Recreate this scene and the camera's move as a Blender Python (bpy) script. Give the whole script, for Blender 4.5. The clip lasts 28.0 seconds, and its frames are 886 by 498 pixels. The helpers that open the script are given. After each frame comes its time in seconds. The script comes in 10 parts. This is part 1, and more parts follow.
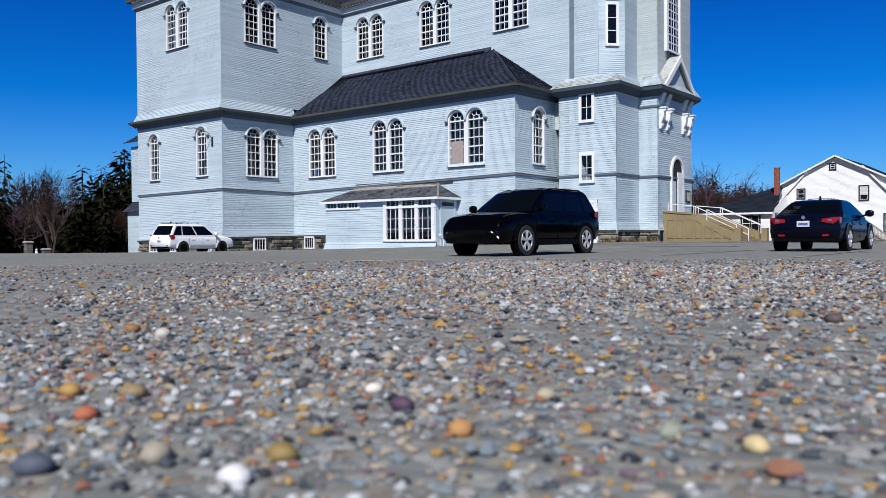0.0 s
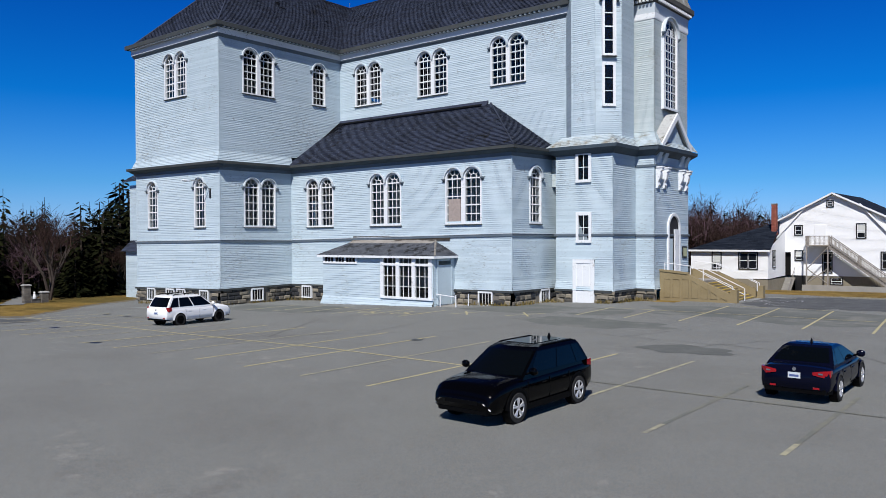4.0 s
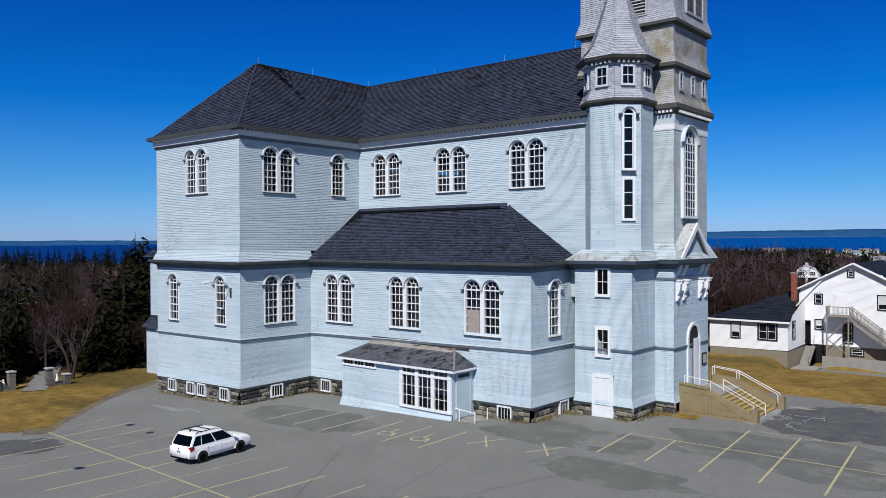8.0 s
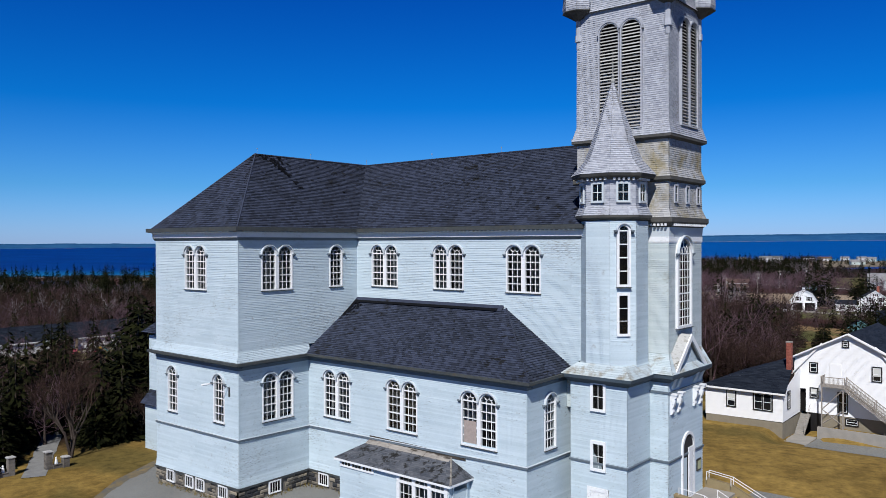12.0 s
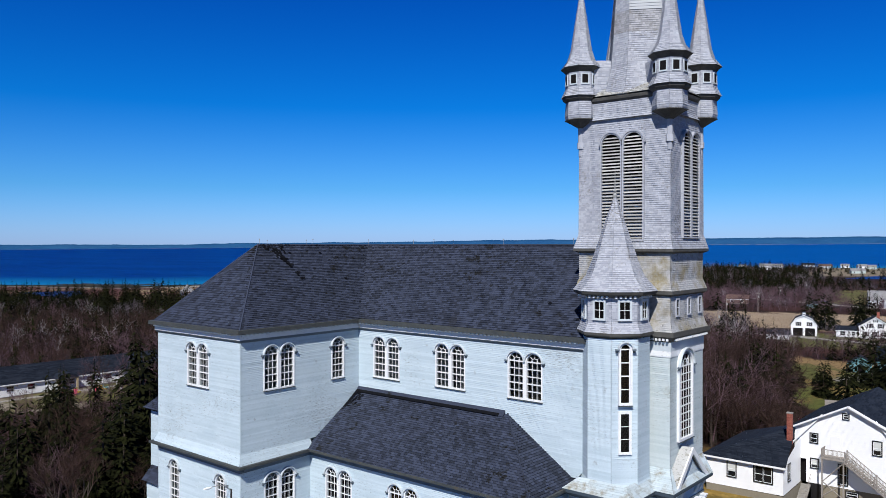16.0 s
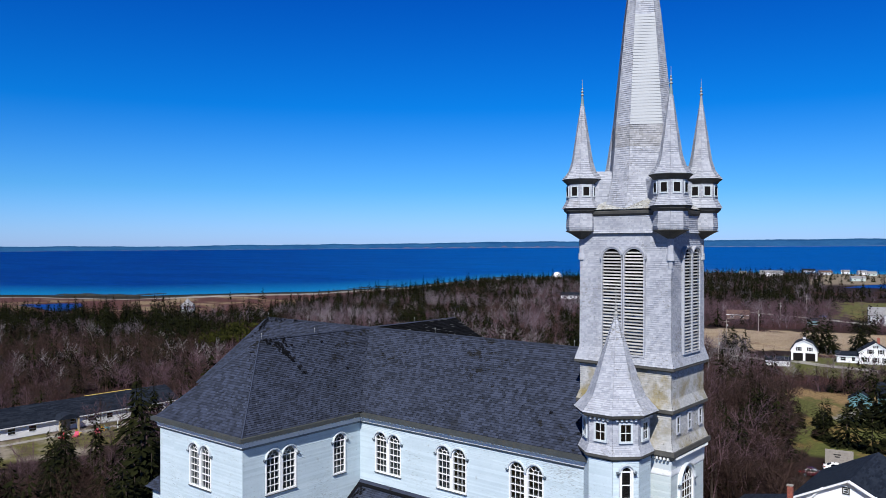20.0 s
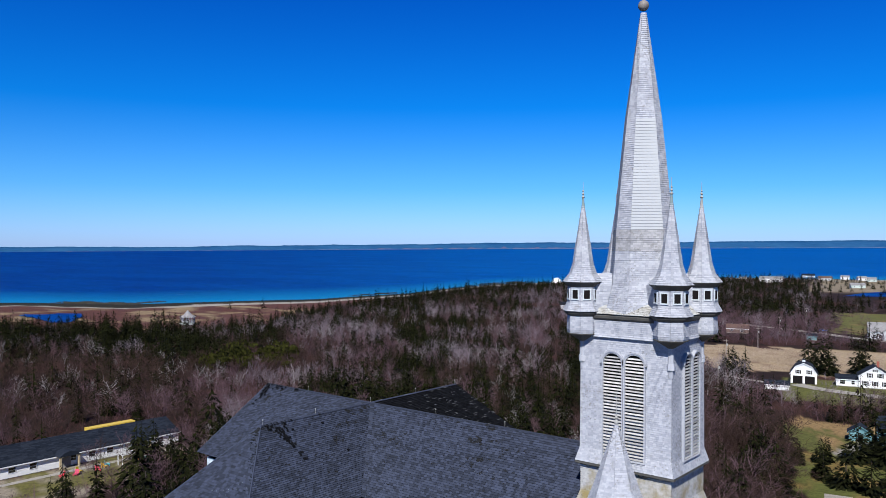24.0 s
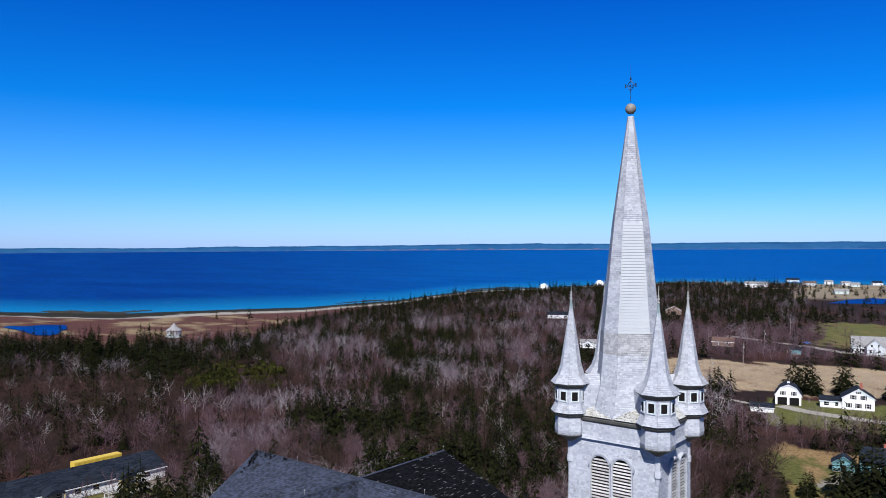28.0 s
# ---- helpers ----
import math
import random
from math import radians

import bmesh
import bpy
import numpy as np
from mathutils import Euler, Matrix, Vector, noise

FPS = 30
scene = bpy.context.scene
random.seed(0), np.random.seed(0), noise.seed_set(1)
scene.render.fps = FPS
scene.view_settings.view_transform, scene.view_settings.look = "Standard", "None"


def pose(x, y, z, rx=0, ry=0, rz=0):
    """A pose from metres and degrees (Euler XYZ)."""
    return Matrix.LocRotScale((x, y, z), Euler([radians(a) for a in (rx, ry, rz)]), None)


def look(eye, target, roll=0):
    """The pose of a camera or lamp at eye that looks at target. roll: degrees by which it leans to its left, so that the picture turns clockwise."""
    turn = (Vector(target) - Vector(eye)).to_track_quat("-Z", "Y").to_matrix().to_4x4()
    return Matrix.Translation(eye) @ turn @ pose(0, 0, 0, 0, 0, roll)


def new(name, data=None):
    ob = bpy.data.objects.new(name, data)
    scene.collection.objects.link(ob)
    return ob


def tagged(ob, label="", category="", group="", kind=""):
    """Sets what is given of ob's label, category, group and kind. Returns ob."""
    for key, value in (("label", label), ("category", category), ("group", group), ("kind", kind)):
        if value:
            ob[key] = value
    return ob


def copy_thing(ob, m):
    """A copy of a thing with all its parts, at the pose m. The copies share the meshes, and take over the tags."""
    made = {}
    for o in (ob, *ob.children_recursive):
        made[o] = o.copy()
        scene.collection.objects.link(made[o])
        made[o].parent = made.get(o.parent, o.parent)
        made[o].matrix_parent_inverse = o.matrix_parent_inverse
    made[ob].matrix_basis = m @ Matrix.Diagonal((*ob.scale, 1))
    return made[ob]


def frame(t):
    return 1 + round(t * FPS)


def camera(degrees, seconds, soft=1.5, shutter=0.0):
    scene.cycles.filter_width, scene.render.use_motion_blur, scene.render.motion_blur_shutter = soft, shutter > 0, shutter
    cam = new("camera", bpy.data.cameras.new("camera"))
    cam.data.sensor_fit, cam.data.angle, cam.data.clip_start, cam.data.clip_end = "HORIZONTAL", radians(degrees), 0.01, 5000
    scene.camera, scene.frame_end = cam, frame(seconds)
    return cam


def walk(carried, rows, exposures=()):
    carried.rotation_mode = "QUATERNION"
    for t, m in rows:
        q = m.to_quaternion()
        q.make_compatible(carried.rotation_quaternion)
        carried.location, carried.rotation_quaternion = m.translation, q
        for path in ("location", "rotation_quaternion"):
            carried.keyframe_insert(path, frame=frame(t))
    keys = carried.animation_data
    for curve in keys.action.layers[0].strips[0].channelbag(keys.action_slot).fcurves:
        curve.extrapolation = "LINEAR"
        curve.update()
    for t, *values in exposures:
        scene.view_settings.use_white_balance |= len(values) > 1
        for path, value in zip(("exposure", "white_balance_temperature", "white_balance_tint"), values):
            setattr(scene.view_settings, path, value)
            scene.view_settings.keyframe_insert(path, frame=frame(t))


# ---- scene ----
# camera: a drone that climbs straight up from the car park
cam = camera(59.1, 28.0, 0.75)
# a small open lens set to the far distance: what lies a hand's breadth off is soft
cam.data.dof.use_dof, cam.data.dof.focus_distance, cam.data.dof.aperture_fstop = True, 45.0, 10.0
METRES, EYE, TILT, LEAN, TURN, DEPTH = 54.0, 0.15, -0.94, 0.45, 39.0, 1.19
ROWS = [
    (0.0, 0.0, 0.0, 0.0, 0.0, 0.0, -0.0),
    (0.5, 0.0005, 0.0011, 0.0028, -0.03, 0.01, -0.05),
    (1.0, 0.0018, 0.0023, 0.0098, -0.04, 0.03, -0.05),
    (1.5, 0.0029, 0.0027, 0.0184, -0.04, 0.06, -0.04),
    (2.0, 0.0036, 0.0025, 0.028, -0.06, 0.09, -0.05),
    (2.5, 0.0039, 0.0021, 0.038, -0.06, 0.13, -0.07),
    (4.5, 0.0024, -0.0031, 0.0906, -0.06, 0.25, -0.16),
    (5.0, 0.0013, -0.0036, 0.1078, -0.07, 0.32, -0.18),
    (5.5, 0.0001, -0.004, 0.126, 0.01, 0.36, -0.2),
    (6.0, -0.0005, -0.0039, 0.1452, 0.12, 0.38, -0.2),
    (6.5, -0.0011, -0.0045, 0.165, 0.39, 0.38, -0.18),
    (7.0, -0.0012, -0.0052, 0.1838, 0.65, 0.43, -0.19),
    (7.5, -0.0017, -0.0048, 0.2026, 0.83, 0.46, -0.19),
    (8.0, -0.0028, -0.0054, 0.2218, 1.26, 0.47, -0.23),
    (8.5, -0.0034, -0.0058, 0.2398, 1.6, 0.52, -0.25),
    (9.0, -0.0045, -0.0072, 0.2584, 1.81, 0.56, -0.27),
    (9.5, -0.0051, -0.009, 0.2774, 1.76, 0.6, -0.29),
    (10.0, -0.0047, -0.0108, 0.2959, 1.31, 0.64, -0.3),
    (10.5, -0.0039, -0.0122, 0.3148, 1.1, 0.65, -0.29),
    (11.0, -0.003, -0.0127, 0.3342, 1.1, 0.65, -0.28),
    (11.5, -0.0023, -0.0137, 0.3532, 1.1, 0.65, -0.28),
    (12.0, -0.0015, -0.0146, 0.3723, 1.11, 0.65, -0.3),
    (12.5, -0.001, -0.0153, 0.3914, 1.1, 0.64, -0.3),
    (14.5, -0.0018, -0.0168, 0.4695, 1.11, 0.68, -0.44),
    (15.0, -0.0028, -0.0171, 0.4894, 1.12, 0.69, -0.46),
    (15.5, -0.0042, -0.0177, 0.5092, 1.12, 0.68, -0.48),
    (16.0, -0.0054, -0.0186, 0.529, 1.12, 0.7, -0.48),
    (16.5, -0.006, -0.019, 0.5495, 1.14, 0.69, -0.48),
    (17.0, -0.0068, -0.0197, 0.5703, 1.13, 0.7, -0.48),
    (17.5, -0.0071, -0.0208, 0.5916, 1.13, 0.7, -0.48),
    (18.0, -0.0077, -0.0213, 0.6119, 1.13, 0.73, -0.48),
    (18.5, -0.0081, -0.0217, 0.6328, 1.13, 0.73, -0.47),
    (19.0, -0.0081, -0.0222, 0.6532, 1.13, 0.73, -0.48),
    (19.5, -0.0083, -0.0227, 0.6732, 1.13, 0.74, -0.49),
    (20.0, -0.0086, -0.0237, 0.693, 1.14, 0.73, -0.49),
    (20.5, -0.0091, -0.0241, 0.7126, 1.14, 0.73, -0.49),
    (21.0, -0.0091, -0.0245, 0.7324, 1.16, 0.72, -0.5),
    (21.5, -0.0092, -0.025, 0.7517, 1.16, 0.7, -0.52),
    (23.5, -0.0113, -0.0276, 0.8265, 1.18, 0.7, -0.59),
    (24.0, -0.0119, -0.0282, 0.8453, 1.12, 0.69, -0.58),
    (24.5, -0.0127, -0.029, 0.863, 0.97, 0.67, -0.58),
    (25.0, -0.0139, -0.0299, 0.8822, 0.75, 0.67, -0.58),
    (25.5, -0.0147, -0.0299, 0.9014, 0.54, 0.67, -0.58),
    (26.0, -0.0151, -0.0311, 0.921, 0.36, 0.67, -0.59),
    (26.5, -0.0155, -0.0322, 0.9405, 0.21, 0.68, -0.59),
    (27.0, -0.016, -0.0333, 0.9596, 0.1, 0.69, -0.59),
    (27.5, -0.0161, -0.0343, 0.9788, 0.02, 0.68, -0.58),
    (28.0, -0.0163, -0.0353, 0.9978, 0.0, 0.68, -0.56),
]
walk(cam, [(t, pose(0, 0, EYE, TILT, LEAN, TURN) @ pose(METRES * x, METRES * y * DEPTH, METRES * z, 90 + pitch / DEPTH, roll, yaw / DEPTH))
           for t, x, y, z, yaw, pitch, roll in ROWS],
     [(0.0, 0.28), (2.5, 0.26), (5.0, 0.17), (7.0, 0.13), (11.0, 0.18), (17.0, 0.36), (21.0, 0.49), (28.0, 0.67)])

# world and sun
SUN_TO = Vector((0.5, -1.0, 1.15)).normalized()
world = bpy.data.worlds.new("sky")
scene.world = world
world.use_nodes = True
wn, wl = world.node_tree.nodes, world.node_tree.links
wn.clear()
sky = wn.new("ShaderNodeTexSky")
sky.sky_type, sky.sun_disc = "NISHITA", False
sky.sun_elevation = math.asin(SUN_TO.z)
sky.sun_rotation = math.atan2(SUN_TO.x, SUN_TO.y)
sky.altitude, sky.air_density, sky.dust_density, sky.ozone_density = 50, 1.0, 0.3, 3.0
# deep, polarised blue: the sky's own colour, pulled to blue with height
geo = wn.new("ShaderNodeTexCoord")
sep = wn.new("ShaderNodeSeparateXYZ")
ramp = wn.new("ShaderNodeValToRGB")
stops = [(0.0, (0.27, 0.42, 0.88)), (0.07, (0.115, 0.335, 0.66)), (0.17, (0.007, 0.240, 0.60)), (0.32, (0.002, 0.154, 0.535)), (0.6, (0.002, 0.055, 0.20)), (1.0, (0.002, 0.040, 0.14))]
el = ramp.color_ramp.elements
el[0].position, el[0].color = stops[0][0], (*stops[0][1], 1)
el[1].position, el[1].color = stops[-1][0], (*stops[-1][1], 1)
for where, c in stops[1:-1]:
    e = el.new(where)
    e.color = (*c, 1)
tint = wn.new("ShaderNodeMix")
tint.data_type, tint.blend_type = "RGBA", "MULTIPLY"
tint.inputs["Factor"].default_value = 1.0
back = wn.new("ShaderNodeBackground")
back.inputs["Strength"].default_value = 0.142
wout = wn.new("ShaderNodeOutputWorld")
wl.new(geo.outputs["Generated"], sep.inputs[0])
wl.new(sep.outputs["Z"], ramp.inputs[0])
wl.new(sky.outputs[0], tint.inputs["A"])
wl.new(ramp.outputs[0], tint.inputs["B"])
wl.new(tint.outputs["Result"], back.inputs[0])
wl.new(back.outputs[0], wout.inputs[0])
sun = new("sun", bpy.data.lights.new("sun", "SUN"))
sun.data.energy, sun.data.angle, sun.data.color = 5.0, radians(0.53), (1.0, 0.97, 0.94)
sun.matrix_world = look(SUN_TO * 100, (0, 0, 0))
scene.view_settings.exposure = 0.0


# materials
def mat(name, color, rough=0.7, metal=0.0, spec=0.5):
    m = bpy.data.materials.new(name)
    m.use_nodes = True
    p = m.node_tree.nodes["Principled BSDF"]
    p.inputs["Base Color"].default_value = (*color, 1)
    p.inputs["Roughness"].default_value, p.inputs["Metallic"].default_value = rough, metal
    p.inputs["Specular IOR Level"].default_value = spec
    return m


def noisy(name, low, high, scale=3.0, rough=0.8, fine=40.0, island=0.0, bump=0.0, spec=0.4, spots=None, spot_scale=1.0, spot_at=(0.6, 0.7), metal=0.0, objrand=0.0, stretch=(1, 1, 1)):
    """A surface between two colours, by a broad and a fine noise; island: variation from piece to piece; spots: stains of a third colour."""
    m = mat(name, low, rough, metal, spec)
    nt = m.node_tree
    n, l = nt.nodes, nt.links
    p = n["Principled BSDF"]
    co = n.new("ShaderNodeTexCoord")
    mp = n.new("ShaderNodeMapping")
    mp.inputs["Scale"].default_value = stretch
    l.new(co.outputs["Object"], mp.inputs[0])
    a = n.new("ShaderNodeTexNoise")
    a.inputs["Scale"].default_value, a.inputs["Detail"].default_value, a.inputs["Roughness"].default_value = scale, 6, 0.65
    b = n.new("ShaderNodeTexNoise")
    b.inputs["Scale"].default_value, b.inputs["Detail"].default_value = fine, 3
    l.new(mp.outputs[0], a.inputs["Vector"])
    l.new(mp.outputs[0], b.inputs["Vector"])
    add = n.new("ShaderNodeMath")
    add.operation = "MULTIPLY_ADD"
    l.new(b.outputs["Fac"], add.inputs[0])
    add.inputs[1].default_value = 0.5
    l.new(a.outputs["Fac"], add.inputs[2])
    last = add
    for amount, kind in ((island, "ShaderNodeNewGeometry"), (objrand, "ShaderNodeObjectInfo")):
        if amount:
            g = n.new(kind)
            more = n.new("ShaderNodeMath")
            more.operation = "MULTIPLY_ADD"
            l.new(g.outputs["Random Per Island" if kind == "ShaderNodeNewGeometry" else "Random"], more.inputs[0])
            more.inputs[1].default_value = amount
            l.new(last.outputs[0], more.inputs[2])
            last = more
    r = n.new("ShaderNodeMapRange")
    r.inputs[1].default_value, r.inputs[2].default_value = 0.45 + 0.35 * (island + objrand), 1.05 + 0.65 * (island + objrand)
    l.new(last.outputs[0], r.inputs[0])
    mix = n.new("ShaderNodeMix")
    mix.data_type = "RGBA"
    mix.inputs["A"].default_value, mix.inputs["B"].default_value = (*low, 1), (*high, 1)
    l.new(r.outputs[0], mix.inputs["Factor"])
    out = mix.outputs["Result"]
    if spots:
        s = n.new("ShaderNodeTexNoise")
        s.inputs["Scale"].default_value, s.inputs["Detail"].default_value, s.inputs["Roughness"].default_value = spot_scale, 8, 0.7
        l.new(mp.outputs[0], s.inputs["Vector"])
        sr = n.new("ShaderNodeMapRange")
        sr.inputs[1].default_value, sr.inputs[2].default_value = spot_at
        l.new(s.outputs["Fac"], sr.inputs[0])
        m2 = n.new("ShaderNodeMix")
        m2.data_type = "RGBA"
        m2.inputs["B"].default_value = (*spots, 1)
        l.new(out, m2.inputs["A"])
        l.new(sr.outputs[0], m2.inputs["Factor"])
        out = m2.outputs["Result"]
    l.new(out, p.inputs["Base Color"])
    if bump:
        bp = n.new("ShaderNodeBump")
        bp.inputs["Strength"].default_value, bp.inputs["Distance"].default_value = 0.6, bump
        l.new(last.outputs[0], bp.inputs["Height"])
        l.new(bp.outputs[0], p.inputs["Normal"])
    return m


def glass(name, tint=(0.42, 0.47, 0.50), gloss=1.45):
    m = bpy.data.materials.new(name)
    m.use_nodes = True
    n, l = m.node_tree.nodes, m.node_tree.links
    n.clear()
    o = n.new("ShaderNodeOutputMaterial")
    mixs = n.new("ShaderNodeMixShader")
    f = n.new("ShaderNodeFresnel")
    f.inputs["IOR"].default_value = gloss
    t = n.new("ShaderNodeBsdfTransparent")
    t.inputs[0].default_value = (*tint, 1)
    g = n.new("ShaderNodeBsdfGlossy")
    g.inputs["Roughness"].default_value = 0.03
    l.new(f.outputs[0], mixs.inputs[0])
    l.new(t.outputs[0], mixs.inputs[1])
    l.new(g.outputs[0], mixs.inputs[2])
    l.new(mixs.outputs[0], o.inputs[0])
    return m


def peel(material, color, fine, patch, at=(0.60, 0.66), stretch=(1, 1, 3)):
    """Small flakes of bare wood that gather in patches."""
    n, l = material.node_tree.nodes, material.node_tree.links
    p = n["Principled BSDF"]
    src = p.inputs["Base Color"].links[0].from_socket
    co = n.new("ShaderNodeTexCoord")
    mp = n.new("ShaderNodeMapping")
    mp.inputs["Scale"].default_value = stretch
    l.new(co.outputs["Object"], mp.inputs[0])
    f = n.new("ShaderNodeTexNoise")
    f.inputs["Scale"].default_value, f.inputs["Detail"].default_value, f.inputs["Roughness"].default_value = fine, 5, 0.7
    l.new(mp.outputs[0], f.inputs["Vector"])
    g = n.new("ShaderNodeTexNoise")
    g.inputs["Scale"].default_value, g.inputs["Detail"].default_value = patch, 2
    l.new(co.outputs["Object"], g.inputs["Vector"])
    ad = n.new("ShaderNodeMath")
    ad.operation = "MULTIPLY_ADD"
    ad.inputs[1].default_value = 0.45
    l.new(g.outputs["Fac"], ad.inputs[0])
    l.new(f.outputs["Fac"], ad.inputs[2])
    r = n.new("ShaderNodeMapRange")
    r.inputs[1].default_value, r.inputs[2].default_value = at[0] + 0.225, at[1] + 0.225
    l.new(ad.outputs[0], r.inputs[0])
    mx = n.new("ShaderNodeMix")
    mx.data_type = "RGBA"
    mx.inputs["B"].default_value = (*color, 1)
    l.new(src, mx.inputs["A"])
    l.new(r.outputs[0], mx.inputs["Factor"])
    l.new(mx.outputs["Result"], p.inputs["Base Color"])


CLAP = noisy("pale_blue_clapboard", (0.356, 0.440, 0.492), (0.455, 0.543, 0.592), 0.35, 0.65, 9.0, 0.5, spots=(0.259, 0.275, 0.283), spot_scale=1.1, spot_at=(0.63, 0.75))
CLAP_WORN = noisy("worn_clapboard", (0.349, 0.412, 0.428), (0.447, 0.502, 0.510), 0.35, 0.7, 9.0, 0.6, spots=(0.259, 0.259, 0.212), spot_scale=0.5, spot_at=(0.58, 0.74))
SHAKE = noisy("weathered_white_shingle", (0.232, 0.250, 0.290), (0.372, 0.392, 0.440), 0.5, 0.8, 12.0, 0.55, spots=(0.175, 0.172, 0.165), spot_scale=0.6, spot_at=(0.58, 0.74))
SKIRT = noisy("lichened_clapboard", (0.33, 0.395, 0.43), (0.43, 0.50, 0.53), 0.4, 0.75, 9.0, 0.5, spots=(0.20, 0.185, 0.14), spot_scale=0.9, spot_at=(0.50, 0.68))
SHAKE_MOSS = noisy("lichened_shingle", (0.283, 0.290, 0.283), (0.424, 0.432, 0.424), 0.6, 0.85, 12.0, 0.6, spots=(0.173, 0.157, 0.118), spot_scale=1.3, spot_at=(0.52, 0.68))
SHAKE_GREY = noisy("bare_grey_shingle", (0.204, 0.212, 0.228), (0.338, 0.345, 0.369), 0.5, 0.85, 12.0, 0.6, spots=(0.110, 0.110, 0.102), spot_scale=0.9, spot_at=(0.52, 0.68))
SHAKE_STAIN = noisy("moss_stained_shingle", (0.267, 0.275, 0.283), (0.393, 0.400, 0.408), 0.5, 0.85, 12.0, 0.55, spots=(0.196, 0.161, 0.071), spot_scale=0.4, spot_at=(0.47, 0.66))
METAL_WHITE = noisy("pale_ribbed_cladding", (0.283, 0.306, 0.330), (0.338, 0.361, 0.385), 0.4, 0.6, 10.0, 0.3)
ROOF = noisy("dark_asphalt_shingle", (0.0100, 0.0138, 0.0245), (0.033, 0.0425, 0.073), 0.5, 0.85, 14.0, 0.85, spots=(0.011, 0.013, 0.018), spot_scale=0.12, spot_at=(0.64, 0.72), spec=0.3)
ROOF_NEW = noisy("black_asphalt_shingle", (0.0024, 0.0027, 0.0039), (0.0071, 0.0079, 0.0102), 0.5, 0.9, 14.0, 0.8, spec=0.05)
ROOF_BROWN = noisy("peeled_grey_shingle", (0.0432, 0.0495, 0.063), (0.098, 0.106, 0.122), 0.8, 0.85, 14.0, 0.7, spots=(0.0079, 0.0079, 0.0079), spot_scale=1.3, spot_at=(0.53, 0.60))
WHITE = noisy("white_paint", (0.594, 0.621, 0.643), (0.698, 0.716, 0.729), 1.5, 0.5, 20.0, 0.1, spots=(0.405, 0.387, 0.360), spot_scale=3.0, spot_at=(0.68, 0.78))
TRIM = noisy("slate_blue_trim", (0.067, 0.090, 0.114), (0.118, 0.149, 0.177), 0.5, 0.7, 10.0, 0.2)
# slate soffits, with the shade under the eaves put into the colour
SOFFIT = noisy("shaded_soffit", (0.0275, 0.0432, 0.059), (0.055, 0.079, 0.102), 0.5, 0.8, 10.0)
# weathered brown-black trim, soffit shade put into it as well
TOWER_TRIM = noisy("shaded_weathered_trim", (0.0236, 0.0243, 0.0251), (0.090, 0.089, 0.082), 0.9, 0.85, 9.0, 0.3, spots=(0.110, 0.102, 0.079), spot_scale=0.7, spot_at=(0.62, 0.76))
HOOD = noisy("pale_blue_hood", (0.393, 0.444, 0.479), (0.487, 0.534, 0.565), 1.0, 0.6, 15.0)
GUTTER = noisy("weathered_gutter", (0.024, 0.029, 0.032), (0.056, 0.063, 0.063), 1.0, 0.75, 8.0, spots=(0.055, 0.046, 0.034), spot_scale=2.0, spot_at=(0.57, 0.68))
STONE = noisy("grey_field_stone", (0.0220, 0.0236, 0.0267), (0.212, 0.188, 0.145), 1.6, 0.9, 18.0, objrand=1.6, bump=0.02)
MORTAR = noisy("mortar", (0.102, 0.094, 0.079), (0.173, 0.157, 0.133), 2.0, 0.95, 30.0)
# near-black stands in for unlit rooms behind windows, louvres and doors
DARK = mat("unlit_room_black", (0.0079, 0.0071, 0.0071), 0.9, 0.0, 0.1)
GLASS = glass("window_glass")
HALL = noisy("white_vinyl_siding", (0.666, 0.684, 0.702), (0.729, 0.738, 0.747), 0.4, 0.5, 8.0, 0.15)
CONCRETE = noisy("tan_concrete", (0.173, 0.133, 0.067), (0.251, 0.200, 0.110), 0.8, 0.9, 25.0, bump=0.004, spots=(0.141, 0.118, 0.086), spot_scale=1.2, spot_at=(0.6, 0.75))
GREY_CONC = noisy("grey_concrete", (0.188, 0.181, 0.165), (0.283, 0.267, 0.243), 0.8, 0.9, 25.0, spots=(0.110, 0.102, 0.094), spot_scale=0.6, spot_at=(0.6, 0.75))
BLACK_TRIM = mat("black_trim", (0.0094, 0.0094, 0.0102), 0.4)
YELLOW = noisy("yellow_paint", (0.314, 0.279, 0.157), (0.432, 0.393, 0.228), 2.0, 0.8, 30.0, spots=(0.188, 0.184, 0.157), spot_scale=2.6, spot_at=(0.54, 0.74))
YELLOW_GHOST = noisy("almost_gone_yellow_paint", (0.135, 0.138, 0.118), (0.190, 0.188, 0.150), 2.0, 0.85, 30.0, spots=(0.110, 0.118, 0.110), spot_scale=1.6, spot_at=(0.40, 0.60))
YELLOW_WORN = noisy("worn_yellow_paint", (0.267, 0.255, 0.173), (0.377, 0.357, 0.243), 2.0, 0.8, 30.0, spots=(0.173, 0.173, 0.157), spot_scale=1.6, spot_at=(0.40, 0.68))
ASPHALT = noisy("old_asphalt", (0.083, 0.091, 0.087), (0.150, 0.161, 0.152), 0.22, 0.9, 60.0, bump=0.003, spots=(0.070, 0.072, 0.066), spot_scale=0.14, spot_at=(0.48, 0.68))
peel(ASPHALT, (0.079, 0.079, 0.075), 0.7, 0.06, (0.60, 0.72), (1, 1, 1))
peel(ASPHALT, (0.215, 0.212, 0.193), 1.3, 0.09, (0.62, 0.72), (1, 1, 1))



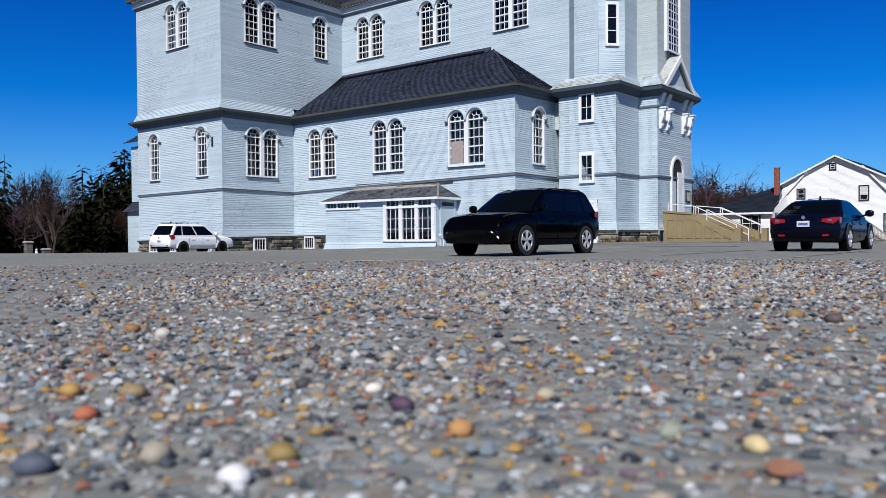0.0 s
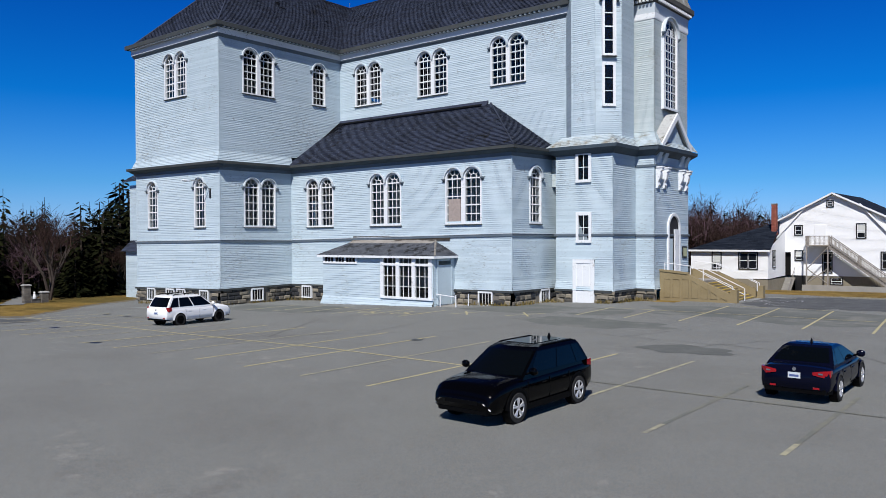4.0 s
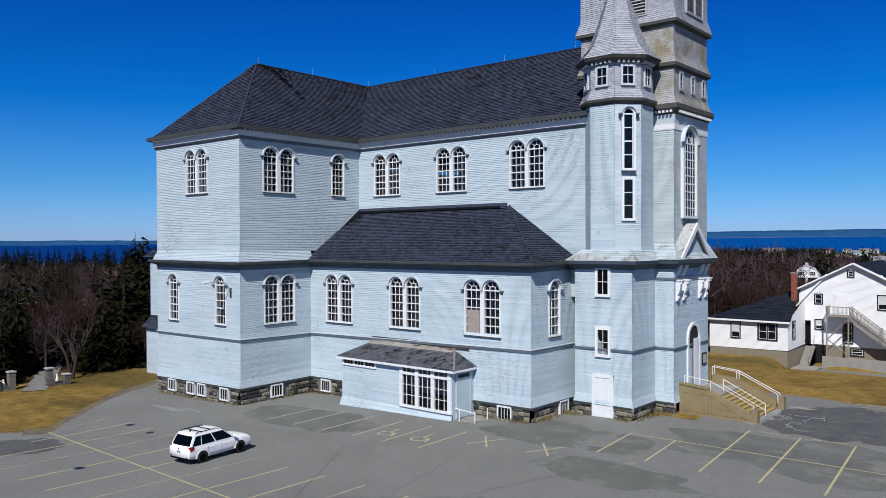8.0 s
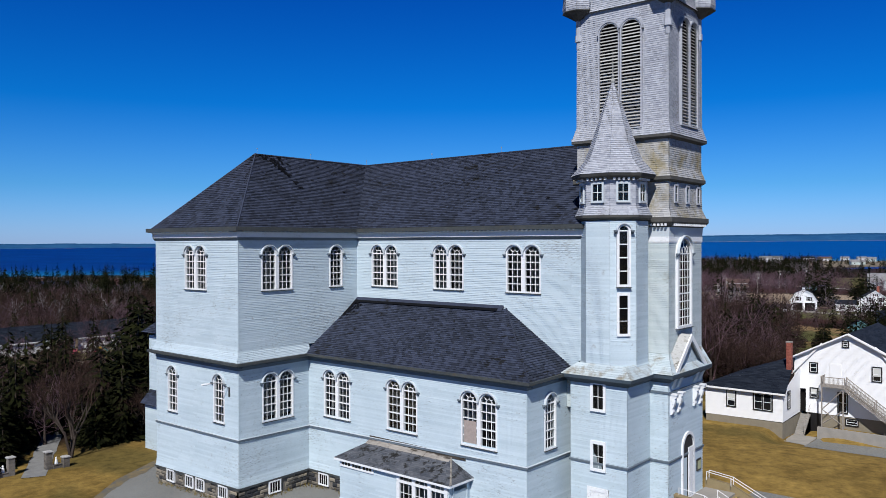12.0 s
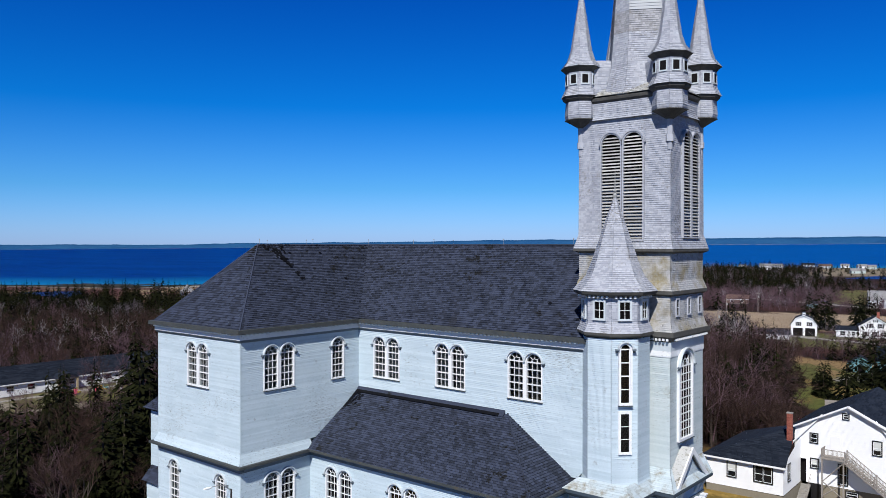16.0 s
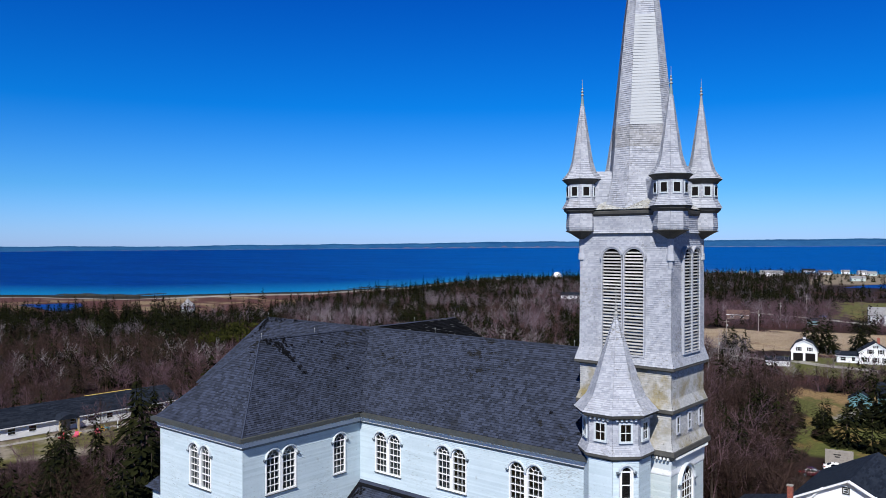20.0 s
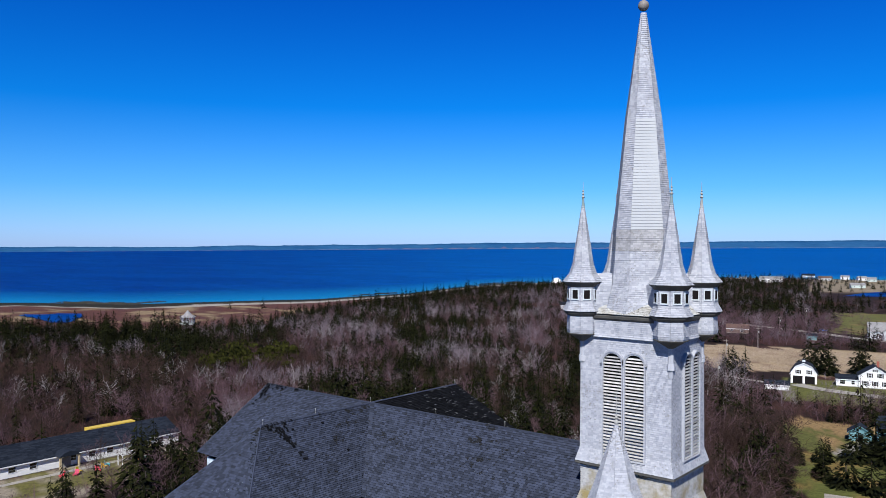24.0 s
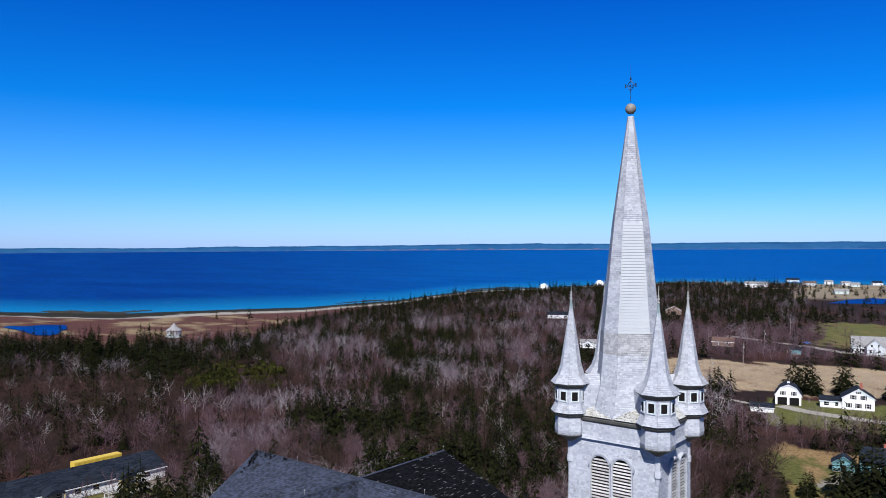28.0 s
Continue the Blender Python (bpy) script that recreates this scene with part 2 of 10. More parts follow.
def speckle(material, scale, tones, amount, fine=None):
    """Break a base colour up with small grains of other colours."""
    n, l = material.node_tree.nodes, material.node_tree.links
    p = n["Principled BSDF"]
    src = p.inputs["Base Color"].links[0].from_socket
    co = n.new("ShaderNodeTexCoord")
    vo = n.new("ShaderNodeTexVoronoi")
    vo.inputs["Scale"].default_value = scale
    l.new(co.outputs["Object"], vo.inputs["Vector"])
    sp = n.new("ShaderNodeSeparateColor")
    l.new(vo.outputs["Color"], sp.inputs[0])
    cr = n.new("ShaderNodeValToRGB")
    cr.color_ramp.interpolation = "CONSTANT"
    e = cr.color_ramp.elements
    e[0].position, e[0].color = 0.0, (*tones[0], 1)
    e[1].position, e[1].color = 1.0 / len(tones), (*tones[1], 1)
    for k, c in enumerate(tones[2:], 2):
        e.new(k / len(tones)).color = (*c, 1)
    l.new(sp.outputs[0], cr.inputs[0])
    mx = n.new("ShaderNodeMix")
    mx.data_type = "RGBA"
    mx.inputs["Factor"].default_value = amount
    l.new(src, mx.inputs["A"])
    l.new(cr.outputs[0], mx.inputs["B"])
    l.new(mx.outputs["Result"], p.inputs["Base Color"])
    bp = n.new("ShaderNodeBump")
    bp.inputs["Strength"].default_value, bp.inputs["Distance"].default_value, bp.invert = 0.7, 0.35 / scale, True
    l.new(vo.outputs["Distance"], bp.inputs["Height"])
    l.new(bp.outputs[0], p.inputs["Normal"])


peel(CLAP, (0.243, 0.267, 0.275), 2.6, 0.22, (0.60, 0.70), (1, 1, 7))
peel(CLAP, (0.157, 0.165, 0.165), 5.0, 0.12, (0.68, 0.72), (1, 1, 3))
peel(CLAP_WORN, (0.228, 0.243, 0.220), 2.6, 0.25, (0.56, 0.68), (1, 1, 7))
peel(SHAKE, (0.173, 0.173, 0.173), 5.0, 0.35, (0.60, 0.70), (1, 1, 1.5))
peel(WHITE, (0.235, 0.228, 0.212), 7.0, 0.8, (0.62, 0.68))
peel(ROOF, (0.0047, 0.0055, 0.0071), 0.9, 0.1, (0.62, 0.66), (1, 1, 2))
peel(SHAKE_STAIN, (0.0236, 0.0220, 0.0141), 3.0, 0.3, (0.60, 0.72), (1, 1, 2))
peel(SHAKE_MOSS, (0.063, 0.059, 0.0471), 5.0, 0.35, (0.52, 0.64))
speckle(ASPHALT, 70.0, [(0.122, 0.137, 0.145), (0.212, 0.220, 0.216), (0.086, 0.094, 0.102), (0.243, 0.224, 0.177), (0.165, 0.181, 0.188), (0.290, 0.298, 0.294), (0.184, 0.149, 0.118), (0.181, 0.188, 0.188)], 0.55)


# building blocks
class Lump:
    def __init__(self):
        self.v, self.f = [], []

    def add(self, verts, faces):
        n = len(self.v)
        self.v += [tuple(p) for p in verts]
        self.f += [tuple(i + n for i in f) for f in faces]
        return self

    def box(self, x0, x1, y0, y1, z0, z1):
        return self.add([(x0, y0, z0), (x1, y0, z0), (x1, y1, z0), (x0, y1, z0), (x0, y0, z1), (x1, y0, z1), (x1, y1, z1), (x0, y1, z1)],
                        [(3, 2, 1, 0), (4, 5, 6, 7), (0, 1, 5, 4), (1, 2, 6, 5), (2, 3, 7, 6), (3, 0, 4, 7)])

    def loft(self, rings, cap=True):
        n = len(rings[0])
        faces = [(i * n + k, i * n + (k + 1) % n, (i + 1) * n + (k + 1) % n, (i + 1) * n + k) for i in range(len(rings) - 1) for k in range(n)]
        if cap:
            faces += [tuple(range(n))[::-1], tuple(range((len(rings) - 1) * n, len(rings) * n))]
        return self.add([p for r in rings for p in r], faces)

    def tube(self, a, b, r0, r1=None, n=8):
        a, b = Vector(a), Vector(b)
        q = (b - a).to_track_quat("Z", "Y")
        r1 = r0 if r1 is None else r1
        return self.loft([[tuple(c + q @ Vector((r * math.cos(2 * math.pi * k / n), r * math.sin(2 * math.pi * k / n), 0))) for k in range(n)] for c, r in ((a, r0), (b, r1))])

    def extrude(self, outline, y0, y1):
        """An outline in x, z, drawn counter-clockwise as seen from -y, made thick from y0 (front) to y1."""
        n = len(outline)
        return self.add([(x, y0, z) for x, z in outline] + [(x, y1, z) for x, z in outline],
                        [tuple(range(n)), tuple(range(2 * n - 1, n - 1, -1))] + [((k + 1) % n, k, k + n, (k + 1) % n + n) for k in range(n)])

    def lap(self, bl, br, tr, tl, exposure=0.18, depth=0.02, piece=4.0, holes=(), rng=random):
        """Overlapping rows of boards or shingles on a four-sided panel, seen from outside counter-clockwise.
        holes: (distance along the foot, half width, foot z, spring z, radius or 0)."""
        bl, br, tr, tl = (Vector(p) for p in (bl, br, tr, tl))
        up = ((tl - bl) + (tr - br)) / 2
        nrm = (br - bl).cross(up)
        if nrm.length < 1e-6:
            nrm = (tr - tl).cross(up)
        nrm.normalize()
        rows = max(1, round(up.length / exposure))
        for i in range(rows):
            a0, b0, a1, b1 = bl.lerp(tl, i / rows), br.lerp(tr, i / rows), bl.lerp(tl, (i + 1) / rows), br.lerp(tr, (i + 1) / rows)
            w = (b0 - a0).length
            if w < 0.02:
                continue
            zm = (a0.z + b0.z + a1.z + b1.z) / 4
            cuts = []
            for at, half, z0, zs, rad in holes:
                if z0 < zm < zs + rad:
                    h = half if zm <= zs else half * math.sqrt(max(0, 1 - ((zm - zs) / rad) ** 2))
                    cuts.append(((at - h) / w, (at + h) / w))
            spans, here = [], 0.0
            for c0, c1 in sorted(cuts):
                if c0 > here:
                    spans.append((here, c0))
                here = max(here, c1)
            if here < 1:
                spans.append((here, 1.0))
            for s0, s1 in spans:
                n = max(1, round((s1 - s0) * w / piece))
                marks = [s0] + sorted(s0 + (s1 - s0) * min(0.98, max(0.02, (k + rng.uniform(-0.3, 0.3)) / n)) for k in range(1, n)) + [s1]
                for u0, u1 in zip(marks, marks[1:]):
                    p0, p1, q1, q0 = a0.lerp(b0, u0), a0.lerp(b0, u1), a1.lerp(b1, u1), a1.lerp(b1, u0)
                    d = nrm * depth * rng.uniform(0.8, 1.2)
                    self.add([p0 + d, p1 + d, q1, q0, p0, p1], [(0, 1, 2, 3), (4, 5, 1, 0)])
        return self


def part(name, lump, material, parent=None, label="", smooth=False, kind=""):
    if isinstance(lump, Lump):
        me = bpy.data.meshes.new(name)
        me.from_pydata(lump.v, [], lump.f)
    else:
        me = lump
    if material and not me.materials:
        me.materials.append(material)
    if smooth:
        me.shade_smooth()
    ob = new(name, me)
    ob.parent = parent
    if label or kind:
        tagged(ob, label, kind=kind)
    return ob


def thing(name, label, category, at=None, group="", kind=""):
    ob = new(name)
    ob.empty_display_size = 0.3
    if at is not None:
        ob.matrix_basis = at
    return tagged(ob, label, category, group, kind)


def smooth01(a, b, x):
    t = min(1.0, max(0.0, (x - a) / (b - a)))
    return t * t * (3 - 2 * t)


def piecewise(x, pts):
    if x <= pts[0][0]:
        return pts[0][1]
    for (a, va), (b, vb) in zip(pts, pts[1:]):
        if x <= b:
            return va + (vb - va) * (x - a) / (b - a)
    return pts[-1][1]


SEA = -8.5
# distance of the shore from the car park, by compass angle to the left of +y
SHORE = [(-60, 2200), (-20, 1900), (0, 1500), (9.7, 1375), (22.2, 1334), (31.3, 1115), (36.3, 1036), (42.5, 833), (49.1, 748), (62, 720), (68.6, 785), (80, 850), (95, 1200), (120, 2200)]


def ground_z(x, y):
    d = math.hypot(x, y)
    az = math.degrees(math.atan2(-x, y))
    near = -0.38 + 0.38 * math.exp(-((d / 9.0) ** 4)) - 0.026 * max(0, min(55, -24 - x)) * smooth01(5, 30, y) - 0.2 * smooth01(55, 75, y)
    if abs(az - 30) > 110:
        return -0.38 + 0.38 * math.exp(-((d / 9.0) ** 4)) - 0.004 * max(0, d - 60) * smooth01(140, 110, abs(az - 30)) if d < 2000 else -2.0
    s = piecewise(az, SHORE)
    far = -1.9 - (min(d, s - 30) - 85) * 0.0100 if d > 85 else -1.9
    far = max(far, -7.0)
    if d > s - 40:
        far -= (min(d, s + 60) - (s - 40)) * 0.022
    back = 102.5 if x < -24.7 else 98.9
    pit = 0.95 * smooth01(-29.5, -27.4, x) * smooth01(30, 10, x) * smooth01(86, 94, y) * smooth01(back + 0.8, back - 0.3, y)
    bank = 0.32 * smooth01(-52, -44, x) * smooth01(-27.5, -30, x) * smooth01(84, 92, y) * smooth01(125, 108, y)
    return near + (far - near) * smooth01(68, 105, d) - pit + bank


# ground: one sheet out to the horizon
def cover(x, y):
    """Base colour of the ground at a place."""
    d, az = math.hypot(x, y), math.degrees(math.atan2(-x, y))
    n1 = noise.noise((x * 0.02, y * 0.02, 3.0))
    n2 = noise.noise((x * 0.11, y * 0.11, 7.0))
    n3 = noise.noise((x * 0.4, y * 0.4, 1.0))
    n5 = noise.noise((x * 1.1, y * 1.1, 4.0))
    grass = Vector((0.176, 0.117, 0.0320)) + Vector((0.071, 0.0471, 0.0141)) * n2 + Vector((0.060, 0.0415, 0.0125)) * n3 + Vector((0.045, 0.031, 0.009)) * n5
    grass = grass.lerp(Vector((0.072, 0.058, 0.0175)), 0.75 * smooth01(0.02, 0.42, n1 + 0.8 * noise.noise((x * 0.07, y * 0.16, 2.0)) + 0.3 * n3))
    # woodland floor: shade between the trees is put into this dark brown
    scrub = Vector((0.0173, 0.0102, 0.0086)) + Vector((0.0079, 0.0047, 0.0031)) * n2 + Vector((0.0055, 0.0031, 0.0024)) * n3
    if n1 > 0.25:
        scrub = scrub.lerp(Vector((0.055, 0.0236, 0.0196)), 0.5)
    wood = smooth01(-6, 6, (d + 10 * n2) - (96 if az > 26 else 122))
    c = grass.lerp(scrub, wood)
    s = piecewise(az, SHORE)
    inland = s - d + 12 * n1
    marsh_w = piecewise(az, [(42, 40), (49, 110), (53, 240), (90, 240)])
    if inland < marsh_w:
        marsh = Vector((0.175, 0.132, 0.080)).lerp(Vector((0.066, 0.0290, 0.0240)), smooth01(-0.45, 0.02, n1 + 0.7 * noise.noise((x * 0.03, y * 0.05, 9.0)) + 0.5 * n2)) * (1.0 + 0.3 * n3)
        c = c.lerp(marsh, smooth01(marsh_w, marsh_w - 25, inland + 8 * n2))
    if az < 15 and inland < 420 and d > 500:
        c = c.lerp(Vector((0.212, 0.181, 0.133)) * (1 + 0.35 * n2), 0.75 * smooth01(420, 360, inland + 20 * n2))
    if 2 < az < 23 and 335 < d + 14 * n2 + 8 * n1 < 420:
        c = (Vector((0.251, 0.196, 0.130)) + Vector((0.055, 0.0432, 0.0314)) * n3).lerp(Vector((0.126, 0.079, 0.055)), 0.8 * smooth01(0.1, 0.45, n2 + 0.5 * n1))
    if az + 1.6 * n2 + 1.2 * n1 < 13.2 and 512 < d + 14 * n2 + 16 * n1 < 680:
        c = (Vector((0.079, 0.082, 0.0267)) + Vector((0.0157, 0.0157, 0.0039)) * n3).lerp(Vector((0.126, 0.094, 0.0432)), smooth01(-0.05, 0.4, n2 + 0.6 * n1))
    if az < 16.5 and 270 < d + 5 * n2 < 322 and n1 > -0.2:
        c = Vector((0.075, 0.079, 0.0236)) + Vector((0.0157, 0.0157, 0.0039)) * n3
    if -52 < x < 15 and 160 < y < 197 + 4 * n2:
        c = Vector((0.067, 0.075, 0.0220)).lerp(Vector((0.133, 0.094, 0.0353)), smooth01(-0.1, 0.3, n2 + 0.5 * n3))
    if -66 < x < 0 and 197 + 3 * n2 < y < 236 + 6 * n2:
        c = Vector((0.067, 0.071, 0.0220)).lerp(Vector((0.173, 0.118, 0.059)), smooth01(-0.15, 0.25, n2 + 0.5 * n3 + smooth01(218, 230, y) - 0.3))
        if abs(x + 44.5 - 0.12 * (y - 200)) < 2.0 + n3 and y < 216:
            c = Vector((0.157, 0.149, 0.141)) * (1 + 0.3 * n3)
    if -172 < x < -152 + 3 * n2 and 55 < y < 104:
        c = Vector((0.086, 0.082, 0.0275)).lerp(Vector((0.188, 0.165, 0.133)), smooth01(-0.1, 0.25, n2 + 0.5 * n3))
    if inland < 46:
        c = c.lerp(Vector((0.235, 0.220, 0.196)) + Vector((0.0314, 0.0314, 0.0314)) * n3, smooth01(46, 38, inland + 5 * n2))
    rocky = 12 + 22 * smooth01(56, 62, az) + 14 * n2
    if inland < rocky:
        c = c.lerp(Vector((0.0173, 0.0157, 0.0094)), smooth01(rocky, rocky - 4, inland + 4 * n2))
    return c


def radii():
    r, out = 0.0, [0.0]
    while r < 5000:
        r += 0.6 if r < 20 else 1.2 if r < 60 else 2.0 if r < 140 else 3.2 if r < 420 else 6.0 if r < 1500 else 250
        out.append(r)
    return out


def angles():
    out, a = [], -180.0
    while a < 180 - 1e-6:
        out.append(a)
        a += 0.3 if -0.0 <= a < 78 else 5.0 if a < -20 or a >= 100 else 2.0
    return out


GRASS = noisy("ground_cover", (0.157, 0.157, 0.157), (0.157, 0.157, 0.157), rough=0.95, spec=0.1)
nt = GRASS.node_tree
at = nt.nodes.new("ShaderNodeAttribute")
at.attribute_name = "cover"
no = nt.nodes.new("ShaderNodeTexNoise")
no.inputs["Scale"].default_value, no.inputs["Detail"].default_value, no.inputs["Roughness"].default_value = 0.9, 9, 0.75
tc = nt.nodes.new("ShaderNodeTexCoord")
mr = nt.nodes.new("ShaderNodeMapRange")
mr.inputs[1].default_value, mr.inputs[2].default_value, mr.inputs[3].default_value, mr.inputs[4].default_value = 0.3, 0.7, 0.5, 1.5
mx = nt.nodes.new("ShaderNodeMix")
mx.data_type, mx.blend_type = "RGBA", "MULTIPLY"
mx.inputs["Factor"].default_value = 1.0
nt.links.new(tc.outputs["Object"], no.inputs["Vector"])
nt.links.new(no.outputs["Fac"], mr.inputs[0])
nt.links.new(at.outputs["Color"], mx.inputs["A"])
nt.links.new(mr.outputs[0], mx.inputs["B"])
nt.links.new(mx.outputs["Result"], nt.nodes["Principled BSDF"].inputs["Base Color"])

RR, AA = radii(), angles()
gv, gf = [(0.0, 0.0, ground_z(0, 0))], []
na = len(AA)
for r in RR[1:]:
    for a in AA:
        x, y = -r * math.sin(radians(a)), r * math.cos(radians(a))
        gv.append((x, y, ground_z(x, y)))
for k in range(na):
    gf.append((0, 1 + (k + 1) % na, 1 + k)[::-1])
    for i in range(len(RR) - 2):
        p, q = 1 + i * na, 1 + (i + 1) * na
        gf.append((p + k, p + (k + 1) % na, q + (k + 1) % na, q + k))
ground_me = bpy.data.meshes.new("ground")
ground_me.from_pydata(gv, [], gf)
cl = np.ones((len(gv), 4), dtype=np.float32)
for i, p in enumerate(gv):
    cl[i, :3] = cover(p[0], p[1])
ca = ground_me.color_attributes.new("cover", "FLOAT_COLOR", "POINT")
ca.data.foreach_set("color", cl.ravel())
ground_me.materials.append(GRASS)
ground_me.shade_smooth()
ground = tagged(new("ground", ground_me), "dry spring grass and brown scrub falling to a pebble shore", "ground", kind="structure")

def far_rise(a):
    return piecewise(a, [(0, 47), (70, 7)])


# sea, rising a hand's breadth a hundred metres so that its far edge meets the low far coast
WATER = mat("sea_water", (0.0031, 0.0353, 0.118), 0.5, 0.0, 0.02)
n, l = WATER.node_tree.nodes, WATER.node_tree.links
tc = n.new("ShaderNodeTexCoord")
mp = n.new("ShaderNodeMapping")
mp.inputs["Scale"].default_value, mp.inputs["Rotation"].default_value = (0.2, 0.6, 1), (0, 0, radians(30))
wv = n.new("ShaderNodeTexNoise")
wv.inputs["Scale"].default_value, wv.inputs["Detail"].default_value = 0.35, 6
bp = n.new("ShaderNodeBump")
bp.inputs["Strength"].default_value, bp.inputs["Distance"].default_value = 0.8, 1.2
l.new(tc.outputs["Object"], mp.inputs[0])
l.new(mp.outputs[0], wv.inputs["Vector"])
l.new(wv.outputs["Fac"], bp.inputs["Height"])
l.new(bp.outputs[0], n["Principled BSDF"].inputs["Normal"])
big = n.new("ShaderNodeTexNoise")
big.inputs["Scale"].default_value, big.inputs["Detail"].default_value = 0.02, 4
l.new(mp.outputs[0], big.inputs["Vector"])
ramp = n.new("ShaderNodeMix")
ramp.data_type = "RGBA"
ramp.inputs["A"].default_value, ramp.inputs["B"].default_value = (0.0003, 0.018, 0.132, 1), (0.0005, 0.058, 0.242, 1)
mr = n.new("ShaderNodeMapRange")
mr.inputs[1].default_value, mr.inputs[2].default_value = 0.4, 0.62
l.new(big.outputs["Fac"], mr.inputs[0])
# blends the two sea blues by the bearing value stored on the mesh
dp = n.new("ShaderNodeAttribute")
dp.attribute_name = "depth"
dm = n.new("ShaderNodeMath")
dm.operation = "MULTIPLY_ADD"
l.new(mr.outputs[0], dm.inputs[0])
dm.inputs[1].default_value = 0.3
l.new(dp.outputs["Fac"], dm.inputs[2])
l.new(dm.outputs[0], ramp.inputs["Factor"])
fm = n.new("ShaderNodeTexNoise")
fm.inputs["Scale"].default_value, fm.inputs["Detail"].default_value, fm.inputs["Roughness"].default_value = 0.16, 8, 0.75
l.new(mp.outputs[0], fm.inputs["Vector"])
fr = n.new("ShaderNodeMapRange")
fr.inputs[1].default_value, fr.inputs[2].default_value, fr.inputs[3].default_value, fr.inputs[4].default_value = 0.35, 0.68, 0.75, 1.32
l.new(fm.outputs["Fac"], fr.inputs[0])
chop = n.new("ShaderNodeMix")
chop.data_type, chop.blend_type = "RGBA", "MULTIPLY"
chop.inputs["Factor"].default_value = 1.0
l.new(ramp.outputs["Result"], chop.inputs["A"])
l.new(fr.outputs[0], chop.inputs["B"])
sh = n.new("ShaderNodeAttribute")
sh.attribute_name = "shallow"
cap = n.new("ShaderNodeMapRange")
cap.inputs[1].default_value, cap.inputs[2].default_value = 0.66, 0.72
l.new(fm.outputs["Fac"], cap.inputs[0])
shal = n.new("ShaderNodeMix")
shal.data_type = "RGBA"
shal.inputs["B"].default_value = (0.004, 0.130, 0.300, 1)
l.new(sh.outputs["Fac"], shal.inputs["Factor"])
l.new(chop.outputs["Result"], shal.inputs["A"])
white = n.new("ShaderNodeMix")
white.data_type = "RGBA"
white.inputs["B"].default_value = (0.589, 0.612, 0.628, 1)
wm = n.new("ShaderNodeMath")
wm.operation = "MULTIPLY"
l.new(cap.outputs[0], wm.inputs[0])
l.new(sh.outputs["Fac"], wm.inputs[1])
l.new(wm.outputs[0], white.inputs["Factor"])
l.new(shal.outputs["Result"], white.inputs["A"])
l.new(white.outputs["Result"], n["Principled BSDF"].inputs["Base Color"])
sv, sf = [], []
ang = [i * 1.0 - 40 for i in range(141)]
shoal = []
for step, up in ((-60, 0.0), (0, 0.0), (25, 0.0), (60, 0.0), (120, 0.0), (240, 0.0), (None, 0.0), (None, 1.0)):
    for a in ang:
        r = piecewise(a, SHORE) + step if step is not None else (4850 if up else 2500)
        sv.append((-r * math.sin(radians(a)), r * math.cos(radians(a)), SEA + up * far_rise(a)))
        shoal.append(0.0 if step is None else 1.0 - smooth01(10, 230, step))
na_ = len(ang)
for i in range(7):
    for k in range(na_ - 1):
        sf.append((i * na_ + k, i * na_ + k + 1, (i + 1) * na_ + k + 1, (i + 1) * na_ + k))
sea = part("sea", Lump().add(sv, sf), WATER)
# set by bearing alone: darker sea to the left, lighter to the right
da = sea.data.attributes.new("depth", "FLOAT", "POINT")
da.data.foreach_set("value", np.array([0.85 * smooth01(62, 26, math.degrees(math.atan2(-v[0], v[1]))) for v in sv], dtype=np.float32))
sa = sea.data.attributes.new("shallow", "FLOAT", "POINT")
sa.data.foreach_set("value", np.array(shoal, dtype=np.float32))
tagged(bpy.data.objects["sea"], "deep blue bay water under a clear sky", "sea", kind="structure")

# dark weed-covered reefs just off the beach
REEF = noisy("wet_seaweed_rock", (0.006, 0.0065, 0.004), (0.040, 0.036, 0.022), 0.06, 0.8, 0.6, spec=0.3)
for a0, a1, out0, out1 in ((32.5, 38.6, 34, 62), (42.5, 47.5, 40, 52), (59.5, 67.0, 18, 60)):
    lump, n1_, n2_ = Lump(), int((a1 - a0) * 8), 14
    for i in range(n1_ + 1):
        a = a0 + (a1 - a0) * i / n1_
        for j in range(n2_ + 1):
            r = piecewise(a, SHORE) + out0 + (out1 - out0) * j / n2_
            edge = min(1.0, 4.0 * min(i / n1_, 1 - i / n1_), 3.0 * min(j / n2_, 1 - j / n2_))
            x, y = -r * math.sin(radians(a)), r * math.cos(radians(a))
            lump.v.append((x, y, SEA - 0.8 + 1.5 * edge + 1.6 * noise.noise((x * 0.05, y * 0.05, 4.0)) + 0.5 * noise.noise((x * 0.25, y * 0.25, 6.0))))
    lump.f += [(i * (n2_ + 1) + j, (i + 1) * (n2_ + 1) + j, (i + 1) * (n2_ + 1) + j + 1, i * (n2_ + 1) + j + 1) for i in range(n1_) for j in range(n2_)]
    tagged(part("reef", lump, REEF), "low dark reef covered in seaweed off the beach", "reef", kind="structure")

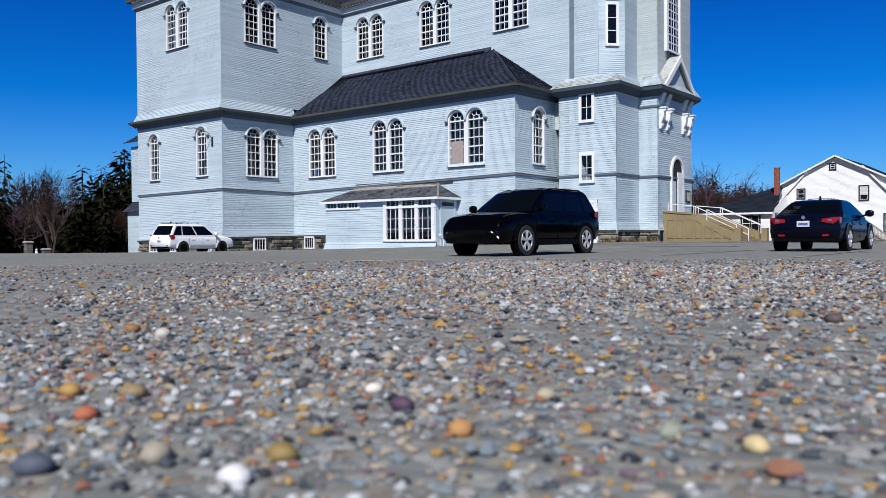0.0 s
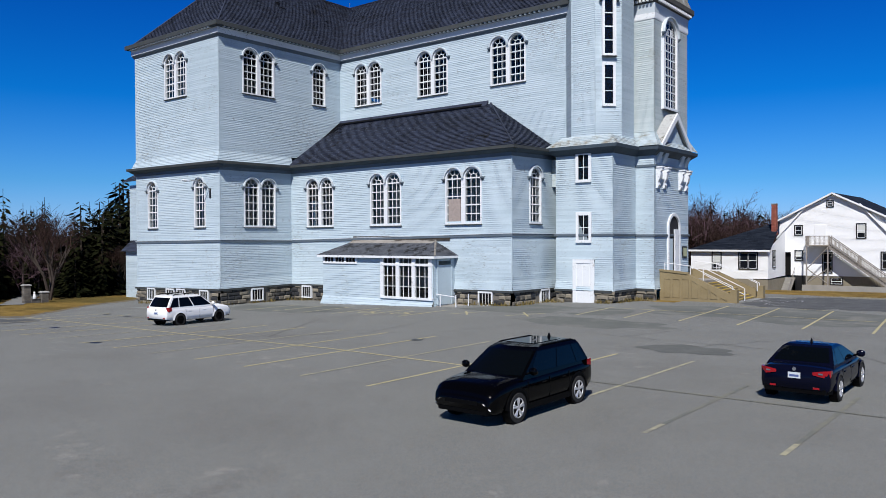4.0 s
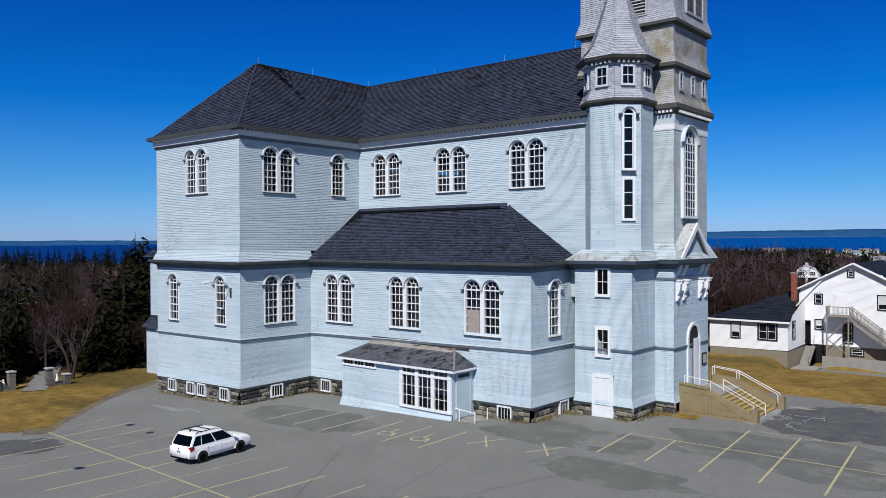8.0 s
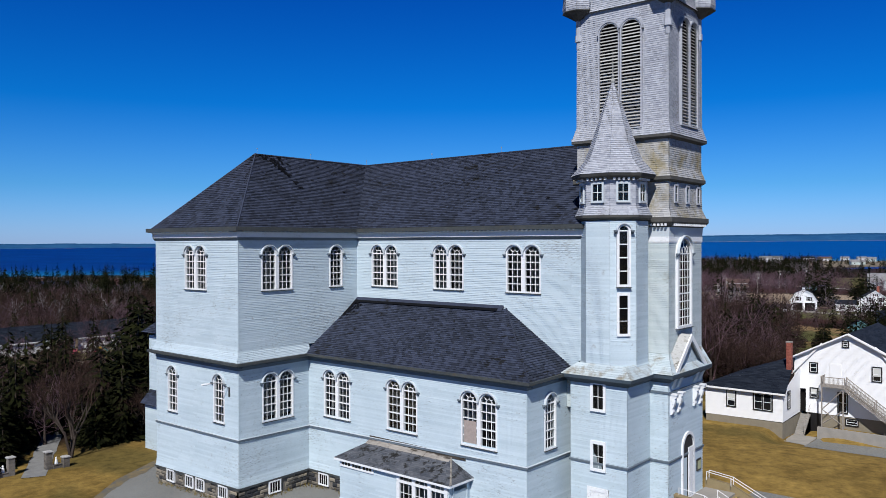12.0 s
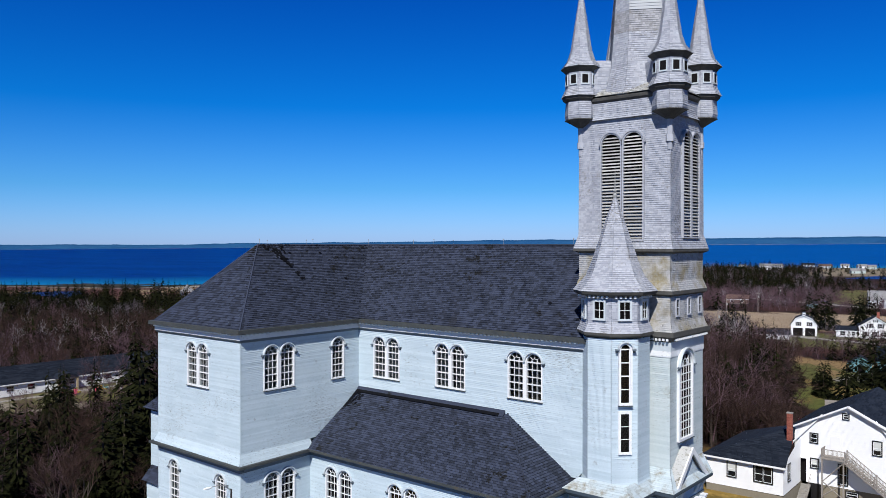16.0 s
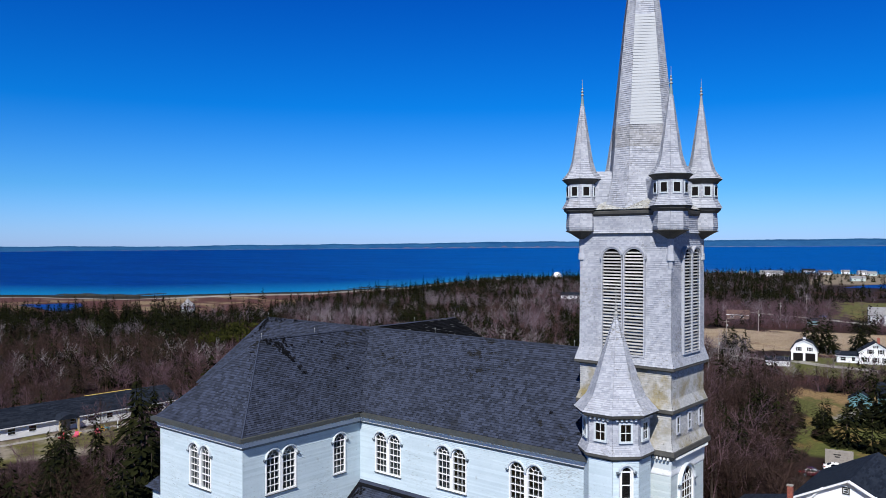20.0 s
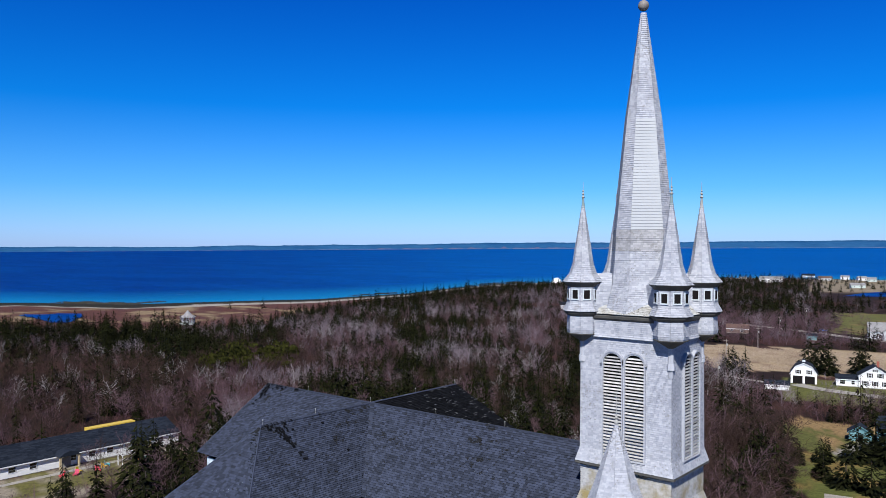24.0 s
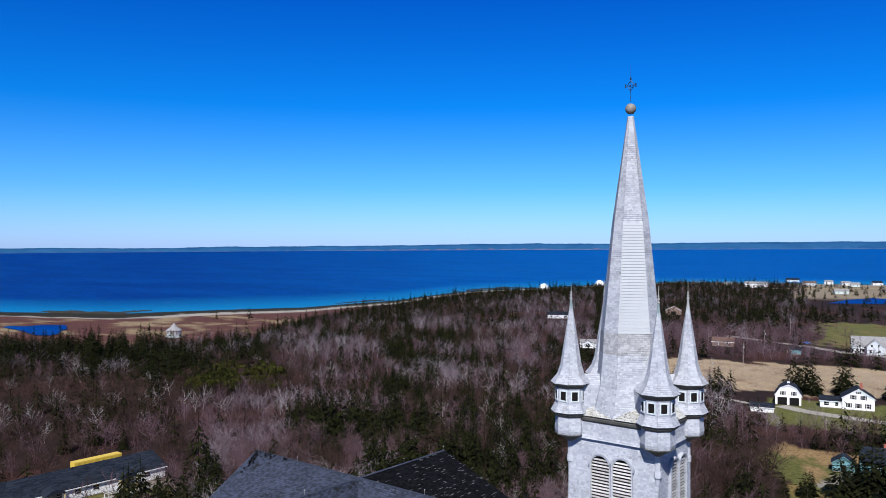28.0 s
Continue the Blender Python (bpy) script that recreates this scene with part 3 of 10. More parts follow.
# far coast: a long low wooded ridge, blue distance haze put into its colours
COAST = noisy("hazed_wooded_coast", (0.007, 0.042, 0.118), (0.020, 0.078, 0.172), 0.006, 1.0, 0.05, spec=0.0, stretch=(1, 1, 4))
# cliff tone pulled to the same haze blue
SHINGLE = noisy("hazed_far_cliff", (0.018, 0.055, 0.140), (0.120, 0.105, 0.155), 0.012, 1.0, 0.05, spec=0.0)
lump, cliff = Lump(), Lump()
prof = [(0, 36), (10, 32), (20, 30), (27, 27), (34, 30), (40, 25), (46, 20), (53, 19), (57, 18), (58, 12), (62, 15), (68, 19), (74, 15), (80, 15)]
for i in range(321):
    a = -5 + i * 0.27
    h = 9 + piecewise(a, prof) + 4.5 * noise.noise((a * 0.45, 0, 0)) + 2.5 * noise.noise((a * 1.7, 3, 0)) + 1.0 * noise.noise((a * 6, 2, 0))
    c, s = math.cos(radians(a)), -math.sin(radians(a))
    base = SEA + far_rise(a) - 0.5
    ch = max(0.2, piecewise(a, [(0, 2), (20, 3), (26, 8), (36, 11), (44, 8), (50, 2), (80, 1)]) * (0.55 + 1.3 * noise.noise((a * 2.1, 5, 0))))
    lump.v += [(4800 * s, 4800 * c, base), (4830 * s, 4830 * c, base + h * 0.75), (4880 * s, 4880 * c, base + h), (4960 * s, 4960 * c, base + h * 0.8), (4960 * s, 4960 * c, base - 10)]
    cliff.v += [(4790 * s, 4790 * c, base - 0.5), (4792 * s, 4792 * c, base + ch)]
    if i:
        k = 5 * i
        lump.f += [(k - 5 + j, k + j, k + j + 1, k - 4 + j)[::-1] for j in range(4)]
        cliff.f.append((2 * i - 2, 2 * i - 1, 2 * i + 1, 2 * i))
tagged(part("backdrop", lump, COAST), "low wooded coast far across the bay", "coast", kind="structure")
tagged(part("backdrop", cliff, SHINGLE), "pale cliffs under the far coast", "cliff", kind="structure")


# car park
def lot_edge_left(y):
    return piecewise(y, [(-40, -63), (19, -63), (21, -58.6), (23.6, -56.2), (25.8, -58.8), (28.8, -62.0), (30.9, -64.2), (35, -68.2), (42, -72.5), (70, -72.5)])


LOTZ = 0.03
XS = [-75 + 0.5 * i for i in range(247)]
YS = [-40 + 0.5 * i for i in range(225)]


def lot_inside(x, y):
    if y < -39 or x > 48:
        return False
    wob = 0.8 * noise.noise((x * 0.3, y * 0.3, 4.0))
    if x < lot_edge_left(y) + wob:
        return False
    return y + wob < (66.5 if x > -21.5 else 52.0)


lump = Lump()
idx = {}
for i, x in enumerate(XS[:-1]):
    for j, y in enumerate(YS[:-1]):
        if lot_inside(x + 0.25, y + 0.25):
            q = []
            for a, b in ((i, j), (i + 1, j), (i + 1, j + 1), (i, j + 1)):
                if (a, b) not in idx:
                    idx[(a, b)] = len(lump.v)
                    lump.v.append((XS[a], YS[b], ground_z(XS[a], YS[b]) + LOTZ))
                q.append(idx[(a, b)])
            lump.f.append(tuple(q))
lot = part("pavement", lump, ASPHALT, smooth=True)
tagged(lot, "worn grey asphalt car park with faded yellow stall lines", "car park", kind="structure")


# ---- the church ----
church = thing("church", "tall wooden church clad in pale grey-blue clapboard with dark shingle roofs", "church")
XW, XE = -66.1, -53.5
YT, YA, YC = 37.85, 45.27, 51.25
YR = 58.75
EAVE, RIDGE = 21.45, 28.7
rng = random.Random(5)


def walls(name, runs, material=CLAP, exposure=0.145, depth=0.026, piece=3.2):
    lump = Lump()
    for bl, br, tr, tl, *holes in runs:
        lump.lap(bl, br, tr, tl, exposure, depth, piece, holes[0] if holes else (), rng)
    return part(name, lump, material, church, kind="stuff")


def holes_at(origin, *places):
    return [(abs(p - origin), half, z0, zs, r) for p, half, z0, zs, r in places]


# upper and lower windows: half width of the opening, sill, springing, radius
def pair(c, z0, h):
    return [(c - 0.86, 0.70, z0, z0 + h - 0.72, 0.72), (c + 0.86, 0.70, z0, z0 + h - 0.72, 0.72)]


def single(c, z0, h):
    return [(c, 0.70, z0, z0 + h - 0.72, 0.72)]


LOW, UP = (5.35, 3.9), (16.45, 3.6)
T_END = pair(-59.62, *UP), single(-63.35, *LOW) + single(-56.2, *LOW)
T_EAST = pair(41.8, *UP) + single(48.55, *UP), pair(41.85, *LOW)
AISLE = pair(-49.75, *LOW) + pair(-42.12, *LOW) + pair(-34.4, *LOW)
CLERE = pair(-49.8, *UP) + pair(-42.2, *UP) + pair(-34.5, *UP)
RETURN = single(48.3, *LOW)

walls("transept_end_wall", [
    ((XW - 0.1, YT - 0.1, -0.1), (XE + 0.1, YT - 0.1, 0.15), (XE, YT, 0.9), (XW, YT, 0.8)),
    ((XW, YT, 0.8), (XE, YT, 0.9), (XE, YT, 10.0), (XW, YT, 10.0), holes_at(XW, *T_END[1])),
    ((XW - 0.35, YT - 0.35, 10.55), (XE + 0.35, YT - 0.35, 10.45), (XE, YT, 11.4), (XW, YT, 11.4)),
    ((XW, YT, 11.4), (XE, YT, 11.4), (XE, YT, 20.9), (XW, YT, 20.9), holes_at(XW, *T_END[0]))])
walls("transept_side_wall", [
    ((XE + 0.1, YT - 0.1, 0.15), (XE + 0.1, YA, 0.25), (XE, YA, 0.95), (XE, YT, 0.9)),
    ((XE, YT, 0.9), (XE, YA, 0.95), (XE, YA, 10.0), (XE, YT, 10.0), holes_at(YT, *T_EAST[1])),
    ((XE + 0.35, YT - 0.35, 10.45), (XE + 0.35, YA, 10.55), (XE, YA, 11.4), (XE, YT, 11.4)),
    ((XE, YT, 11.4), (XE, YC, 11.4), (XE, YC, 20.9), (XE, YT, 20.9), holes_at(YT, *T_EAST[0]))])
XD, YD = -30.2, 51.3
walls("aisle_wall", [
    ((XE, YA - 0.1, 0.25), (XD + 0.1, YA - 0.1, 0.5), (XD, YA, 1.2), (XE, YA, 0.95)),
    ((XE, YA, 0.95), (XD, YA, 1.2), (XD, YA, 10.05), (XE, YA, 10.05), holes_at(XE, *AISLE))])
walls("aisle_end_wall", [
    ((XD + 0.1, YA - 0.1, 0.5), (XD + 0.1, YD, 0.45), (XD, YD, 1.15), (XD, YA, 1.2)),
    ((XD, YA, 1.2), (XD, YD, 1.15), (XD, YD, 10.05), (XD, YA, 10.05), holes_at(YA, *RETURN))])
walls("clerestory_wall", [((XE, YC, 11.0), (-27.5, YC, 11.0), (-27.5, YC, 20.9), (XE, YC, 20.9), holes_at(XE, *CLERE))])
XN = -79.2
walls("west_wall", [((XN, YC, 9.0), (XW, YC, 9.0), (XW, YC, 20.9), (XN, YC, 20.9)), ((XN, 66.3, 9.0), (XN, YC, 9.0), (XN, YC, 20.9), (XN, 66.3, 20.9)),
                    ((-80.6, 45.3, -1.6), (XW, 45.3, -1.2), (XW, 45.3, 10.2), (-80.6, 45.3, 10.2)), ((-80.6, 72.0, -1.6), (-80.6, 45.3, -1.6), (-80.6, 45.3, 10.2), (-80.6, 72, 10.2))])
YN = 2 * YR - YC
walls("north_wall", [((-27.5, YN, 9.0), (XE, YN, 9.0), (XE, YN, 20.9), (-27.5, YN, 20.9)), ((XW, YN, 9.0), (XN, YN, 9.0), (XN, YN, 20.9), (XW, YN, 20.9)),
                     ((XE, 79.6, -2), (XW, 79.6, -2), (XW, 79.6, 20.9), (XE, 79.6, 20.9)), ((XE, YN, -2), (XE, 79.6, -2), (XE, 79.6, 20.9), (XE, YN, 20.9)), ((XW, 79.6, -2), (XW, YN, -2), (XW, YN, 20.9), (XW, 79.6, 20.9)),
                     ((XD, 72.2, -2), (-80.6, 72.2, -2), (-80.6, 72.2, 10.2), (XD, 72.2, 10.2)), ((XW, YC, 11), (XW, YT, 11), (XW, YT, 20.9), (XW, YC, 20.9)), ((XW, 45.3, -1.5), (XW, YT, -1.5), (XW, YT, 11), (XW, 45.3, 11))])

# roofs
def roof(name, slopes, material=ROOF, exposure=0.25, piece=0.34):
    lump = Lump()
    for q in slopes:
        lump.lap(*q, exposure, 0.045, piece, (), rng)
    return part(name, lump, material, church, kind="stuff")


O = 0.55
XR = (XW + XE) / 2
HX = (XE - XW) / 2
ez = EAVE - 0.05
CX = XR
roof("nave_roof", [
    ((XE + O, YC - O, ez), (-27.0, YC - O, ez), (-27.0, YR, RIDGE), (CX, YR, RIDGE)),
    ((-27.0, YN + O, ez), (XE + O, YN + O, ez), (CX, YR, RIDGE), (-27.0, YR, RIDGE)),
    ((XN - 1.2, YC - O, ez), (XW - O, YC - O, ez), (CX, YR, RIDGE), (-77.5, YR, RIDGE)),
    ((XW - O, YN + O, ez), (XN - 1.2, YN + O, ez), (-77.5, YR, RIDGE), (CX, YR, RIDGE)),
    ((XN - 1.2, YN + O, ez), (XN - 1.2, YC - O, ez), (-77.5, YR, RIDGE), (-77.5, YR, RIDGE))])
roof("transept_roof", [
    ((XW - O, YT - O, ez), (XE + O, YT - O, ez), (XR, 44.3, RIDGE), (XR, 44.3, RIDGE)),
    ((XE + O, YT - O, ez), (XE + O, YC - O, ez), (CX, YR, RIDGE), (XR, 44.3, RIDGE)),
    ((XW - O, YC - O, ez), (XW - O, YT - O, ez), (XR, 44.3, RIDGE), (CX, YR, RIDGE))])
roof("north_transept_roof", [
    ((XE + O, 79.6 + O, ez), (XW - O, 79.6 + O, ez), (XR, 73.4, RIDGE), (XR, 73.4, RIDGE)),
    ((XE + O, YN + O, ez), (XE + O, 79.6 + O, ez), (XR, 73.4, RIDGE), (CX, YR, RIDGE)),
    ((XW - O, 79.6 + O, ez), (XW - O, YN + O, ez), (CX, YR, RIDGE), (XR, 73.4, RIDGE))], ROOF_NEW)
ae = 10.55
roof("aisle_roof", [
    ((XE, YA - 0.6, ae), (XD + 0.6, YA - 0.6, ae), (-36.4, YC + 0.25, 15.15), (XE, YC + 0.25, 15.15)),
    ((XD + 0.6, YA - 0.6, ae), (XD + 0.6, YD + 1.5, ae), (-36.4, YC + 1.0, 15.15), (-36.4, YC + 0.25, 15.15)),
    ((-81.2, YA - 0.6, ae), (XW, YA - 0.6, ae), (XW, YC + 0.25, 15.1), (-79, YC + 0.25, 15.1))])

# shingles worn to the tar, and torn ones
def roof_flecks(name, label, foot, along, down, span, rise, cell, material, keep, lift=0.06):
    """Loose tabs on a slope: from a point on the ridge, along it and down the fall; keep(u, v) says how likely a tab lies there."""
    foot, along, down = Vector(foot), Vector(along).normalized(), Vector(down).normalized()
    nrm = along.cross(down)
    nrm = nrm if nrm.z > 0 else -nrm
    r, lump = random.Random(31), Lump()
    for i in range(int(rise / cell[1])):
        for k in range(int(span / cell[0])):
            u, v = (k + 0.5 * (i % 2)) * cell[0], i * cell[1]
            if r.random() > keep(u, v):
                continue
            a = foot + along * (u + r.uniform(-0.1, 0.1)) + down * v + nrm * lift
            w = cell[0] * r.uniform(0.5, 1.1)
            lump.add([a, a + along * w, a + along * w + down * cell[1] + nrm * 0.02, a + down * cell[1] + nrm * 0.02], [(0, 3, 2, 1)])
    return part(name, lump, material, church, label, kind="stuff")


fall_e = (XE + O - XR, 0, ez - RIDGE)
roof_flecks("worn_shingles", "black worn shingles near the transept ridge", (XR, 44.6, RIDGE), (0, 1, 0), fall_e, 9.0, 5.0, (0.34, 0.25), ROOF_NEW,
            lambda u, v: max(0.9 * smooth01(0.9, 0.2, v + 0.16 * u), 0.95 * smooth01(1.0, 0.3, abs(u - 0.9 - 0.35 * v) + 0.12 * v), 0.5 * smooth01(1.2, 0.2, abs(u - 2.4 + 0.2 * v) + 0.25 * v)) + 0.004)
roof_flecks("worn_shingles", "black worn shingles on the transept hip", (XR, 44.35, RIDGE), (XE + O - XR, YT - O - 44.3, ez - RIDGE), (-1.2, -6.4, -6.6), 7.0, 2.6, (0.34, 0.25), ROOF_NEW,
            lambda u, v: 0.75 * smooth01(2.2, 0.2, v + 0.25 * u) + 0.01)
roof_flecks("worn_shingles", "black worn shingles on the nave hip end", (-77.4, YR - 0.1, RIDGE), (1, 0, 0), (0, YC - O - YR, ez - RIDGE), 12.0, 4.0, (0.34, 0.25), ROOF_NEW,
            lambda u, v: max(0.95 * smooth01(2.2, 0.4, u + 0.5 * v), 0.5 * smooth01(0.9, 0.1, v + 0.1 * u)))
TORN = noisy("torn_shingle_edge", (0.06, 0.065, 0.075), (0.19, 0.20, 0.22), 1.0, 0.9, 10.0)
roof_flecks("torn_shingles", "pale torn shingle edges on the black roof", (XR, 60.0, RIDGE), (0, 1, 0), fall_e, 18.0, 8.0, (0.7, 0.04), TORN, lambda u, v: 0.035 if u < 13.0 + v else 0.0, 0.075)
roof_flecks("lifted_shingles", "dark lifted shingles beside the tower", (-36.0, YR, RIDGE), (1, 0, 0), (0, YC - O - YR, ez - RIDGE), 7.0, 9.0, (0.34, 0.25), ROOF_NEW, lambda u, v: 0.05 * smooth01(2.0, 6.0, u))
roof_flecks("worn_shingles", "blackened shingles along the aisle roof valley", (XE + 0.05, YC - 0.2, 14.95), (1, 0, 0), (0, YA - YC, 10.55 - 15.15), 17.0, 7.4, (0.34, 0.25), ROOF_NEW,
            lambda u, v: 0.55 * smooth01(1.6, 0.3, u + 0.05 * v))
down = Vector((0, YA - YC, 10.55 - 15.15)).normalized()
out_ = Vector((1, 0, 0)).cross(down)
out_ = out_ if out_.z > 0 else -out_
for name, u0, u1, v0, v1, lift in (("head_flashing", 0.1, 16.6, 0.0, 0.30, 0.075), ("wall_flashing", 0.02, 0.36, 0.0, 7.0, 0.095)):
    c = [Vector((XE + 0.05 + u, YC - 0.2, 14.95)) + down * v for u, v in ((u0, v0), (u1, v0), (u1, v1), (u0, v1))]
    part(name, Lump().loft([[p + out_ * (lift - 0.02) for p in c], [p + out_ * lift for p in c]]), ROOF_NEW, church, "black flashing strip on the aisle roof")

# tower: shaft, stages and their flared skirts
TX0, TX1, TY0, TY1 = -31.6, -23.9, 54.7, 60.9
TCX, TCY = (TX0 + TX1) / 2, (TY0 + TY1) / 2


def ring(x0, x1, y0, y1, z):
    return [(x0, y0, z), (x1, y0, z), (x1, y1, z), (x0, y1, z)]


def tring(grow, z):
    return ring(TX0 - grow, TX1 + grow, TY0 - grow, TY1 + grow, z)


def octo(cx, cy, ax, ay, z, turn=22.5):
    k = 1 / math.cos(radians(22.5))
    return [(cx + ax * k * math.cos(radians(turn + 45 * i)), cy + ay * k * math.sin(radians(turn + 45 * i)), z) for i in range(8)]


def clad(name, rings, material, exposure=0.16, depth=0.028, piece=0.24, parent=None, holes=None):
    lump = Lump()
    for a, b in zip(rings, rings[1:]):
        for k in range(len(a)):
            m = (k + 1) % len(a)
            lump.lap(a[k], a[m], b[m], b[k], exposure, depth, piece, (holes or {}).get(k, ()), rng)
    return part(name, lump, material, parent or church, kind="stuff")


def band(name, rings, material, parent=None):
    return part(name, Lump().loft(rings), material, parent or church)


# lower tower and porch front, below the main cornice
LT = lambda g, z: ring(-30, -23.35 + g, 53.4 - g, 59.7 + g, z)
clad("tower_lower_wall", [LT(0.1, 0.45), LT(0, 1.1), LT(0, 10.2)], CLAP, 0.145, 0.03, 3.2)
clad("tower_shaft", [tring(0.0, 10.3), tring(0, 20.7)], CLAP_WORN, 0.145, 0.03, 3.0)
clad("tower_window_stage", [tring(0.30, 22.2), tring(0.05, 22.9), tring(0.0, 24.9)], SHAKE_STAIN)
clad("tower_blind_stage", [tring(0.24, 25.25), tring(0.0, 26.0), tring(0.0, 28.1)], SHAKE_STAIN)
clad("tower_bell_stage", [tring(0.34, 28.4), tring(0.04, 29.5), tring(0.0, 38.6)], SHAKE)
clad("tower_parapet", [tring(0.22, 38.5), tring(0.12, 38.8), tring(0.12, 39.9)], SHAKE)
band("tower_cornice_board", [tring(0.06, 20.75), tring(0.10, 21.5)], HOOD)
band("tower_cornice", [tring(0.1, 21.45), tring(0.25, 21.6), tring(0.44, 21.85), tring(0.44, 22.2)], TOWER_TRIM)
band("tower_cornice", [tring(0.05, 24.85), tring(0.26, 25.0), tring(0.26, 25.25)], TOWER_TRIM)
band("tower_cornice", [tring(0.05, 28.05), tring(0.34, 28.2), tring(0.34, 28.4)], TOWER_TRIM)
band("tower_cornice", [tring(0.15, 39.85), tring(0.3, 40.0), tring(0.35, 40.2), tring(0.0, 40.4)], TOWER_TRIM)
# spire
def so(a, z):
    """Eight-sided ring of the spire: wide faces on the diagonals, narrow ones square to the tower."""
    return [(TCX + a * 1.04 * math.cos(radians(d)), TCY + a * 0.98 * math.sin(radians(d)), z) for d in (3.5, 61.5, 93.5, 151.5, 183.5, 241.5, 273.5, 331.5)]



clad("spire_skirt", [so(3.5, 40.3), so(3.15, 41.3), so(2.8, 42.6), so(2.62, 44.4), so(2.55, 45.3)], SHAKE, 0.17, 0.028, 0.24)
clad("spire_band", [so(2.55, 45.3), so(2.46, 47.0)], SHAKE_GREY, 0.17, 0.028, 0.24)
clad("spire", [so(2.46, 47.0), so(1.52, 55.8), so(0.24, 64.5)], SHAKE, 0.17, 0.028, 0.24)
p0, p1 = [Vector(p) for p in so(2.49, 47.0)], [Vector(p) for p in so(1.55, 55.8)]
part("spire_patch", Lump().lap(p0[6], p0[7], p1[7], p1[6], 0.24, 0.025, 9, (), rng), METAL_WHITE, church, "pale ribbed patch of newer cladding", kind="stuff")
# octagonal stair turret
OX, OY = -27.37, 52.65
oc = lambda a, z: octo(OX, OY, a, a, z)
clad("turret_shaft", [oc(2.75, 10.6), oc(2.34, 11.5), oc(2.34, 21.9)], CLAP, 0.145, 0.03, 3)
clad("turret_lantern", [oc(2.6, 22.3), oc(2.3, 23.0), oc(2.3, 25.0)], SHAKE)
clad("turret_spire", [oc(2.9, 25.3), oc(2.0, 26.4), oc(1.55, 27.6), oc(0.08, 32.3)], SHAKE, 0.17, 0.028, 0.24)
band("turret_cornice", [oc(2.35, 21.95), oc(2.62, 22.12), oc(2.64, 22.3)], TOWER_TRIM)
band("turret_cornice", [oc(2.3, 24.85), oc(2.8, 25.1), oc(2.9, 25.3)], TOWER_TRIM)
BB = lambda g, z: ring(-29.35 - g, -24.8 + g, 49.8 - g, 53.6, z)
clad("turret_base_wall", [BB(0.1, 0.45), BB(0, 1.1), BB(0, 10.2)], CLAP, 0.145, 0.03, 3.2)


# windows, in a frame of their own: x along the wall, -y outward, z up from the sill
def arch(half, h, r, n=12):
    """Outline of a round-headed opening, counter-clockwise as seen from -y."""
    return [(-half, 0), (half, 0)] + [(half * math.cos(math.pi * k / n), h - r + r * math.sin(math.pi * k / n)) for k in range(n + 1)]


def arch_frame(lump, cx, half, h, r, wide, y0, y1):
    ins = [(cx + x, z) for x, z in arch(half, h, r)]
    out = [(cx + x, z - (wide if z == 0 else 0)) for x, z in arch(half + wide, h + wide, r + wide)]
    n = len(ins)
    v = [(x, y0, z) for x, z in out] + [(x, y0, z) for x, z in ins] + [(x, y1, z) for x, z in out] + [(x, y1, z) for x, z in ins]
    f = []
    for k in range(n):
        m = (k + 1) % n
        f += [(k, m, n + m, n + k), (2 * n + k, 2 * n + m, m, k), (n + k, n + m, 3 * n + m, 3 * n + k)]
    lump.add(v, f)


def muntin_mesh(cx, half, h, r, cols, rows, y0, w=0.045, fan=True):
    lump = Lump()
    zs = h - r
    for k in range(1, cols):
        x = -half + 2 * half * k / cols
        top = zs + (r * 0.45 if fan else r * math.sqrt(max(0, 1 - (x / half) ** 2)))
        lump.box(cx + x - w / 2, cx + x + w / 2, y0, y0 + 0.04, 0, top)
    for k in range(1, rows + 1):
        z = zs * k / rows
        t = w * (2.0 if k in (rows // 2, rows) else 1.5)
        lump.box(cx - half, cx + half, y0 - 0.012, y0 + 0.05, z - t / 2, z + t / 2)
    if cols == 1:
        for x in (-half + w / 2, half - w / 2):
            lump.box(cx + x - w / 2, cx + x + w / 2, y0, y0 + 0.04, 0, zs)
    if fan:
        n = 10
        for k in range(n):
            a, b = math.pi * k / n, math.pi * (k + 1) / n
            c0, c1 = (math.cos(a), math.sin(a)), (math.cos(b), math.sin(b))
            R0, R1 = r * 0.42, r * 0.48
            q = [(cx + half / r * R0 * c0[0], zs + R0 * c0[1]), (cx + half / r * R1 * c0[0], zs + R1 * c0[1]), (cx + half / r * R1 * c1[0], zs + R1 * c1[1]), (cx + half / r * R0 * c1[0], zs + R0 * c1[1])]
            lump.extrude(q[::1], y0, y0 + 0.04)
        for a in (45, 90, 135):
            c, s = math.cos(radians(a)), math.sin(radians(a))
            lump.tube((cx + half * 0.46 * c, y0 + 0.02, zs + r * 0.46 * s), (cx + half * 0.98 * c, y0 + 0.02, zs + r * 0.98 * s), w / 2, n=4)
    return lump


# inner sash in a darker grey than the white outer one
INNER = noisy("grey_inner_sash", (0.173, 0.181, 0.188), (0.267, 0.275, 0.283), 2.0, 0.7, 20.0)


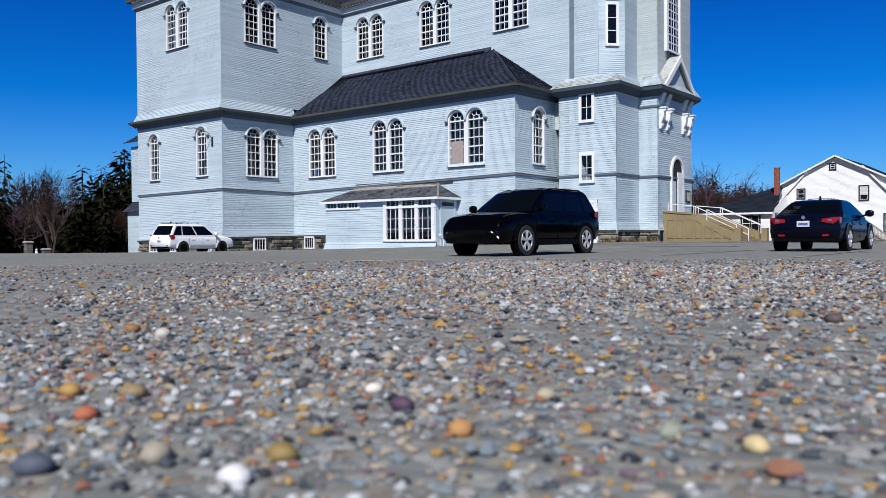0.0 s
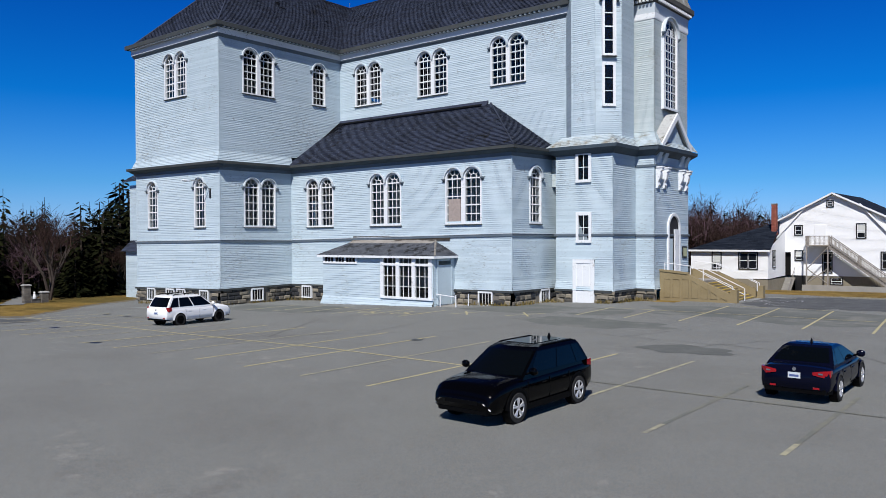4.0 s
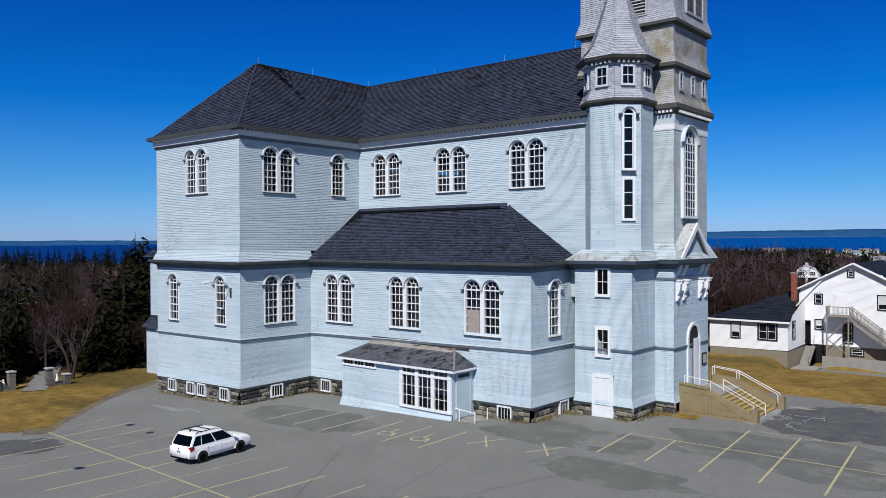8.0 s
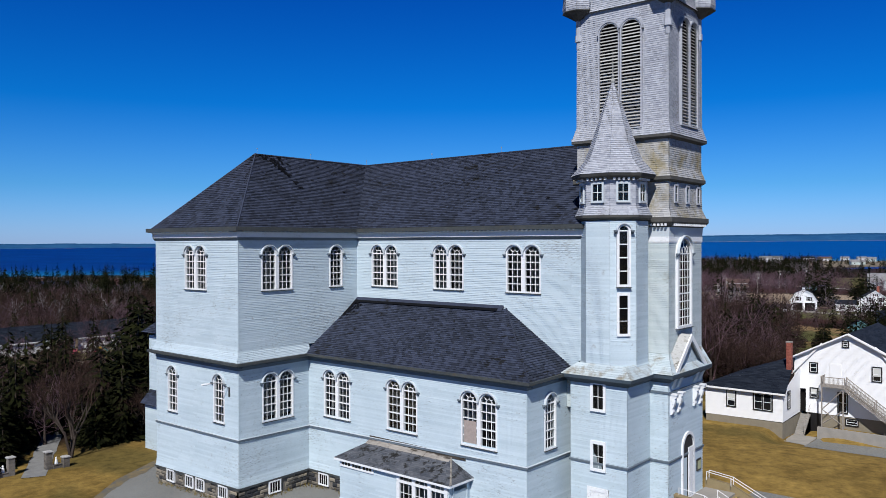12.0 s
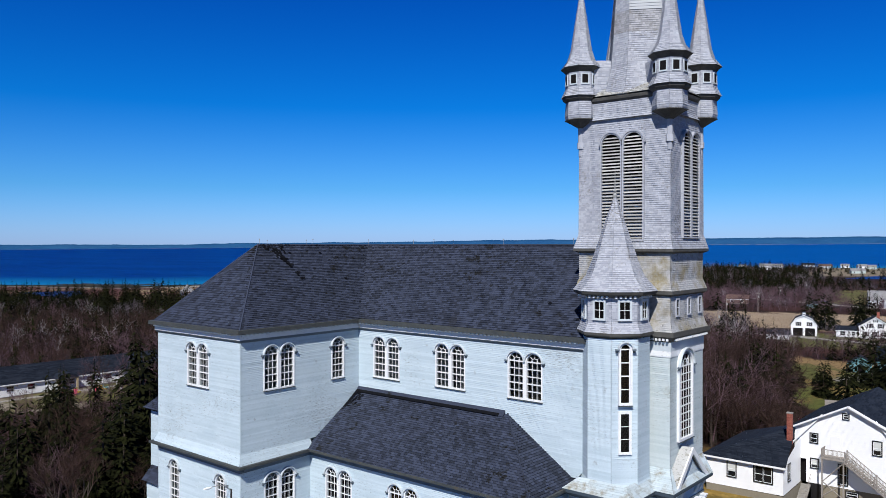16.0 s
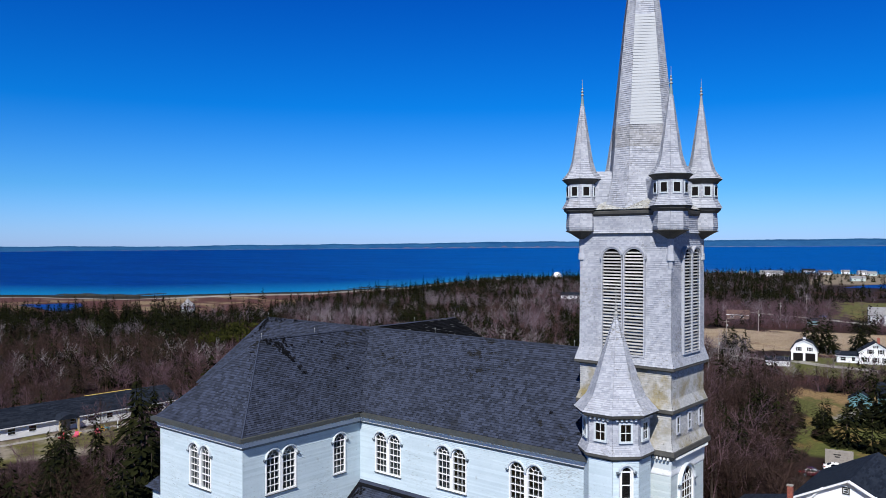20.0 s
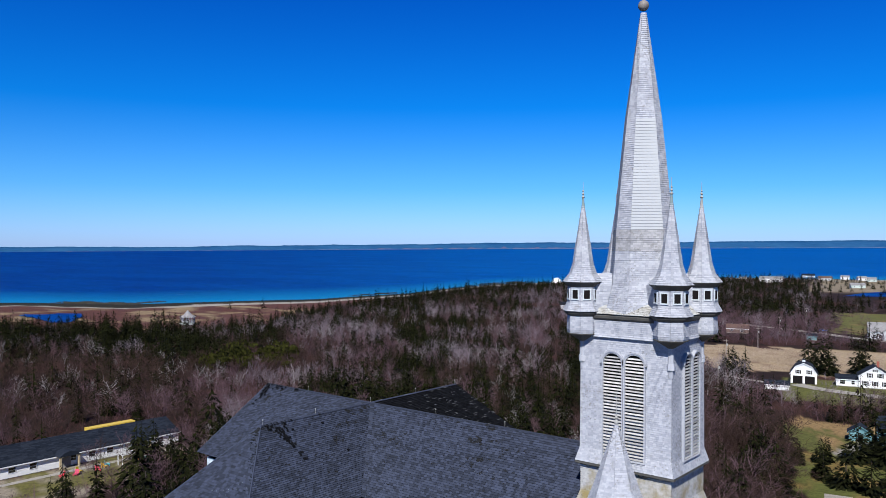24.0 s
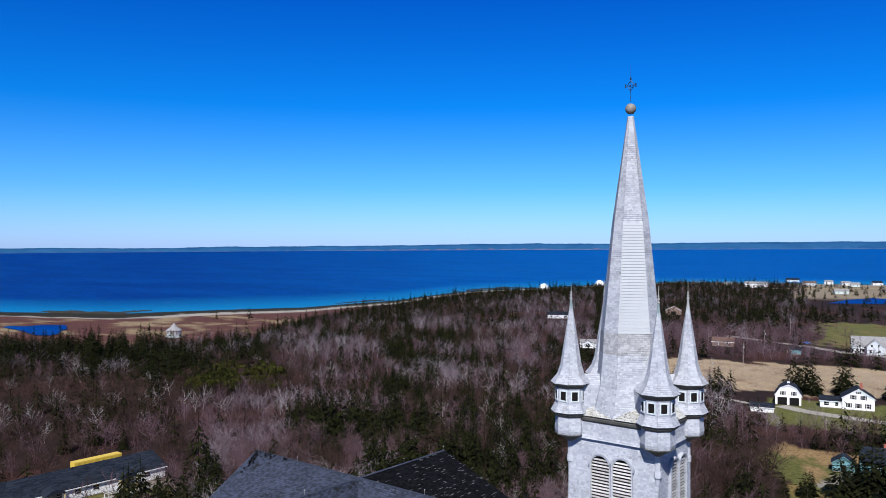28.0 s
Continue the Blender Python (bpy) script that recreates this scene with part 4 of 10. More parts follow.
def arched_window(lights, h, half=0.68, gap=0.86, rows=5, cols=3, wide=0.12, label="white round-headed sash window with small panes", inner=True, hood_mat=None, fan=True, blind=False):
    cs = (0.0,) if lights == 1 else (-gap, gap)
    r = half
    lump = Lump()
    for c in cs:
        arch_frame(lump, c, half, h, r, wide, -0.07, 0.22)
    if lights == 2:
        lump.box(-0.07, 0.07, -0.068, 0.2, -wide, h - r)
    w = part("window", lump, WHITE, church, label)
    out = gap * (lights - 1) + half + wide
    part("sill", Lump().box(-out - 0.03, out + 0.03, -0.14, 0.05, -wide - 0.06, -wide), GUTTER, w)
    for c in cs:
        hood = Lump()
        n = 14
        q = []
        for k in range(n + 1):
            a = math.pi * k / n
            q.append([(c + (r + d) * math.cos(a), y, h - r + (r + d) * math.sin(a)) for d, y in ((wide - 0.01, -0.21), (wide + 0.07, -0.21), (wide + 0.07, 0.0), (wide - 0.01, 0.0))])
        hood.loft(q)
        for sx in ((-1, 1) if lights == 1 else ((-1,) if c < 0 else (1,))):
            x = c + sx * (r + wide + 0.11)
            stop = Lump().box(x - 0.13, x + 0.13, -0.22, 0.0, h - r - 0.06, h - r + 0.04)
            stop.loft([[(x - 0.05, -0.06, h - r - 0.24), (x + 0.05, -0.06, h - r - 0.24), (x + 0.05, 0, h - r - 0.24), (x - 0.05, 0, h - r - 0.24)], [(x - 0.11, -0.17, h - r - 0.06), (x + 0.11, -0.17, h - r - 0.06), (x + 0.11, 0, h - r - 0.06), (x - 0.11, 0, h - r - 0.06)]])
            part("hood_stop", stop, TRIM, w)
        part("hood", hood, hood_mat or HOOD, w)
        part("sash", muntin_mesh(c, half, h, r, cols, rows, 0.06, fan=fan), WHITE, w)
        if inner:
            part("inner_sash", muntin_mesh(c, half, h, r, cols, rows, 0.30, 0.03, fan=False), INNER, w)
        pane = Lump()
        pane.add([(c + x, 0.085, z) for x, z in arch(half, h, r)], [tuple(range(len(arch(half, h, r))))])
        g = part("pane", pane, GLASS, w)
        g.visible_shadow = False
        if blind:
            # flat black sheet in place of the dark room; the wall behind is closed
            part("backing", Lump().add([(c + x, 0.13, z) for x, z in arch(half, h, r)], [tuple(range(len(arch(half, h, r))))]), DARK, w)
    return w


def facing(x, y, z, turn=0):
    return pose(x, y, z, 0, 0, turn)


SOUTH, EAST = 0, 90
pair_low, pair_up = arched_window(2, LOW[1], rows=5), arched_window(2, UP[1], rows=5)
one_low, one_up = arched_window(1, LOW[1], rows=5), arched_window(1, UP[1], rows=5)
spots = {pair_low: [(-49.75, YA, SOUTH), (-42.12, YA, SOUTH), (-34.4, YA, SOUTH), (XE, 41.85, EAST)],
         pair_up: [(-49.8, YC, SOUTH), (-42.2, YC, SOUTH), (-34.5, YC, SOUTH), (-59.62, YT, SOUTH), (XE, 41.8, EAST)],
         one_low: [(-63.35, YT, SOUTH), (-56.2, YT, SOUTH), (XD, 48.3, EAST)],
         one_up: [(XE, 48.55, EAST)]}
for w, places in spots.items():
    z = LOW[0] if w in (pair_low, one_low) else UP[0]
    for k, (x, y, turn) in enumerate(places):
        m = facing(x, y, z, turn)
        if k:
            copy_thing(w, m)
        else:
            w.matrix_basis = m
board = part("window_board", Lump().box(-35.82, -34.70, YA + 0.02, YA + 0.05, LOW[0], LOW[0] + 1.75), noisy("chipboard", (0.235, 0.196, 0.173), (0.353, 0.298, 0.275), 6, 0.9, 40, spots=(0.157, 0.126, 0.110), spot_scale=9), church, "weathered chipboard panel over a broken window")


def square_window(name, w, h, cols, rows, frame_w=0.12, frame_mat=None, label="", parent=None):
    lump = Lump()
    lump.box(-w / 2 - frame_w, w / 2 + frame_w, -0.13, 0.02, h, h + frame_w * 1.2)
    lump.box(-w / 2 - frame_w, w / 2 + frame_w, -0.16, 0.02, -frame_w, 0)
    lump.box(-w / 2 - frame_w, -w / 2, -0.128, 0.02, 0, h)
    lump.box(w / 2, w / 2 + frame_w, -0.128, 0.02, 0, h)
    ob = part(name, lump, frame_mat or WHITE, parent or church, label)
    bars = Lump()
    for k in range(1, cols):
        x = -w / 2 + w * k / cols
        bars.box(x - 0.018, x + 0.018, -0.09, -0.06, 0, h)
    for k in range(1, rows):
        z = h * k / rows
        bars.box(-w / 2, w / 2, -0.095, -0.058, z - 0.022, z + 0.022)
    if bars.v:
        part("sash", bars, WHITE, ob)
    g = part("pane", Lump().add([(-w / 2, -0.065, 0), (w / 2, -0.065, 0), (w / 2, -0.065, h), (-w / 2, -0.065, h)], [(0, 1, 2, 3)]), GLASS, ob)
    g.visible_shadow = False
    # black plate before the closed wall, for the darkness behind the pane
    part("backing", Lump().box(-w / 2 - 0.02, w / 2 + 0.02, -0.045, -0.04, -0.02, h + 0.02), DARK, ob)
    return ob


# stair turret windows: base block, slits, lantern
sq = square_window("window", 0.82, 1.75, 2, 2, 0.2, label="small white sash window with broken panes")
sq.matrix_basis = facing(-27.05, 49.8, 8.35)
copy_thing(sq, facing(-27.05, 49.8, 4.05))
part("torn_blind", Lump().extrude([(-27.46, 4.05), (-26.70, 4.05), (-26.85, 4.35), (-27.12, 4.5), (-27.2, 4.95), (-27.38, 5.1), (-27.46, 5.5)], 49.8 - 0.062, 49.8 - 0.056), HOOD, church, "torn white board behind a broken pane")
slit = arched_window(1, 4.2, half=0.34, wide=0.17, rows=4, cols=1, inner=False, fan=False, blind=True, label="tall narrow round-headed window")
q = Vector((1, -1, 0)).normalized() * 2.34
slit.matrix_basis = facing(OX + q.x, OY + q.y, 17.3, 45) @ pose(0, -0.17, 0)
low_slit = square_window("window", 0.62, 2.75, 1, 3, 0.18, label="tall narrow white window")
low_slit.matrix_basis = facing(OX + q.x, OY + q.y, 13.75, 45)
lan = square_window("window", 0.74, 1.2, 2, 2, 0.15, frame_mat=HOOD, label="small square lantern window")
for k, a in enumerate((-90, -45, -135, 0)):
    m = facing(OX + 2.3 * math.cos(radians(a)), OY + 2.3 * math.sin(radians(a)), 23.35, a + 90)
    if k:
        copy_thing(lan, m)
    else:
        lan.matrix_basis = m

# tower windows
big = arched_window(1, 6.6, half=1.15, wide=0.2, rows=9, cols=5, inner=False, blind=True, label="tall round-headed window with many panes over the church door")
big.matrix_basis = facing(TX1, 57.2, 14.0, EAST) @ pose(0, -0.17, 0)
small = square_window("window", 0.42, 1.15, 1, 2, 0.12, frame_mat=SHAKE, label="small narrow tower window")
for k, y in enumerate((55.85, 58.0, 60.1)):
    if k:
        copy_thing(small, facing(TX1, y, 23.4, EAST))
    else:
        small.matrix_basis = facing(TX1, y, 23.4, EAST)

# belfry louvres
SLAT = Lump()
SLAT.add([(-0.5, -0.05, -0.10), (0.5, -0.05, -0.10), (0.5, 0.05, 0.07), (-0.5, 0.05, 0.07), (-0.5, -0.03, -0.115), (0.5, -0.03, -0.115), (0.5, 0.07, 0.055), (-0.5, 0.07, 0.055)],
         [(0, 1, 2, 3), (7, 6, 5, 4), (1, 0, 4, 5), (2, 1, 5, 6), (3, 2, 6, 7), (0, 3, 7, 4)])
LOUVRE = noisy("weathered_louvre", (0.204, 0.204, 0.204), (0.377, 0.377, 0.369), 1.2, 0.85, 10.0, objrand=0.8, spots=(0.094, 0.094, 0.063), spot_scale=1.0, spot_at=(0.55, 0.7))


def louvre(c0, c1, h, m, slat_me=None):
    half = 0.80 if c1 - c0 > 1.7 else 0.68
    lump = Lump()
    for c in (c0, c1):
        arch_frame(lump, c, half, h, half, 0.10, -0.10, 0.17)
    ob = part("louvre_window", lump, SHAKE, church, "paired round-headed belfry louvres of grey boards")
    ob.matrix_basis = m @ pose(0, -0.17, 0)
    for c in (c0, c1):
        hood = Lump()
        q = []
        for k in range(15):
            a = math.pi * k / 14
            q.append([(c + (half + d) * math.cos(a), y, h - half + (half + d) * math.sin(a)) for d, y in ((0.1, -0.16), (0.22, -0.16), (0.22, 0.16), (0.1, 0.16))])
        hood.loft(q)
        part("hood", hood, SHAKE, ob)
        # black sheet for the unlit belfry behind the slats
        back_ = Lump().add([(c + x, 0.125, z) for x, z in arch(half, h, half)], [tuple(range(15))])
        part("backing", back_, DARK, ob)
        rows = int(h / 0.25)
        for k in range(rows):
            z = 0.15 + k * (h - 0.2) / rows
            w = half if z < h - half else half * math.sqrt(max(0.02, 1 - ((z - h + half) / half) ** 2))
            if slat_me is None:
                s = part("slat", SLAT, LOUVRE, ob)
                slat_me = s.data
            else:
                s = part("slat", slat_me, None, ob)
            s.location, s.scale = (c, 0.0, z), (2 * w, 0.9, 0.66)
    return slat_me


sl = louvre(-0.93, 0.93, 8.2, facing(-27.75, TY0, 29.1, SOUTH))
louvre(-0.80, 0.80, 8.0, facing(TX1, 58.05, 29.3, EAST), sl)

# corner pinnacles of the tower
FINIAL = noisy("grey_finial", (0.196, 0.204, 0.204), (0.314, 0.322, 0.314), 3, 0.6, 20)
COPPER = noisy("green_copper_cap", (0.126, 0.181, 0.188), (0.188, 0.243, 0.251), 3, 0.6, 20)


def pinnacle(cx, cy, copper):
    o = lambda a, z: octo(cx, cy, a, a, z)
    base = clad("pinnacle", [o(1.12, 38.65), o(1.2, 39.0), o(1.13, 40.1)], SHAKE, 0.16, 0.026, 0.22)
    tagged(base, "octagonal shingled corner turret with small windows and spirelet")
    part("corbel", Lump().loft([o(0.15, 38.0), o(0.9, 38.5), o(1.22, 38.66), o(1.22, 38.72)]), TOWER_TRIM, base)
    part("cornice", Lump().loft([o(1.15, 40.1), o(1.36, 40.3), o(1.42, 40.5), o(1.3, 40.55)]), TOWER_TRIM, base)
    clad("drum", [o(1.5, 40.5), o(1.18, 41.15), o(1.12, 42.5)], SHAKE, 0.16, 0.026, 0.22, base)
    part("eave", Lump().loft([o(1.12, 42.4), o(1.3, 42.62), o(1.5, 42.78), o(1.45, 42.84)]), TOWER_TRIM, base)
    clad("spirelet", [o(1.52, 42.82), o(1.02, 43.5), o(0.78, 44.3), o(0.10, 49.0)], SHAKE, 0.16, 0.026, 0.2, base)
    part("cap", Lump().loft([o(0.16, 48.6), o(0.06, 49.6)]), COPPER if copper else FINIAL, base)
    f = Lump()
    prof = [(0.03, 49.5), (0.13, 49.65), (0.04, 49.8), (0.11, 49.92), (0.03, 50.05), (0.08, 50.15), (0.02, 50.25), (0.012, 50.9)]
    f.loft([octo(cx, cy, r, r, z) for r, z in prof])
    part("finial", f, FINIAL, base)
    # pendant under the corner
    p = Lump()
    for r, z0, z1 in ((0.22, 36.9, 38.4), (0.28, 36.4, 36.9), (0.18, 35.8, 36.4), (0.10, 35.5, 35.8)):
        p.loft([octo(cx, cy, r, r, z0), octo(cx, cy, r, r, z1)])
    part("pendant", p, SHAKE, base)
    for a in range(-180, 180, 45):
        x, y = cx + 1.13 * math.cos(radians(a)), cy + 1.13 * math.sin(radians(a))
        if x > TX0 + 0.4 and x < TX1 - 0.4 and TY0 + 0.4 < y < TY1 - 0.4:
            continue
        w = Lump()
        w.box(-0.33, 0.33, -0.10, 0.05, 0.74, 0.84), w.box(-0.33, 0.33, -0.12, 0.05, -0.06, 0.04), w.box(-0.33, -0.24, -0.098, 0.05, 0.04, 0.74), w.box(0.24, 0.33, -0.098, 0.05, 0.04, 0.74)
        wo = part("window", w, HOOD, base)
        wo.matrix_basis = facing(x, y, 41.45, a + 90)
        # black panel on the closed drum, painted as a dark hollow
        part("opening", Lump().box(-0.24, 0.24, -0.075, -0.07, 0.04, 0.74), DARK, base).matrix_basis = facing(x, y, 41.45, a + 90)
    # roofed link to the spire
    v = Vector((TCX - cx, TCY - cy, 0)).normalized()
    s = Vector((-v.y, v.x, 0))
    c = Vector((cx, cy, 0))
    k = Lump()
    for sd in (1, -1):
        a, b = c + v * 0.9 + s * sd * 0.8, c + v * 3.0 + s * sd * 0.8
        g0, g1 = c + v * 0.7, c + v * 3.2
        lo = [(a.x, a.y, 40.4), (b.x, b.y, 40.4), (b.x, b.y, 42.7), (a.x, a.y, 42.7)]
        hi = [(a.x, a.y, 42.65), (b.x, b.y, 42.65), (g1.x, g1.y, 43.5), (g0.x, g0.y, 43.5)]
        for q in (lo, hi):
            k.lap(*(q if sd < 0 else (q[1], q[0], q[3], q[2])), 0.2, 0.02, 0.3, (), rng)
    part("link", k, SHAKE, base, kind="stuff")


for k, (x, y) in enumerate(((TX0 + 0.1, TY0 + 0.1), (TX1 - 0.1, TY0 + 0.1), (TX1 - 0.1, TY1 - 0.3), (TX0 + 0.1, TY1 - 0.3))):
    pinnacle(x, y, k < 2)
clad("parapet_roof", [tring(0.36, 40.35), ring(TX0 + 1.6, TX1 - 1.6, TY0 + 1.5, TY1 - 1.5, 41.7)], SHAKE_MOSS, 0.2, 0.02, 0.3)

# spire head: ball and iron cross
prof = [(0.42 * math.sin(math.pi * k / 10) + 0.02, 65.1 - 0.44 * math.cos(math.pi * k / 10)) for k in range(11)]
part("spire_ball", Lump().loft([[(TCX + r * math.cos(math.pi * j / 8), TCY + r * math.sin(math.pi * j / 8), z) for j in range(16)] for r, z in prof]), noisy("lead_ball", (0.126, 0.110, 0.102), (0.235, 0.220, 0.204), 2, 0.6, 12), church, "weathered lead ball on the spire tip", smooth=True)
iron = Lump()
iron.tube((TCX, TCY, 65.7), (TCX, TCY, 68.6), 0.026, 0.012)
iron.tube((TCX - 0.45, TCY, 67.0), (TCX + 0.45, TCY, 67.0), 0.022)
iron.tube((TCX, TCY - 0.45, 66.9), (TCX, TCY + 0.45, 66.9), 0.022)
for s in (-1, 1):
    iron.tube((TCX + 0.45 * s, TCY, 66.85), (TCX + 0.45 * s, TCY, 67.15), 0.05), iron.tube((TCX, TCY, 66.6), (TCX + 0.3 * s, TCY, 66.95), 0.025), iron.tube((TCX, TCY, 67.4), (TCX + 0.3 * s, TCY, 67.05), 0.025)
iron.tube((TCX, TCY, 67.5), (TCX, TCY, 67.65), 0.07)
part("cross", iron, BLACK_TRIM, church, "wrought iron cross on the spire")
tip = Lump()
tip.loft([octo(OX, OY, r, r, z) for r, z in ((0.1, 32.1), (0.17, 32.4), (0.06, 32.6), (0.13, 32.75), (0.04, 32.9), (0.015, 34.6))])
part("turret_finial", tip, FINIAL, church)

# belts, cornices, corner boards
def strip(name, a, b, z0, z1, out, material, dz=(0.0, 0.0), drop=0.0):
    corner = lambda p: out if p in (P_A, P_B, P_D) and abs(b[1] - a[1]) < 0.01 else 0.0
    """A board along a wall from a to b (plan), standing out to the right of the way from a to b."""
    d = (Vector((*b, 0)) - Vector((*a, 0))).normalized()
    nrm = Vector((d.y, -d.x, 0)) * out
    A, B = Vector((*a, 0)) - d * corner(a), Vector((*b, 0)) + d * corner(b)
    v = []
    for p, e in ((A, dz[0]), (B, dz[1])):
        v.append([tuple(p + Vector((0, 0, z0 + e))), tuple(p + nrm + Vector((0, 0, z0 + drop + e))), tuple(p + nrm + Vector((0, 0, z1 + e))), tuple(p + Vector((0, 0, z1 + e)))])
    return part(name, Lump().loft(v), material, church)


P_B, P_A, P_C, P_D, P_Y = (XW, YT), (XE, YT), (XE, YA), (XD, YA), (XD, YD)
P_I, P_F = (XE, YC), (-28.5, YC)
for a, b, z in ((P_B, P_A, (4.0, 4.1)), (P_A, P_C, (4.1, 4.02)), (P_C, P_D, (4.05, 4.45)), (P_D, P_Y, (4.45, 4.4))):
    strip("belt_course", a, b, -0.09, 0.07, 0.10, TRIM, z)
    strip("belt_cap", a, b, 0.06, 0.13, 0.13, HOOD, z, 0.02)
for a, b, z in ((P_B, P_A, (10.1, 10.02)), (P_A, P_C, (10.02, 10.1)), (P_C, P_D, (10.1, 10.1)), (P_D, P_Y, (10.1, 10.2))):
    strip("cornice_board", a, b, -0.16, 0.22, 0.07, TRIM, z)
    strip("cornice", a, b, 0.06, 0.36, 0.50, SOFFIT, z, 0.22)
    strip("gutter", a, b, 0.30, 0.52, 0.64, GUTTER, z, 0.02)
e0 = 20.85
for a, b in ((P_B, P_A), (P_A, P_I), (P_I, P_F)):
    strip("moulding", a, b, -0.26, 0.02, 0.21, TRIM, (e0, e0), 0.20)
    strip("frieze", a, b, 0.0, 0.46, 0.25, WHITE, (e0, e0))
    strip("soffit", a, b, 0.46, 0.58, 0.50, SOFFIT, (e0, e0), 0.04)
    strip("gutter", a, b, 0.57, 0.86, 0.66, GUTTER, (e0, e0), -0.05)
dent = Lump()
for k in range(int((XE - XW) / 0.42)):
    x = XW + 0.15 + 0.42 * k
    dent.box(x, x + 0.13, YT - 0.60, YT - 0.26, e0 + 0.42, e0 + 0.52)
for k in range(int((-29.5 - XE) / 0.42)):
    x = XE + 0.3 + 0.42 * k
    dent.box(x, x + 0.13, YC - 0.60, YC - 0.26, e0 + 0.42, e0 + 0.52)
for k in range(int((YC - YT) / 0.42)):
    y = YT + 0.15 + 0.42 * k
    dent.box(XE + 0.26, XE + 0.60, y, y + 0.13, e0 + 0.42, e0 + 0.52)
part("dentil_course", dent, HOOD, church, "row of small pale eave blocks", kind="stuff")
part("flashing", Lump().loft([[(x, YC - 0.40, 14.80), (x, YC - 0.02, 15.26), (x, YC - 0.02, 15.05)] for x in (XE, -36.4)]), ROOF, church)
for (x, y), (z0, z1) in (((XE, YT), (0.5, 10.0)), ((XE, YT), (11.4, 20.9)), ((XW, YT), (0.3, 10.0)), ((XW, YT), (11.4, 20.9)), ((XD, YA), (1.0, 10.0))):
    part("corner_board", Lump().box(x - 0.03, x + 0.03, y - 0.03, y + 0.03, z0, z1), CLAP, church)
for g, z in ((BB, 4.4), (LT, 4.35)):
    band("belt_course", [g(0.0, z - 0.10), g(0.10, z - 0.08), g(0.12, z + 0.06), g(0.0, z + 0.10)], TRIM)
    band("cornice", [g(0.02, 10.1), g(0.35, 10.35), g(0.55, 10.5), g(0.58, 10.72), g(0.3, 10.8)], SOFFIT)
part("turret_skirt", Lump().lap((-29.9, 49.25, 10.72), (-24.25, 49.25, 10.72), (-25.2, 50.2, 11.5), (-29.0, 50.2, 11.5), 0.2, 0.02, 1.5, (), rng).lap((-24.25, 49.25, 10.72), (-24.25, 53.6, 10.72), (-25.1, 53.6, 11.5), (-25.2, 50.2, 11.5), 0.2, 0.02, 1.5, (), rng)
     .lap((-29.9, 52, 10.72), (-29.9, 49.25, 10.72), (-29.0, 50.2, 11.5), (-29.6, 52, 11.5), 0.2, 0.02, 1.5, (), rng), SKIRT, church, kind="stuff")
part("tower_skirt", Lump().lap((-24.6, 52.8, 10.78), (-22.8, 52.8, 10.78), (-23.9, 54.68, 12.0), (-25.5, 54.68, 12.0), 0.2, 0.02, 1.5, (), rng).lap((-22.8, 52.8, 10.78), (-22.8, 60.3, 10.78), (-23.88, 60.9, 12.0), (-23.88, 54.68, 12.0), 0.2, 0.02, 1.5, (), rng), SKIRT, church, kind="stuff")
for k in range(26):
    x = TX0 + 0.3 + k * 0.29
    if x < TX1:
        part("dentil", Lump().box(x, x + 0.14, TY0 - 0.42, TY0 - 0.1, 21.55, 21.72), WHITE, church)
for k in range(20):
    y = TY0 + 0.15 + k * 0.31
    part("dentil", Lump().box(TX1 + 0.1, TX1 + 0.42, y, y + 0.14, 21.55, 21.72), WHITE, church)
for a in (-135, -90, -45, 0):
    for k in (-0.7, -0.35, 0.0, 0.35, 0.7):
        d = part("dentil", Lump().box(-0.07, 0.07, -0.28, 0.0, 0, 0.16), WHITE, church)
        d.matrix_basis = facing(OX, OY, 24.82, a + 90) @ pose(k, -2.32, 0)
band("tower_frieze", [tring(0.05, 20.3), tring(0.07, 20.4), tring(0.07, 20.75)], WHITE)

# front pediment, drops, brackets and door
FX = -23.35
ped = Lump()
ped.add([(FX + 0.15, 54.1, 10.75), (FX + 0.15, 59.0, 10.75), (FX + 0.15, 56.55, 12.95)], [(0, 1, 2)])
part("pediment", ped, CLAP, church, "small gabled pediment over the church entrance")
for y0, y1 in ((53.75, 56.55), (59.35, 56.55)):
    rake = Lump().loft([[(FX - 0.5, y, z), (FX + 0.42, y, z), (FX + 0.42, y, z + 0.22), (FX - 0.5, y, z + 0.22)] for y, z in ((y0, 10.72), (y1, 13.2))])
    part("pediment_rake", rake, SHAKE_MOSS, church)
    face = Lump().loft([[(FX + 0.38, y, z - 0.22), (FX + 0.5, y, z - 0.22), (FX + 0.5, y, z + 0.26), (FX + 0.38, y, z + 0.26)] for y, z in ((y0, 10.72), (y1, 13.2))])
    part("pediment_board", face, WHITE, church)
part("pediment_ledge", Lump().loft([[(FX, 53.7, 10.45), (FX + 0.3, 53.7, 10.6), (FX + 0.5, 53.7, 10.78), (FX, 53.7, 10.95)], [(FX, 59.4, 10.45), (FX + 0.3, 59.4, 10.6), (FX + 0.5, 59.4, 10.78), (FX, 59.4, 10.95)]]), CLAP, church)
